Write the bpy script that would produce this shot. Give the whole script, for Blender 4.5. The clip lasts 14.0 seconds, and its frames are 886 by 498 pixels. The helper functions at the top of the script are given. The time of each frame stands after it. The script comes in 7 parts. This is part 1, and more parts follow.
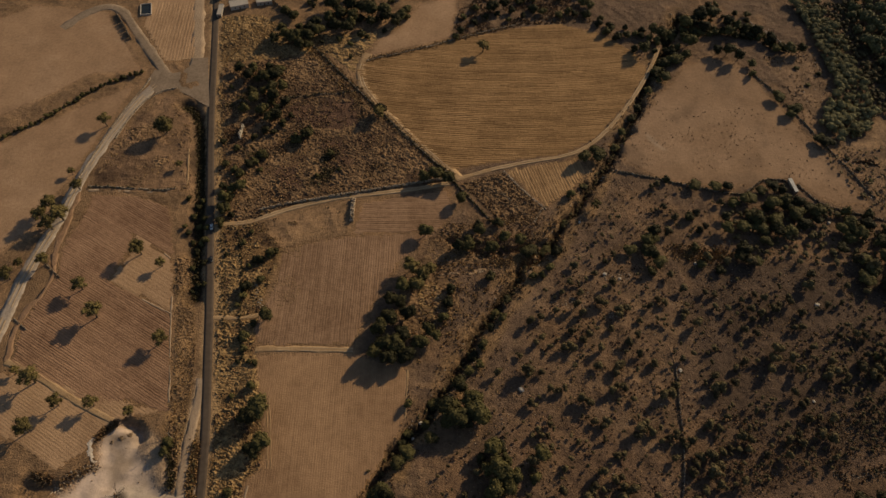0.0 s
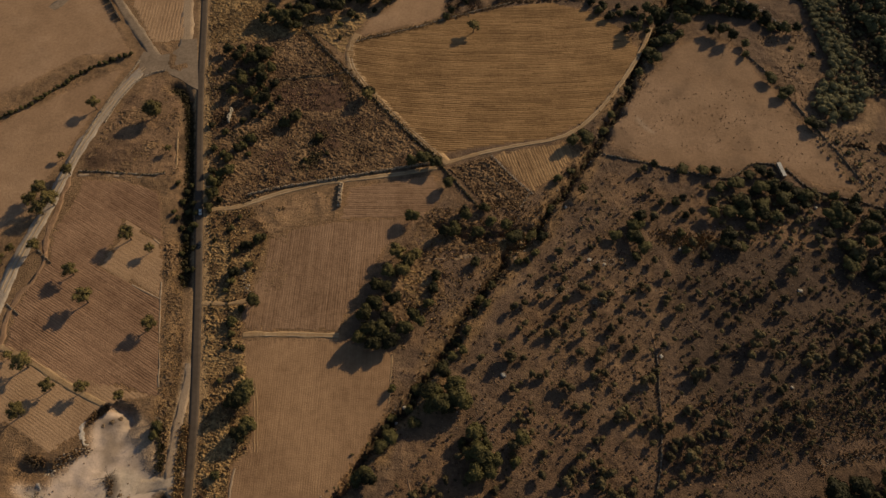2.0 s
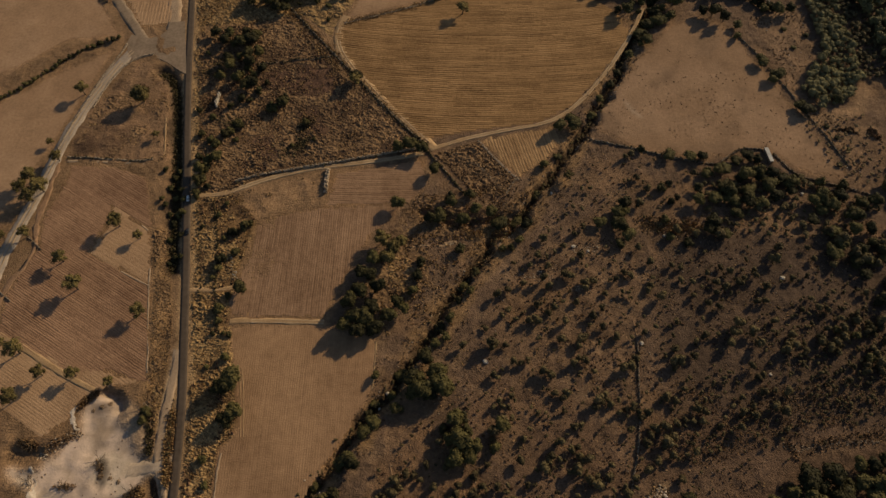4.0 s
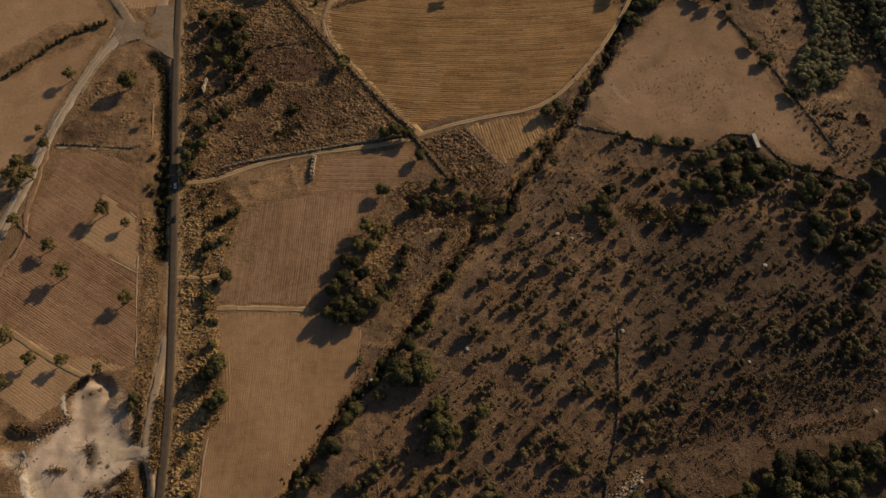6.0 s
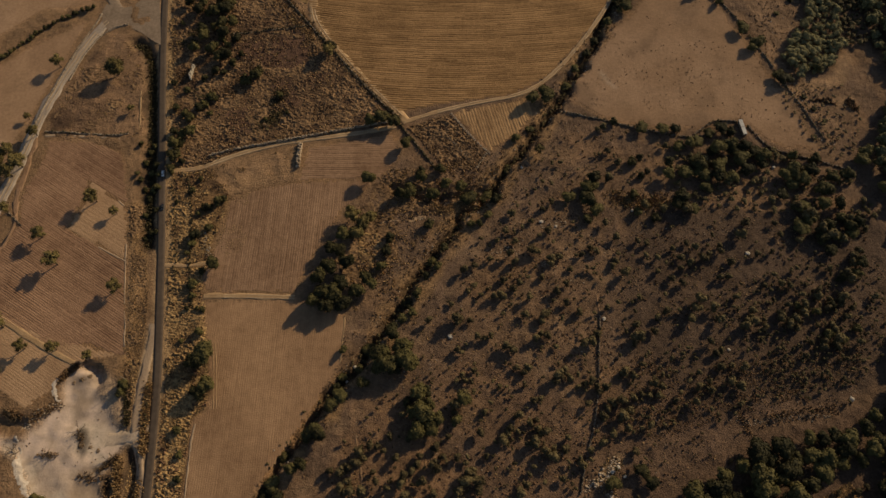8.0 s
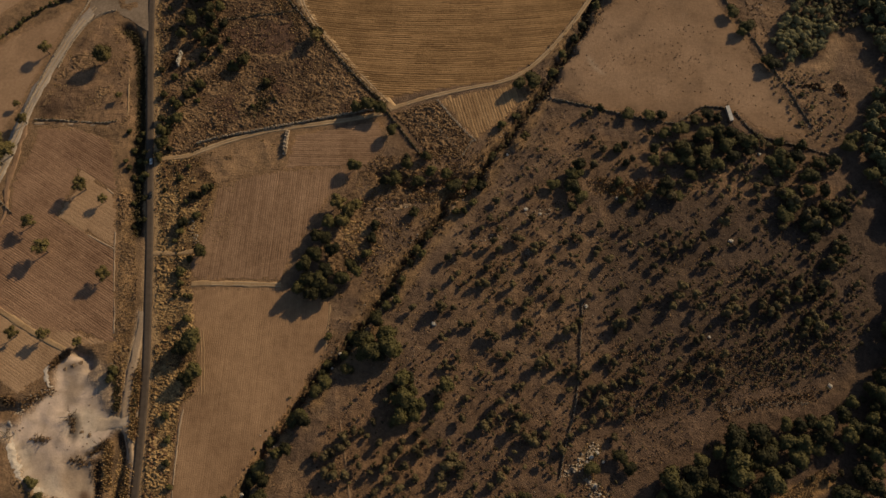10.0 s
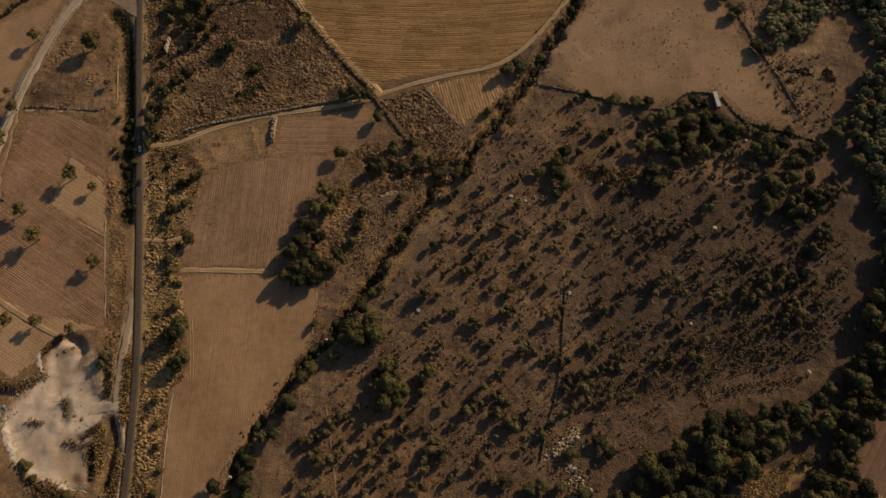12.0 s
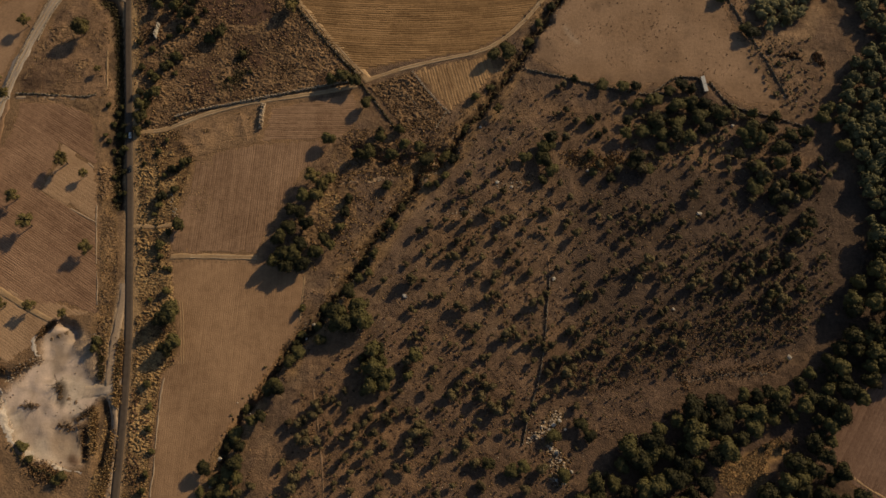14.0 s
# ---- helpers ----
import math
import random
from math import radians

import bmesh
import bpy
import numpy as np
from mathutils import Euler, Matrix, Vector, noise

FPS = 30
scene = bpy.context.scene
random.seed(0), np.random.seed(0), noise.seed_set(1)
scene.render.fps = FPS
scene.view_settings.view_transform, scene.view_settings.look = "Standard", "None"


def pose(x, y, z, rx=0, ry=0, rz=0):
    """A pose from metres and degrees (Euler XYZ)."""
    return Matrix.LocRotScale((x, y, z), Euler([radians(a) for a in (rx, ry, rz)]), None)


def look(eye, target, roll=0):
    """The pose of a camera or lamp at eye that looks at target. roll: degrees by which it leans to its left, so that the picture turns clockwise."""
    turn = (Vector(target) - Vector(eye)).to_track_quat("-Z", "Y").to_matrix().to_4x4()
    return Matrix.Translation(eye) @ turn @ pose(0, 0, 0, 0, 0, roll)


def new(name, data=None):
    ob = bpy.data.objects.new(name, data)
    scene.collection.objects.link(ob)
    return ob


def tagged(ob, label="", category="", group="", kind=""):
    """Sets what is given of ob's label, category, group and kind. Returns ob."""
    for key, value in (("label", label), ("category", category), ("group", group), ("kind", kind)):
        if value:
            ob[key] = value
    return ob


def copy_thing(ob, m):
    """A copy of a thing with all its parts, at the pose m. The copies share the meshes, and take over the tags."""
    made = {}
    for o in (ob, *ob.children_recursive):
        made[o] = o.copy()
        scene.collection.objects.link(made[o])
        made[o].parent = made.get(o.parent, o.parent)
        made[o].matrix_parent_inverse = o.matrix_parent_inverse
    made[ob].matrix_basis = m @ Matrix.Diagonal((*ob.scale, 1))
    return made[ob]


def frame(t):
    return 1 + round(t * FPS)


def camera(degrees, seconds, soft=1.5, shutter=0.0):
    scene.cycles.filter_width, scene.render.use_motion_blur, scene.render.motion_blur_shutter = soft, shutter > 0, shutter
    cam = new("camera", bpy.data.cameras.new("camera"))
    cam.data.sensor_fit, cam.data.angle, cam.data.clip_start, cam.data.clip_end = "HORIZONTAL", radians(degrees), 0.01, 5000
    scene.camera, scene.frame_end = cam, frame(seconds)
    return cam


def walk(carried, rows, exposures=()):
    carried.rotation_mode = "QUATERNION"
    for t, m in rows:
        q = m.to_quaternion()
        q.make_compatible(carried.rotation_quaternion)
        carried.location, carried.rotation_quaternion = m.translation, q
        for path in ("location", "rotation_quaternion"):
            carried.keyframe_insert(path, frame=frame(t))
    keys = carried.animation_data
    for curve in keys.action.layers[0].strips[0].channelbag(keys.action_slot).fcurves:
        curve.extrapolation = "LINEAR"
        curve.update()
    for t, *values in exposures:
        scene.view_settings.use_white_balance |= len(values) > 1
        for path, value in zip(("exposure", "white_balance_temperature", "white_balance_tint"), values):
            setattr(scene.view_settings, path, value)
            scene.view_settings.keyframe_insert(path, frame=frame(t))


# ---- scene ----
cam = camera(64.00, 14.0, soft=1.5)
# seconds, x, y, z, tilt, lean, turn
ROWS = [
    (0.0, 0.00, 0.00, 360.00, 34.260, 3.299, 0.000),
    (0.5, 2.94, 2.19, 362.61, 33.541, 3.165, 0.182),
    (1.0, 5.94, 4.38, 365.15, 32.835, 3.024, 0.369),
    (1.5, 8.97, 6.58, 367.63, 32.143, 2.877, 0.561),
    (2.0, 12.04, 8.77, 370.04, 31.463, 2.721, 0.759),
    (2.5, 15.15, 10.96, 372.40, 30.796, 2.557, 0.964),
    (3.0, 18.30, 13.15, 374.70, 30.141, 2.383, 1.177),
    (3.5, 21.47, 15.33, 376.95, 29.498, 2.200, 1.398),
    (4.0, 24.68, 17.49, 379.15, 28.866, 2.005, 1.629),
    (4.5, 27.90, 19.65, 381.29, 28.245, 1.799, 1.870),
    (5.0, 31.15, 21.78, 383.39, 27.634, 1.580, 2.122),
    (5.5, 34.41, 23.90, 385.44, 27.033, 1.349, 2.386),
    (6.0, 37.69, 25.99, 387.44, 26.442, 1.103, 2.662),
    (6.5, 40.99, 28.06, 389.40, 25.860, 0.843, 2.951),
    (7.0, 44.29, 30.10, 391.33, 25.287, 0.567, 3.255),
    (7.5, 47.59, 32.11, 393.21, 24.722, 0.276, 3.574),
    (8.0, 50.90, 34.09, 395.06, 24.165, -0.033, 3.908),
    (8.5, 54.20, 36.03, 396.87, 23.616, -0.359, 4.259),
    (9.0, 57.51, 37.93, 398.66, 23.074, -0.703, 4.627),
    (9.5, 60.80, 39.79, 400.41, 22.539, -1.067, 5.014),
    (10.0, 64.08, 41.61, 402.14, 22.010, -1.450, 5.419),
    (10.5, 67.36, 43.37, 403.84, 21.487, -1.855, 5.845),
    (11.0, 70.61, 45.09, 405.51, 20.970, -2.280, 6.290),
    (11.5, 73.84, 46.76, 407.17, 20.458, -2.727, 6.758),
    (12.0, 77.05, 48.37, 408.80, 19.951, -3.198, 7.247),
    (12.5, 80.24, 49.93, 410.42, 19.448, -3.692, 7.759),
    (13.0, 83.39, 51.42, 412.02, 18.949, -4.210, 8.295),
    (13.5, 86.52, 52.85, 413.61, 18.454, -4.753, 8.856),
    (14.0, 89.60, 54.22, 415.19, 17.962, -5.323, 9.442),
]
walk(cam, [(t, pose(x, y, z, 0, 0, turn) @ pose(0, 0, 0, tilt) @ pose(0, 0, 0, 0, 0, lean)) for t, x, y, z, tilt, lean, turn in ROWS])

# ---- light ----
SUN_AZ, SUN_EL = 45.0, 24.5          # azimuth counted from +x towards +y
world = bpy.data.worlds.new("sky")
scene.world = world
world.use_nodes = True
wn = world.node_tree
sky = wn.nodes.new("ShaderNodeTexSky")
sky.sky_type, sky.sun_disc = "NISHITA", False
sky.sun_elevation, sky.sun_rotation = radians(SUN_EL), radians(90 - SUN_AZ)
wn.links.new(sky.outputs[0], wn.nodes["Background"].inputs[0])
wn.nodes["Background"].inputs[1].default_value = 0.074
sun = new("sun", bpy.data.lights.new("sun", "SUN"))
sun.data.energy, sun.data.angle, sun.data.color = 4.70, radians(0.55), (1.0, 0.78, 0.475)
toward = Vector((math.cos(radians(SUN_AZ)) * math.cos(radians(SUN_EL)), math.sin(radians(SUN_AZ)) * math.cos(radians(SUN_EL)), math.sin(radians(SUN_EL))))
sun.matrix_world = look(toward * 900, (0, 0, 0))
scene.view_settings.exposure = -0.39


# ---- materials ----
def material(name, dark, light, scale=0.5, rough=0.95, bump=0.4, deep=0.5, fine=3.0, attr="", island=0.0, obrand=0.0, detail=6.0, stretch=(1, 1, 1), broad=0.0):
    """Two-scale noise between two base colours; optional colour attribute, island and object variation."""
    m = bpy.data.materials.new(name)
    m.use_nodes = True
    nt = m.node_tree
    b = nt.nodes["Principled BSDF"]
    b.inputs["Roughness"].default_value = rough
    b.inputs["Specular IOR Level"].default_value = 0.15
    co = nt.nodes.new("ShaderNodeNewGeometry")

    def noise_at(s, d):
        n = nt.nodes.new("ShaderNodeTexNoise")
        n.inputs["Scale"].default_value, n.inputs["Detail"].default_value, n.inputs["Roughness"].default_value = s, d, 0.65
        if stretch == (1, 1, 1):
            nt.links.new(co.outputs["Position"], n.inputs["Vector"])
        else:
            sc = nt.nodes.new("ShaderNodeVectorMath")
            sc.operation = "MULTIPLY"
            sc.inputs[1].default_value = stretch
            nt.links.new(co.outputs["Position"], sc.inputs[0])
            nt.links.new(sc.outputs[0], n.inputs["Vector"])
        return n.outputs["Fac"]

    def maths(op, a, c):
        n = nt.nodes.new("ShaderNodeMath")
        n.operation = op
        for k, v in ((0, a), (1, c)):
            if isinstance(v, (int, float)):
                n.inputs[k].default_value = v
            else:
                nt.links.new(v, n.inputs[k])
        return n.outputs[0]

    large, small = noise_at(scale * 0.12, 4.0), noise_at(scale, detail)
    f = maths("ADD", maths("MULTIPLY", large, 0.8), maths("MULTIPLY", small, 0.9))
    f = maths("SUBTRACT", f, 0.35)
    if broad:
        f = maths("ADD", f, maths("MULTIPLY", maths("SUBTRACT", noise_at(0.022, 3.0), 0.5), broad))
    if island:
        f = maths("ADD", f, maths("MULTIPLY", maths("SUBTRACT", co.outputs["Random Per Island"], 0.5), island))
    if obrand:
        info = nt.nodes.new("ShaderNodeObjectInfo")
        f = maths("ADD", f, maths("MULTIPLY", maths("SUBTRACT", info.outputs["Random"], 0.5), obrand))
    ramp = nt.nodes.new("ShaderNodeValToRGB")
    ramp.color_ramp.elements[0].position, ramp.color_ramp.elements[1].position = 0.2, 0.8
    ramp.color_ramp.elements[0].color, ramp.color_ramp.elements[1].color = (*dark, 1), (*light, 1)
    nt.links.new(f, ramp.inputs[0])
    colour = ramp.outputs[0]
    if attr:
        at = nt.nodes.new("ShaderNodeAttribute")
        at.attribute_name = attr
        mx = nt.nodes.new("ShaderNodeMix")
        mx.data_type, mx.blend_type = "RGBA", "MULTIPLY"
        mx.inputs["Factor"].default_value = 1.0
        nt.links.new(colour, mx.inputs["A"])
        nt.links.new(at.outputs["Color"], mx.inputs["B"])
        colour = mx.outputs["Result"]
    nt.links.new(colour, b.inputs["Base Color"])
    if bump:
        bp = nt.nodes.new("ShaderNodeBump")
        bp.inputs["Strength"].default_value, bp.inputs["Distance"].default_value = bump, deep
        nt.links.new(noise_at(fine, 5.0), bp.inputs["Height"])
        nt.links.new(bp.outputs[0], b.inputs["Normal"])
    return m


def plain(name, colour, rough=0.6, metal=0.0):
    m = bpy.data.materials.new(name)
    m.use_nodes = True
    b = m.node_tree.nodes["Principled BSDF"]
    b.inputs["Base Color"].default_value, b.inputs["Roughness"].default_value, b.inputs["Metallic"].default_value = (*colour, 1), rough, metal
    return m


M_GROUND = material("dry_earth", (0.44, 0.44, 0.44), (1.62, 1.58, 1.50), 0.5, bump=1.0, deep=0.9, fine=1.1, attr="soil_and_shade", detail=10.0)
M_PLOUGH = material("ploughed_soil", (0.178, 0.101, 0.044), (0.352, 0.208, 0.096), 0.5, bump=0.7, fine=1.3, island=0.34, broad=0.7)
M_PLOUGH_RED = material("red_ploughed_soil", (0.180, 0.100, 0.059), (0.365, 0.217, 0.131), 0.4, bump=0.7, fine=1.3, island=0.2, broad=0.9)
M_WEDGE = material("golden_ploughed_soil", (0.215, 0.126, 0.062), (0.42, 0.262, 0.132), 0.35, bump=0.6, fine=1.2, island=0.3, broad=0.7)
M_PLOUGH_TAN = material("tan_ploughed_soil", (0.185, 0.108, 0.063), (0.355, 0.22, 0.134), 0.35, bump=0.6, fine=1.2, island=0.22, broad=0.7)
M_STUBBLE = material("pale_stubble", (0.30, 0.184, 0.104), (0.48, 0.308, 0.180), 0.5, bump=0.6, fine=1.2, island=0.12, broad=0.8)
M_LONG = material("bare_tan_soil", (0.222, 0.130, 0.072), (0.390, 0.239, 0.134), 0.22, bump=0.5, fine=1.2, island=0.10, broad=1.0)
M_PASTURE = material("grazed_earth", (0.72, 0.71, 0.70), (1.28, 1.285, 1.29), 0.5, bump=0.6, fine=1.2, attr="soil_and_shade", detail=9.0)
M_QUARRY = material("pale_quarry_dust", (0.72, 0.715, 0.70), (1.30, 1.30, 1.29), 0.2, bump=0.4, fine=0.7, attr="soil_and_shade", detail=7.0)
M_ASPHALT = material("worn_asphalt", (0.062, 0.046, 0.035), (0.12, 0.09, 0.068), 0.4, rough=0.85, bump=0.1)
M_TRACK = material("pale_dirt_track", (0.27, 0.185, 0.12), (0.46, 0.34, 0.235), 0.8, bump=0.4)
M_CLAY = material("dark_red_soil", (0.135, 0.078, 0.052), (0.25, 0.152, 0.104), 0.5, bump=0.6, fine=1.3, island=0.2)
M_TRACK_TAN = material("tan_dirt_track", (0.28, 0.176, 0.092), (0.47, 0.318, 0.18), 0.8, bump=0.4)
M_PATH = material("trodden_earth", (0.16, 0.10, 0.062), (0.27, 0.175, 0.11), 0.8, bump=0.3)
M_RUT = material("pale_wheel_rut", (0.32, 0.22, 0.13), (0.50, 0.37, 0.24), 0.8, bump=0.3)
M_GRAVEL = material("grey_gravel", (0.26, 0.205, 0.16), (0.47, 0.385, 0.31), 0.6, bump=0.4)
# pit rim: pale cut earth, brightened in colour for its sunlit face
M_CUT = material("sunlit_fresh_cut_earth", (0.42, 0.34, 0.265), (0.70, 0.60, 0.50), 0.7, bump=0.6, fine=1.2)
M_ENTRY = material("pale_entry_dust", (0.38, 0.285, 0.205), (0.60, 0.47, 0.35), 0.5, bump=0.4)
# gully bank: tan earth made paler, its sunlit look is in the colour
M_BANK = material("sunlit_tan_bank", (0.24, 0.155, 0.09), (0.48, 0.335, 0.21), 0.8, bump=0.6, fine=1.2)
M_STONE = material("field_stone", (0.11, 0.082, 0.058), (0.34, 0.27, 0.20), 0.9, bump=0.4, island=0.6)
M_GRASS = material("dry_grass", (0.12, 0.074, 0.036), (0.47, 0.305, 0.142), 0.3, bump=0.0, island=0.7)
M_GRASS_BROWN = material("brown_dry_grass", (0.09, 0.054, 0.03), (0.32, 0.20, 0.105), 0.3, bump=0.0, island=0.7)
M_TUSSOCK = material("matted_dry_grass", (0.10, 0.061, 0.034), (0.36, 0.228, 0.115), 0.12, bump=0.0, island=0.7)
M_WEED = material("dark_brown_weeds", (0.052, 0.030, 0.019), (0.19, 0.108, 0.062), 0.2, bump=0.0, island=0.8)
M_SWARD = material("matted_dry_sward", (0.066, 0.040, 0.026), (0.33, 0.205, 0.108), 0.55, bump=0.8, deep=0.4, fine=2.2, detail=9.0, broad=0.7)
M_SWARD_GOLD = material("golden_dry_sward", (0.085, 0.051, 0.027), (0.52, 0.337, 0.155), 0.55, bump=0.8, deep=0.4, fine=2.2, detail=9.0, broad=0.9)
M_LEAF = material("oak_leaves", (0.026, 0.024, 0.010), (0.104, 0.088, 0.032), 0.5, rough=0.75, bump=0.0, island=0.35, obrand=1.0)
# far wood leaves: both colours lightened to stand in for haze
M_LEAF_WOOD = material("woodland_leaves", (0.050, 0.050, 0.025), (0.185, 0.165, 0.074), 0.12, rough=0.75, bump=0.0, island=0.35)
M_LEAF_HAZED = material("haze_lightened_leaves", (0.075, 0.07, 0.036), (0.26, 0.226, 0.108), 0.12, rough=0.8, bump=0.0, island=0.35)
M_LEAF_DRY = material("olive_leaves", (0.070, 0.055, 0.020), (0.185, 0.142, 0.052), 0.8, rough=0.75, bump=0.0, island=0.45, obrand=0.5)
M_LEAF_DARK = material("dark_scrub_leaves", (0.044, 0.034, 0.017), (0.130, 0.100, 0.047), 0.8, rough=0.75, bump=0.0, island=0.45, obrand=0.6)
M_LEAF_BROWN = material("brown_dry_leaves", (0.12, 0.085, 0.042), (0.30, 0.21, 0.11), 0.8, rough=0.8, bump=0.0, island=0.4)
M_BARK = material("bark", (0.06, 0.042, 0.028), (0.13, 0.10, 0.07), 2.0, bump=0.3)
M_COURT = material("dusty_asphalt", (0.15, 0.108, 0.074), (0.33, 0.245, 0.175), 0.5, bump=0.2)
M_SPOIL = material("tipped_earth", (0.12, 0.08, 0.05), (0.32, 0.23, 0.155), 1.2, bump=0.6)
M_PALE_STONE = material("pale_limestone", (0.36, 0.31, 0.25), (0.60, 0.54, 0.46), 0.9, bump=0.4)
M_RUBBLE = material("brown_rubble", (0.20, 0.15, 0.10), (0.46, 0.37, 0.275), 0.9, bump=0.4, island=0.5)
M_OUTCROP = material("weathered_outcrop", (0.22, 0.16, 0.105), (0.58, 0.46, 0.335), 0.9, bump=0.4, island=0.5)
M_CONCRETE = material("pale_concrete", (0.32, 0.28, 0.24), (0.48, 0.43, 0.38), 0.6, bump=0.1)


# ---- plan ----
def seg_dist(x, y, line):
    """Distance from points to a polyline."""
    d = np.full(np.shape(x), 1e9)
    for (ax, ay), (bx, by) in zip(line[:-1], line[1:]):
        vx, vy = bx - ax, by - ay
        k = np.clip(((x - ax) * vx + (y - ay) * vy) / (vx * vx + vy * vy + 1e-9), 0, 1)
        d = np.minimum(d, np.hypot(x - ax - k * vx, y - ay - k * vy))
    return d


def inside(x, y, poly):
    r = np.zeros(np.shape(x), bool)
    for (ax, ay), (bx, by) in zip(poly, poly[1:] + poly[:1]):
        c = (ay > y) != (by > y)
        r ^= c & (x < (bx - ax) * (y - ay) / (by - ay + 1e-12) + ax)
    return r


def vnoise(x, y, size, seed=0):
    """Smooth value noise, -1 to 1."""
    u, v = np.asarray(x) / size + 1000.0 + seed * 17.31, np.asarray(y) / size + 1000.0 + seed * 9.77
    i, j = np.floor(u).astype(np.int64), np.floor(v).astype(np.int64)
    fu, fv = u - i, v - j
    fu, fv = fu * fu * (3 - 2 * fu), fv * fv * (3 - 2 * fv)

    def h(a, b):
        n = (a * 374761393 + b * 668265263 + seed * 974711) & 0x7FFFFFFF
        n = ((n ^ (n >> 13)) * 1274126177) & 0x7FFFFFFF
        return ((n ^ (n >> 16)) & 0xFFFF) / 32767.5 - 1

    return (h(i, j) * (1 - fu) + h(i + 1, j) * fu) * (1 - fv) + (h(i, j + 1) * (1 - fu) + h(i + 1, j + 1) * fu) * fv


def fractal(x, y, size, seed=0, octaves=4):
    return sum(vnoise(x, y, size / 2 ** k, seed + k) * 0.5 ** k for k in range(octaves))


ROAD = [(-209.6, 563.8), (-191.1, 471.8), (-177.8, 406.1), (-166.9, 348.5), (-145.0, 252.5), (-132.4, 196.9), (-122.6, 148.6)] + [(-116.9, 122.0), (-109.8, 73.7), (-104.8, 28.5), (-100.0, -14.0)]
GRAVEL_TRACK = [(-204.7, 382.5), (-215.9, 367.0), (-228.3, 326.5), (-235.4, 290.2), (-238.2, 261.2), (-239.3, 241.5), (-242.6, 220.5), (-244.5, 195.1), (-244.7, 171.4), (-243.1, 141.2)]
OLD_ROAD = [(-204.0, 379.6), (-221.7, 402.4), (-243.0, 429.3), (-256.6, 449.0), (-269.8, 457.5), (-284.4, 450.6), (-298.4, 427.7)]
VERGE_TRACK = [(-219.0, 529.7), (-204.7, 470.5), (-195.8, 430.2), (-187.6, 393.0)]
TRACK_WALL_WEST = [(-217.5, 378.5), (-218.7, 371.4), (-222.6, 359.6), (-227.4, 342.6), (-231.1, 323.1), (-234.4, 304.0), (-237.1, 284.4)]
TRACK_WALL_EAST = [(-196.6, 370.3), (-204.9, 367.9), (-211.2, 361.7), (-216.6, 352.8), (-221.2, 338.7), (-224.4, 320.0)]
LANE_WALL = [(-149.6, 478.4), (-141.3, 467.8), (-134.4, 461.4), (-127.2, 457.9)]
YARD_WALL = [(-262.6, 447.0), (-254.3, 435.6), (-243.5, 419.5)]
TRIANGLE_EDGE = [(-179.2, 339.4), (-174.2, 316.2), (-167.1, 284.9)]
QUARRY_TRACK = [(-125.7, 151.7), (-125.0, 136.5), (-125.0, 121.8), (-124.0, 107.6), (-122.9, 95.3), (-121.6, 86.4), (-116.2, 73.5), (-110.1, 59.7)] + [(-112.6, 52.9), (-108.3, 19.9)]
PIT_ENTRY = [(-137.0, 86.0), (-130.5, 85.6), (-125.0, 86.3), (-119.6, 88.3), (-114.0, 93.0)]
CAIRN = [(-58.9, 279.6), (-58.8, 274.1), (-58.6, 267.7), (-58.1, 262.2)]
FIELD_ENTRY = [(-129.0, 189.0), (-116.0, 189.0), (-105.6, 191.0), (-99.0, 193.5)]
TRIANGLE_BANK = [(-121.1, 367.0), (-107.4, 369.2), (-93.9, 372.8), (-78.1, 375.2), (-68.5, 378.5)]
TRIANGLE_BARE = ([(-86.9, 366.8), (-69.4, 370.6), (-61.8, 345.7), (-74.9, 337.1), (-95.0, 343.6)], [(-113.8, 359.8), (-96.4, 362.6), (-91.1, 345.8), (-109.0, 345.0)], [(-85.6, 324.3), (-72.9, 329.0), (-62.7, 312.0), (-79.5, 306.6)], [(-112.0, 300.0), (-98.0, 306.0), (-92.0, 292.0), (-106.0, 284.0)])
EAST_GAP = [(262.4, 342.1), (282.5, 349.2), (296.6, 354.0), (304.0, 363.2), (308.3, 374.3)]
EAST_GLADE = [(276.8, 337.4), (295.1, 334.0), (309.3, 329.5), (305.9, 341.8)]
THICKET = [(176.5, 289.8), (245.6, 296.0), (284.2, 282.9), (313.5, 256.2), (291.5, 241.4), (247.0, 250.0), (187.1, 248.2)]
BRUSH_SHADE_PATCHES = ([(-88.8, 291.6), (-75.4, 301.6)], [(-51.1, 304.6), (-45.9, 308.2)], [(-133.6, 316.1), (-125.0, 312.0)], [(-151.5, 326.8), (-142.9, 332.2)], [(-155.5, 353.6), (-144.3, 367.2)], [(-116.0, 315.0), (-102.9, 327.8)], [(-82.9, 312.6), (-76.2, 318.7)])
FIELD_TRACK = [(-141.7, 253.6), (-121.9, 256.3), (-109.2, 263.9), (-89.3, 273.4), (-61.5, 282.4), (-32.8, 287.7), (1.6, 297.4)]
FIELD_WALL = [(-116.2, 267.0), (-103.5, 272.4), (-82.8, 278.0), (-61.8, 284.2), (-33.2, 292.4), (-0.4, 301.6)]
HILL_TRACK = [(-64.5, 419.0), (-69.1, 403.0), (-65.8, 385.2), (-52.4, 366.1), (-29.5, 339.4), (-8.8, 318.8), (8.9, 301.3)]
HILL_WALL = [(-106.5, 423.7), (-83.8, 396.9), (-60.2, 371.1), (-37.8, 345.7), (-12.6, 318.5), (3.2, 303.8)]
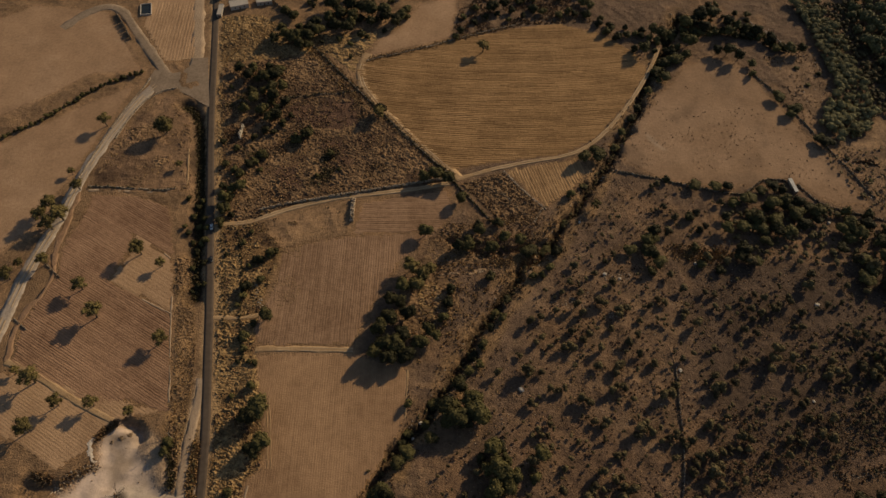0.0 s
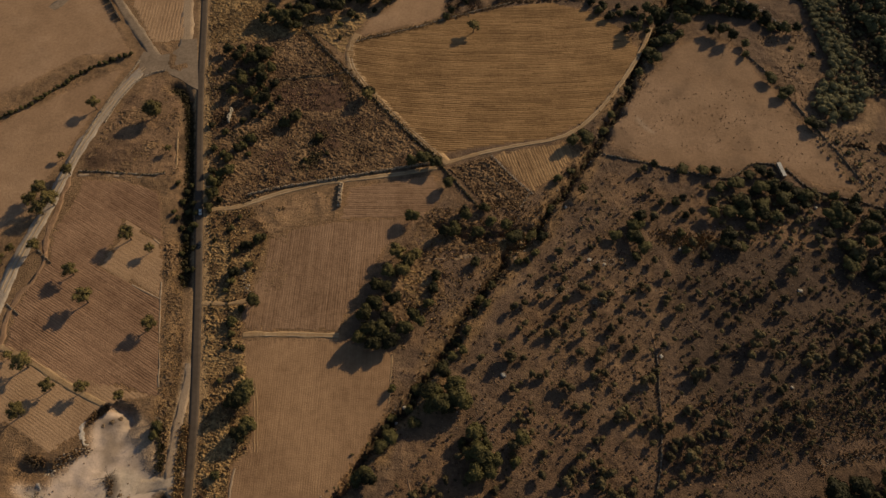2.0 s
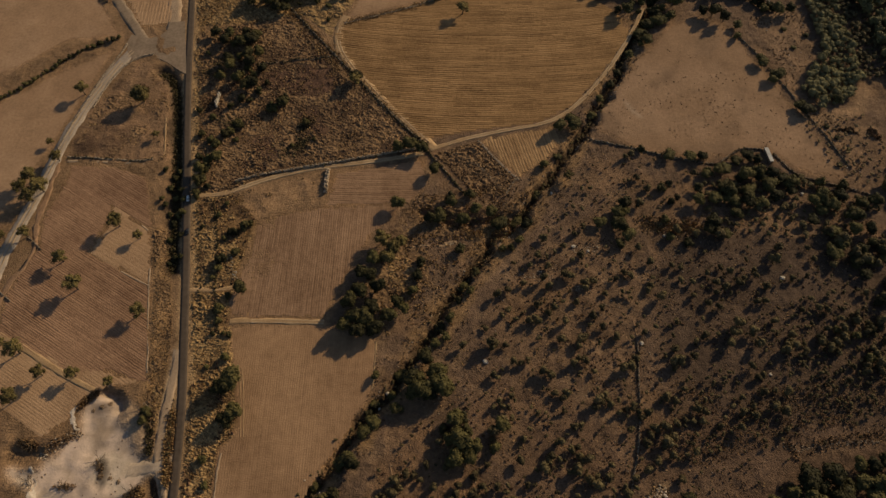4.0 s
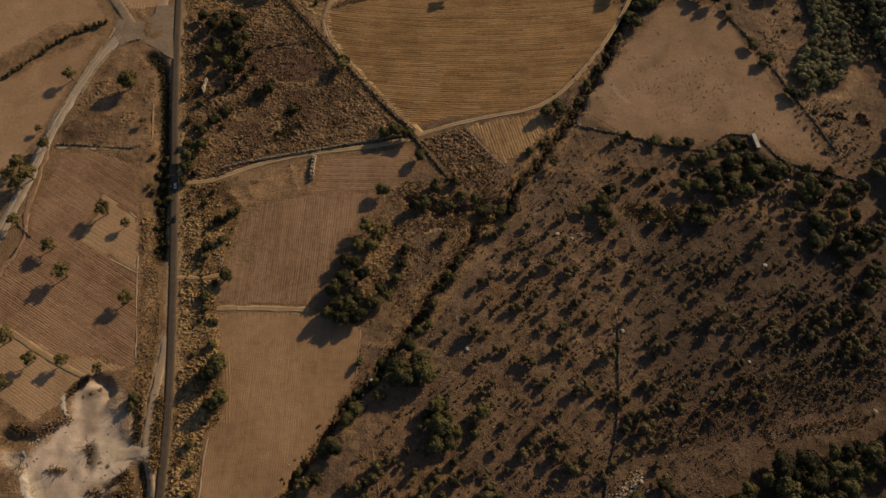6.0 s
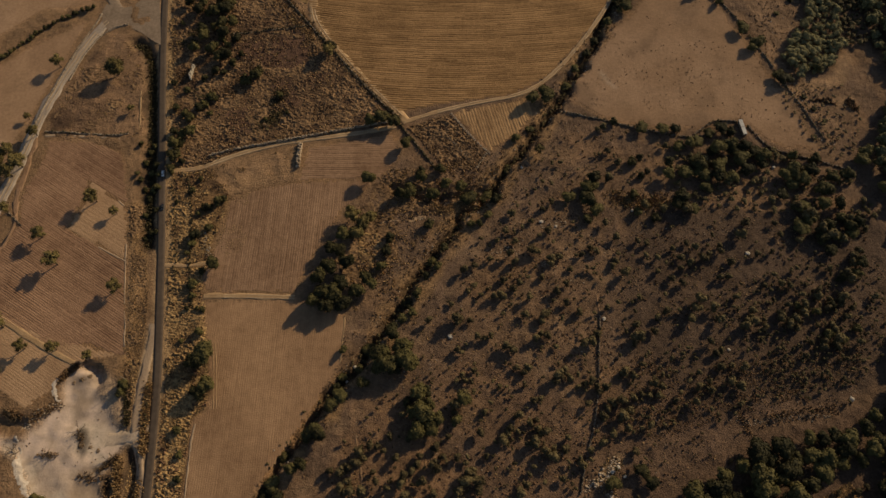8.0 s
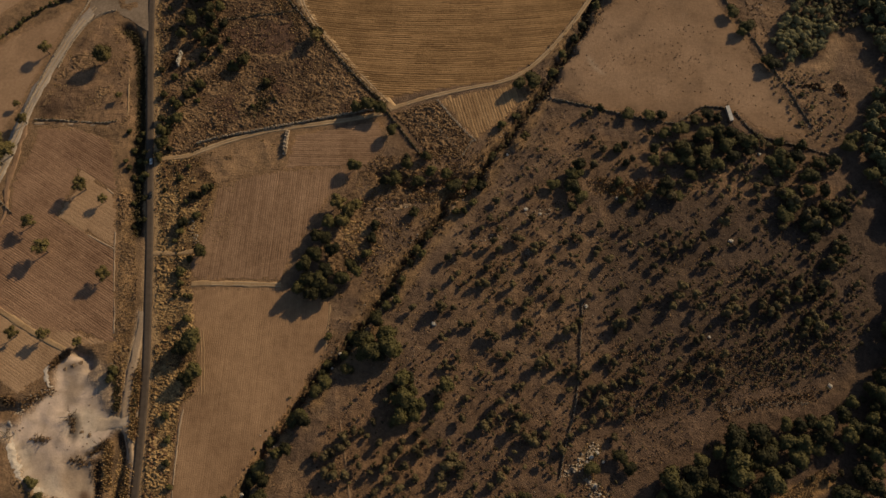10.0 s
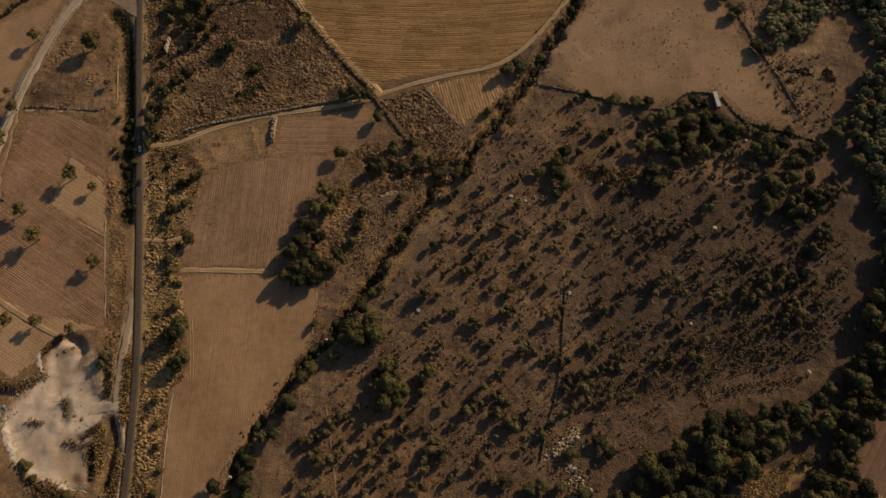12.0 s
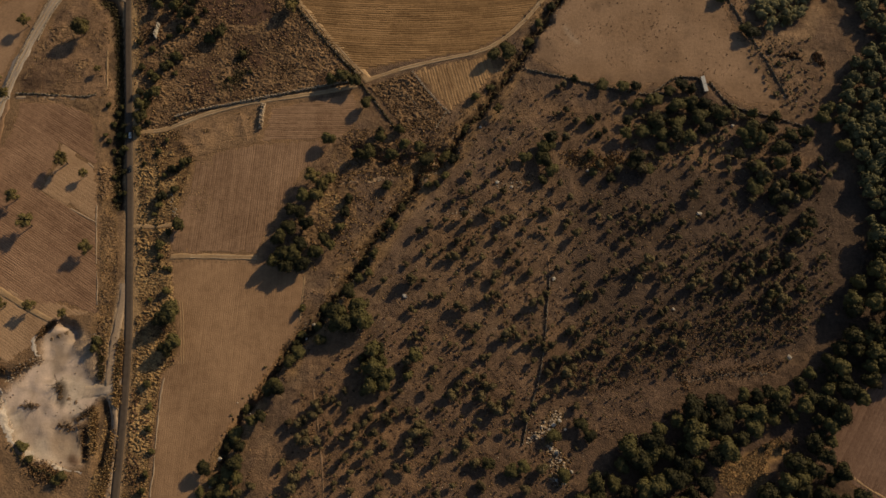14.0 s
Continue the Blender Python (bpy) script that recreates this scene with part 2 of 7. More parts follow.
RIM_TRACK = [(6.3, 301.1), (29.3, 311.7), (59.8, 322.0), (83.0, 327.8), (103.5, 344.0), (126.5, 377.7), (147.5, 418.2), (157.1, 444.5)]
CROSS_TRACK = [(-100.8, 170.9), (-79.7, 172.2), (-46.8, 173.6)]
WEST_MARGIN = [(-233.3, 273.0), (-232.6, 242.0), (-232.5, 225.3), (-225.9, 209.8), (-232.0, 192.2), (-236.8, 175.5), (-233.5, 155.0)]
LOWER_MARGIN = [(-233.5, 155.0), (-223.0, 151.6), (-210.2, 145.8), (-193.5, 137.2), (-177.7, 130.0), (-166.0, 125.5)]
LONG_EDGE = [(-85.3, 120.1), (-84.4, 105.0), (-91.5, 99.5), (-88.4, 67.3), (-85.9, 45.7), (-84.8, 24.6), (-82.3, 1.5)]
LONG_EAST = [(-15.4, 163.6), (-15.1, 152.0), (-14.8, 136.1)]
STREAM = [(177.9, 483.9), (155.1, 428.2), (129.4, 366.7), (116.9, 339.8), (101.3, 314.6), (80.2, 275.3)] + [(64.8, 251.5), (49.8, 234.7), (29.8, 199.7), (12.4, 165.5), (-4.6, 135.5), (-24.4, 107.7), (-41.9, 80.3), (-46.3, 57.9), (-46.8, 32.9), (-49.6, 4.1)]
SIDE_GULLY = [(6.0, 253.0), (13.0, 249.5), (24.9, 247.6), (35.2, 247.4), (46.7, 249.6), (59.8, 251.0), (68.4, 252.5)]
DITCH = [(-186.0, 355.0), (-179.0, 350.5), (-173.4, 341.0), (-168.0, 322.0), (-157.6, 278.5), (-150.5, 243.5), (-145.9, 219.2), (-142.4, 201.9)]
PIT_DITCH = [(-122.6, 78.2), (-118.5, 67.6), (-117.1, 54.1), (-118.6, 44.4)]
PIT_DITCH_WEST = [(-131.0, 63.5), (-128.6, 54.8), (-127.8, 47.1)]
FAR_GULLY = [(161.5, 461.6), (194.1, 471.3), (220.5, 468.2), (241.6, 461.9), (256.4, 448.5)]
SCRUB_WALL = [(133.4, 174.0), (132.5, 155.0), (131.6, 132.0), (129.5, 111.5), (124.5, 94.0), (121.2, 74.5)]
SCRUB_PATH = [(130.2, 197.4), (131.8, 184.9), (133.6, 174.6)]
SCRUB_TRAIL = [(-4.7, 105.8), (-0.3, 93.0), (2.7, 80.4), (7.7, 62.0), (11.0, 47.0), (12.9, 32.2)]
PASTURE_WALL = [(110.9, 316.8), (131.5, 313.4), (153.4, 308.2), (186.2, 302.0), (206.9, 303.0)]
PASTURE_WALL_EAST = [(234.4, 313.3), (237.9, 307.7), (243.3, 300.5), (251.4, 294.5), (268.9, 291.2), (296.1, 284.0)]
EAST_FENCE = [(224.7, 421.6), (236.0, 404.2), (247.6, 381.8), (259.5, 356.2), (272.2, 330.0), (282.6, 306.2)]
PEN_WALL = [(198.0, 304.3), (208.8, 314.0), (216.6, 316.8), (227.0, 316.4)]
PLOT_WALL = [(37.6, 310.3), (47.3, 298.4), (57.0, 287.3), (64.5, 281.0)]
PLOT_RIDGE = [(34.6, 293.7), (44.2, 284.1), (53.1, 273.3)]
PLOT_HEDGE = [(3.6, 299.7), (13.2, 288.3), (29.4, 268.4)]
PLOT_END = [(62.3, 280.8), (56.6, 269.1)]
WEST_BANK = [(-228.5, 278.0), (-206.1, 278.2), (-180.6, 277.8), (-173.9, 280.1)]
RIM_WALL = [(-64.5, 411.4), (-44.1, 420.1), (-19.2, 430.6), (-2.3, 439.9), (23.6, 452.2), (50.2, 463.4)]
STUB_WALL = [(-233.3, 217.2), (-223.5, 209.5)]
STUB_WALL_LOW = [(-238.6, 180.7), (-229.9, 174.9)]
RUIN_WALL = [(-141.7, 325.9), (-141.6, 336.5)]

FIELD_RIM = [(-65.4, 412.0), (-70.8, 399.8), (-68.2, 385.0), (-53.5, 364.9), (-28.4, 336.3), (3.0, 309.7), (29.3, 317.6), (79.3, 329.6), (101.8, 346.5), (124.5, 378.7), (146.4, 416.2), (136.9, 439.5), (110.0, 458.4), (79.4, 466.7), (41.3, 456.4), (-2.2, 437.9)]
FIELD_RIM_TOP = [(-67.1, 415.6), (-56.3, 437.5), (-43.3, 452.0), (-35.7, 468.2), (-28.9, 480.9), (-0.8, 492.9), (-2.4, 443.2), (-32.0, 428.8)]
FIELD_PASTURE = [(119.4, 325.5), (117.5, 334.6), (138.2, 373.0), (170.7, 417.0), (191.2, 439.0), (214.3, 434.5), (225.7, 415.5), (242.7, 378.5), (255.2, 354.7), (270.1, 322.3), (280.6, 295.7), (260.0, 298.9), (243.1, 305.7), (230.4, 315.9), (203.1, 311.9), (186.7, 304.9), (153.7, 310.2), (131.9, 316.9)]
FIELD_WEDGE = [(38.7, 310.9), (89.9, 326.3), (91.7, 312.4), (83.3, 298.7), (64.6, 282.8)]
PLOT_STUBBLE = [(10.1, 297.6), (36.1, 309.2), (63.0, 279.9), (53.0, 267.5), (35.1, 268.9)]
FIELD_MIDDLE = [(-56.0, 251.0), (-5.5, 257.2), (-13.7, 248.0), (-28.0, 231.3), (-40.2, 201.1), (-48.1, 177.0), (-100.4, 173.7), (-104.1, 184.1), (-96.1, 214.7), (-96.9, 234.7), (-82.9, 244.0)]
FIELD_MIDDLE_TOP = [(-52.9, 277.0), (0.0, 291.1), (6.3, 272.2), (-4.9, 259.0), (-56.3, 253.6)]
FIELD_LONG = [(-98.7, 168.2), (-47.4, 170.8), (-15.4, 163.6), (-15.1, 136.1)] + [(-25.3, 113.6), (-40.7, 82.9), (-54.0, 60.4), (-59.5, 32.0), (-63.1, 8.8), (-85.0, 7.1), (-84.0, 30.1), (-86.5, 58.0), (-91.5, 99.5), (-82.7, 106.8), (-90.0, 133.6)]
FIELD_LEFT = [(-223.8, 271.4), (-197.0, 271.9), (-173.4, 264.6), (-161.4, 229.4), (-179.5, 238.1), (-190.2, 244.1), (-189.6, 230.3), (-195.1, 208.7), (-152.9, 189.6), (-138.7, 131.1), (-159.2, 137.4), (-180.8, 134.8), (-197.8, 140.8), (-215.8, 148.8), (-230.5, 155.1), (-233.5, 179.3), (-225.1, 213.0), (-229.6, 229.6), (-224.2, 251.2)]
FIELD_NOTCH = [(-194.0, 209.6), (-188.0, 229.6), (-189.1, 242.5), (-179.1, 236.5), (-163.2, 226.0), (-160.0, 221.4), (-153.2, 191.8)]
FIELD_LOWER = [(-236.6, 147.5), (-220.2, 148.5), (-185.5, 139.9), (-142.8, 132.1), (-166.0, 125.5), (-175.0, 108.6), (-185.9, 98.8), (-200.3, 107.1), (-223.9, 116.0)]
FIELD_WEST = [(-313.9, 293.0), (-287.4, 320.2), (-255.2, 349.7), (-226.2, 371.9), (-233.2, 329.8), (-246.5, 269.7), (-249.0, 247.2), (-273.7, 214.4)]
FIELD_NORTHWEST = [(-324.3, 317.3), (-257.5, 381.1), (-226.4, 386.7), (-271.1, 450.4), (-328.9, 452.1), (-366.1, 415.2)]
FIELD_NORTH = [(-212.7, 396.9), (-191.0, 401.9), (-211.2, 484.4), (-244.5, 481.3), (-239.4, 439.6)]
QUARRY = [(-166.9, 103.4), (-169.5, 113.5), (-167.5, 120.0), (-162.0, 124.0), (-153.8, 121.0), (-147.8, 112.5), (-142.3, 104.5), (-136.6, 95.5), (-128.5, 87.5), (-127.5, 82.5), (-133.5, 74.1), (-133.6, 63.3), (-130.2, 51.6), (-128.8, 43.0), (-139.5, 41.0), (-146.8, 46.0), (-159.9, 47.8), (-170.2, 54.8), (-178.8, 65.3), (-185.4, 74.5), (-198.4, 76.8), (-199.8, 81.7), (-181.2, 81.7), (-177.2, 89.9), (-172.3, 97.6)]
PIT = [(-163.5, 123.5), (-159.0, 128.0), (-152.5, 125.5), (-148.3, 116.0), (-152.0, 112.5), (-154.5, 118.5), (-159.0, 121.5)]
PIT_WEST = [(-203.0, 95.5), (-193.7, 94.6), (-184.3, 92.5), (-182.0, 88.4), (-192.1, 84.0), (-203.0, 82.5)]
CLEARING = [(229.0, 65.5), (231.0, 72.5), (243.0, 76.5), (251.0, 82.5), (264.0, 90.0), (267.5, 84.0), (256.0, 76.5), (255.0, 67.0), (245.5, 57.5), (234.0, 56.5)]
WOOD_BANK = [(207.1, 119.5), (228.1, 124.3), (273.8, 137.4), (287.0, 143.3), (287.8, 133.5), (266.4, 123.8), (227.7, 114.6), (211.6, 110.2)]
FIELD_EAST = [(295.7, 103.7), (309.9, 115.8), (330.4, 131.7), (347.6, 118.6), (339.8, 57.6), (316.0, 57.2), (299.1, 68.5), (289.5, 83.3)]
ROUGH_TRIANGLE = [(-168.5, 394.6), (-103.2, 415.7), (-0.4, 300.6), (-90.1, 278.9), (-118.8, 258.8), (-139.0, 257.3)]
VERGE_EAST = [(-181.4, 431.4), (-172.6, 432.2), (-153.0, 333.4), (-131.8, 253.4), (-111.0, 254.9), (-97.6, 238.8), (-101.9, 206.5), (-102.7, 177.0), (-93.7, 147.2), (-85.0, 113.9), (-90.1, 85.6), (-105.9, 84.7), (-125.2, 175.6)]
VERGE_WEST = [(-159.7, 228.3), (-150.4, 229.0), (-132.1, 161.3), (-127.2, 123.3), (-125.5, 83.7), (-137.3, 122.7), (-144.5, 167.4)]
TRIANGLE_WEST = [(-204.1, 365.1), (-183.6, 355.5), (-164.8, 287.4), (-166.1, 277.9), (-227.5, 277.1), (-225.4, 317.3)]
VERGE_WEST_SOUTH = [(-134.9, 130.5), (-120.3, 128.0), (-114.3, 84.6), (-111.2, 53.0), (-109.3, 22.7), (-116.4, 4.6), (-125.8, 3.9), (-119.1, 37.0), (-121.8, 77.6)]
VERGE_EAST_SOUTH = [(-114.9, 131.9), (-94.8, 133.3), (-86.8, 106.5), (-92.9, 99.4), (-89.7, 57.7), (-85.0, 7.1), (-100.7, 5.8), (-104.7, 56.6), (-109.7, 98.2)]
DARK_PATCH = [(-230.9, 291.0), (-223.3, 298.4), (-208.6, 284.1), (-224.1, 280.1)]
NORTH_GOLD = [(-181.6, 451.6), (-148.7, 454.5), (-123.6, 436.5), (-71.9, 439.7), (-69.2, 415.4), (-103.5, 417.5), (-127.2, 407.3), (-170.2, 400.6)]
NORTH_BRUSH = [(-2.4, 443.2), (1.7, 475.1), (18.4, 498.3), (87.9, 504.7), (108.7, 470.7), (41.3, 460.5)]
EAST_ROUGH = [(237.4, 441.7), (279.2, 451.8), (280.5, 390.2), (270.2, 366.8), (299.1, 332.0), (285.6, 287.8), (282.3, 301.5), (256.6, 360.2)]
FIELD_ALL = [FIELD_RIM, FIELD_RIM_TOP, FIELD_PASTURE, FIELD_WEDGE, FIELD_MIDDLE, FIELD_MIDDLE_TOP, FIELD_LONG, FIELD_LEFT, FIELD_NOTCH, FIELD_LOWER, FIELD_WEST, FIELD_NORTHWEST, FIELD_NORTH, FIELD_EAST]
TRACKS = [(PIT_ENTRY, 7.5), (FIELD_ENTRY, 3.0), (WEST_MARGIN, 3.0), (LOWER_MARGIN, 2.5), (LONG_EDGE, 2.0), (ROAD, 5.8), (GRAVEL_TRACK, 4.6), (OLD_ROAD, 4.6), (VERGE_TRACK, 4.6), (QUARRY_TRACK, 5.0), (FIELD_TRACK, 2.5), (HILL_TRACK, 2.0), (RIM_TRACK, 2.5), (CROSS_TRACK, 2.5)]

# ---- ground ----
X0, X1, Y0, Y1, CELL = -405.0, 405.0, -20.0, 541.0, 1.5
gx, gy = np.arange(X0, X1 + 0.1, CELL), np.arange(Y0, Y1 + 0.1, CELL)
GX, GY = np.meshgrid(gx, gy)
wx, wy = GX + 2.2 * fractal(GX, GY, 9, 5), GY + 2.2 * fractal(GX, GY, 9, 11)


def soften(a, times):
    for _ in range(times):
        a = np.pad(a, 1, mode="edge")
        a = (a[:-2, 1:-1] + a[2:, 1:-1] + a[1:-1, :-2] + a[1:-1, 2:] + 2 * a[1:-1, 1:-1]) / 6
    return a


flat = np.zeros(GX.shape)
for poly in FIELD_ALL:
    flat[inside(GX, GY, poly)] = 1
for line, width in TRACKS:
    flat[seg_dist(GX, GY, line) < width + 2.5] = 1
flat = soften(np.clip(soften(flat, 2) * 3, 0, 1), 1)
HEIGHT = (1 - flat) * (0.10 + 0.40 * fractal(GX, GY, 8, 21) + 0.42 * np.maximum(0, vnoise(GX, GY, 3.4, 31)))
HEIGHT -= 0.05
gully = seg_dist(wx, wy, STREAM)
HEIGHT -= 5.4 * np.exp(-(gully / 3.1) ** 2) + 4.4 * np.exp(-(seg_dist(wx, wy, SIDE_GULLY) / 3.6) ** 2) + 1.5 * np.exp(-(seg_dist(wx, wy, FAR_GULLY) / 4.0) ** 2)
HEIGHT -= 3.6 * np.exp(-(seg_dist(GX, GY, DITCH) / 4.7) ** 2) + 3.6 * np.exp(-(seg_dist(GX, GY, PIT_DITCH) / 2.9) ** 2) + 2.4 * np.exp(-(seg_dist(GX, GY, PIT_DITCH_WEST) / 2.0) ** 2)
pit = soften(inside(wx, wy, QUARRY).astype(float), 5)
HEIGHT -= pit * (1.7 + 0.35 * fractal(GX, GY, 14, 41))
HEIGHT -= 3.5 * soften(inside(wx, wy, PIT).astype(float), 2) + 3.6 * soften(inside(wx, wy, PIT_WEST).astype(float), 4)
# ground colour map: earth tones, with some shade painted in
SOIL_AND_SHADE = np.empty((*GX.shape, 3))
SOIL_AND_SHADE[:] = (0.148, 0.097, 0.067)


def tint(mask, colour, amount=1.0, blur=1):
    k = (soften(mask.astype(float), blur) * amount)[..., None]
    SOIL_AND_SHADE[:] = SOIL_AND_SHADE * (1 - k) + np.array(colour) * k


tint(seg_dist(wx, wy, [(142.2, 253.2), (158.1, 251.8), (177.5, 251.5)]) < 5.0, (0.26, 0.165, 0.095), 0.8, 2)
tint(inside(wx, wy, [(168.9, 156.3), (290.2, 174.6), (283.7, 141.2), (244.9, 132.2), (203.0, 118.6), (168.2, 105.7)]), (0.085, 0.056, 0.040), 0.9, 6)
tint(seg_dist(wx, wy, [(202.8, 116.4), (225.2, 124.1), (244.2, 127.5)]) < 3.5, (0.19, 0.112, 0.074), 0.7, 2)
tint(inside(wx, wy, [(40.4, 144.3), (59.6, 145.6), (69.8, 126.8), (57.9, 113.5), (42.0, 118.7)]), (0.20, 0.122, 0.077), 0.6, 5)
tint(fractal(GX, GY, 38, 3) > 0.25, (0.172, 0.109, 0.069), 0.7, 3)
tint(fractal(GX, GY, 22, 13) > 0.45, (0.21, 0.129, 0.076), 0.6, 2)
# darker eastern earth; lens falloff is partly put into this colour
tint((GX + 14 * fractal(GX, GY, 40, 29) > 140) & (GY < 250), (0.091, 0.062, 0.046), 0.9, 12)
tint((fractal(GX, GY, 7, 57) > 0.42) & (GX + 0.2 * GY < 190) & (GX > -40), (0.235, 0.155, 0.096), 0.45, 1)
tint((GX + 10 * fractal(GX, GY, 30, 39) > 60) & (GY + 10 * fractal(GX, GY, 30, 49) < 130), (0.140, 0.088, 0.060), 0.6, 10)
tint(inside(wx, wy, [(-30.0, 0.0), (75.0, 0.0), (70.0, 60.0), (40.0, 100.0), (16.0, 118.0), (-8.0, 98.0)]), (0.205, 0.124, 0.074), 0.75, 6)
WESTERN = (GX < -60 + 0.1 * GY) & (GX < 0)
tint(WESTERN, (0.24, 0.15, 0.085), 0.9, 6)
tint(inside(wx, wy, [(-112.0, 263.0), (-100.0, 267.0), (-61.5, 281.0), (-57.0, 259.0), (-83.0, 247.0), (-107.0, 238.0)]), (0.29, 0.182, 0.104), 0.85, 2)
tint(inside(wx, wy, ROUGH_TRIANGLE), (0.14, 0.085, 0.05), 0.9)
tint(inside(wx, wy, ROUGH_TRIANGLE) & (fractal(GX, GY, 35, 17) > 0.05), (0.088, 0.055, 0.038), 0.8, 3)
for poly in TRIANGLE_BARE:
    tint(inside(wx, wy, poly), (0.125, 0.072, 0.050), 0.85, 2)
# earth darkened under brush; some patches are tree shadows put into colour
for line in BRUSH_SHADE_PATCHES:
    tint(seg_dist(wx, wy, line) < 5.0, (0.095, 0.06, 0.04), 0.85, 2)
tint(inside(wx, wy, VERGE_EAST), (0.20, 0.122, 0.060), 0.9)
tint(inside(wx, wy, VERGE_EAST) & (fractal(GX, GY, 16, 37) > 0.1), (0.11, 0.067, 0.040), 0.8, 2)
tint((seg_dist(GX, GY, ROAD) < 7.0) & inside(wx, wy, VERGE_EAST), (0.44, 0.29, 0.15), 0.9)
tint(inside(wx, wy, VERGE_WEST), (0.30, 0.186, 0.096), 0.9)
tint(inside(wx, wy, VERGE_WEST) & (fractal(GX * 2.5, GY * 0.6, 18, 85) > 0.15), (0.20, 0.122, 0.064), 0.8, 1)
tint(inside(wx, wy, TRIANGLE_WEST), (0.25, 0.155, 0.093), 0.9)
tint(inside(wx, wy, TRIANGLE_WEST) & (fractal(GX, GY, 14, 33) > 0.3), (0.17, 0.104, 0.064), 0.8, 2)
tint((gully < 11) & (fractal(GX, GY, 10, 8) > -0.1), (0.25, 0.155, 0.078), 0.7, 2)
# shade in the stream bed and ditches, put into the earth colour
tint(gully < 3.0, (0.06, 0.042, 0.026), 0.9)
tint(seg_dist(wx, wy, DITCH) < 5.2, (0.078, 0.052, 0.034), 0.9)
tint(inside(wx, wy, DARK_PATCH), (0.09, 0.055, 0.036), 0.9)
tint(inside(wx, wy, PLOT_STUBBLE), (0.16, 0.10, 0.06), 0.9)
tint(seg_dist(wx, wy, [(33.1, 238.4), (47.4, 241.3), (59.6, 248.0)]) < 4.0, (0.30, 0.19, 0.10), 0.8, 1)
tint(inside(wx, wy, CLEARING), (0.36, 0.22, 0.10), 0.9)
tint(inside(wx, wy, WOOD_BANK), (0.14, 0.09, 0.058), 0.8, 2)
tint(inside(wx, wy, NORTH_GOLD), (0.30, 0.185, 0.085), 0.9, 2)
tint(inside(wx, wy, EAST_ROUGH), (0.21, 0.135, 0.085), 0.9, 2)
tint(inside(wx, wy, VERGE_EAST_SOUTH), (0.19, 0.117, 0.060), 0.9)
tint(inside(wx, wy, VERGE_WEST_SOUTH), (0.26, 0.165, 0.085), 0.9)
tint((seg_dist(wx, wy, EAST_GAP) < 4.5) | inside(wx, wy, EAST_GLADE), (0.27, 0.175, 0.105), 0.9, 1)
tint(seg_dist(wx, wy, [(-154.7, 40.4), (-142.1, 36.8), (-136.9, 35.7)]) < 5, (0.24, 0.15, 0.085), 0.8, 2)
tint(seg_dist(wx, wy, [(132.2, 85.7), (140.4, 93.8)]) < 3.5, (0.25, 0.17, 0.10), 0.7, 1)
tint(seg_dist(GX + 0.6 * fractal(GX, GY, 6, 5), GY, QUARRY_TRACK) < 3.0, (0.43, 0.31, 0.20), 0.95, 1)
tint(inside(wx, wy, QUARRY), (0.60, 0.457, 0.36), 1.0, 3)
tint(inside(wx, wy, [(-150.0, 122.0), (-138.0, 118.0), (-131.0, 104.0), (-129.5, 90.0), (-136.0, 95.0), (-144.0, 107.0)]), (0.42, 0.30, 0.205), 0.8, 2)
tint(inside(wx, wy, QUARRY) & (fractal(GX, GY, 18, 27) > 0.3), (0.43, 0.325, 0.245), 0.6, 3)
tint(inside(wx, wy, QUARRY) & (fractal(GX, GY, 16, 23) > 0.25), (0.62, 0.50, 0.385), 0.8, 3)
tint(inside(wx, wy, QUARRY) & (np.abs(vnoise(wx + 0.5 * wy, wy - 0.3 * wx, 13, 61)) < 0.06), (0.33, 0.24, 0.165), 0.6, 1)
tint(inside(wx, wy, [(-148.2, 67.6), (-135.7, 71.7), (-128.9, 51.7), (-129.6, 43.6), (-139.3, 42.8), (-147.3, 53.4)]), (0.31, 0.22, 0.145), 0.75, 4)
tint(inside(wx, wy, [(-166.5, 118.5), (-155.1, 120.7), (-151.7, 115.4), (-163.9, 113.5)]), (0.24, 0.18, 0.135), 0.8, 1)
tint(seg_dist(wx, wy, [(-136.3, 68.8), (-132.4, 72.3), (-128.3, 76.5)]) < 1.6, (0.13, 0.09, 0.06), 0.9, 0)
tint(seg_dist(wx, wy, [(-151.7, 87.2), (-148.9, 81.5), (-149.3, 77.5)]) < 2.6, (0.13, 0.105, 0.085), 0.9, 1)
tint(seg_dist(wx, wy, [(-134.9, 46.2), (-132.0, 45.2)]) < 2.2, (0.15, 0.085, 0.05), 0.9, 1)
# shade inside the two pit ditches, painted as darker ground
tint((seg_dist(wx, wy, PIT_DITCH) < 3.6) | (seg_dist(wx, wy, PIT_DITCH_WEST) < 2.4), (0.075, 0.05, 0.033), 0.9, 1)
tint((seg_dist(wx, wy, [(-127.6, 74.6), (-123.0, 52.1)]) < 2.2) | (seg_dist(wx, wy, [(-114.3, 62.2), (-112.4, 43.6), (-112.9, 28.4)]) < 3.4), (0.32, 0.205, 0.105), 0.9, 1)
tint(seg_dist(wx, wy, PIT_ENTRY) < 4.0, (0.54, 0.42, 0.31), 0.95, 1)
tint(seg_dist(GX + 0.7 * fractal(GX, GY, 6, 91), GY, ROAD) < 4.3, (0.36, 0.235, 0.13), 0.85, 0)
for poly in FIELD_ALL:
    tint(inside(wx, wy, poly), (0.27, 0.16, 0.085), 0.8, 2)
tint(inside(wx, wy, FIELD_PASTURE), (0.274, 0.172, 0.103), 1.0, 3)
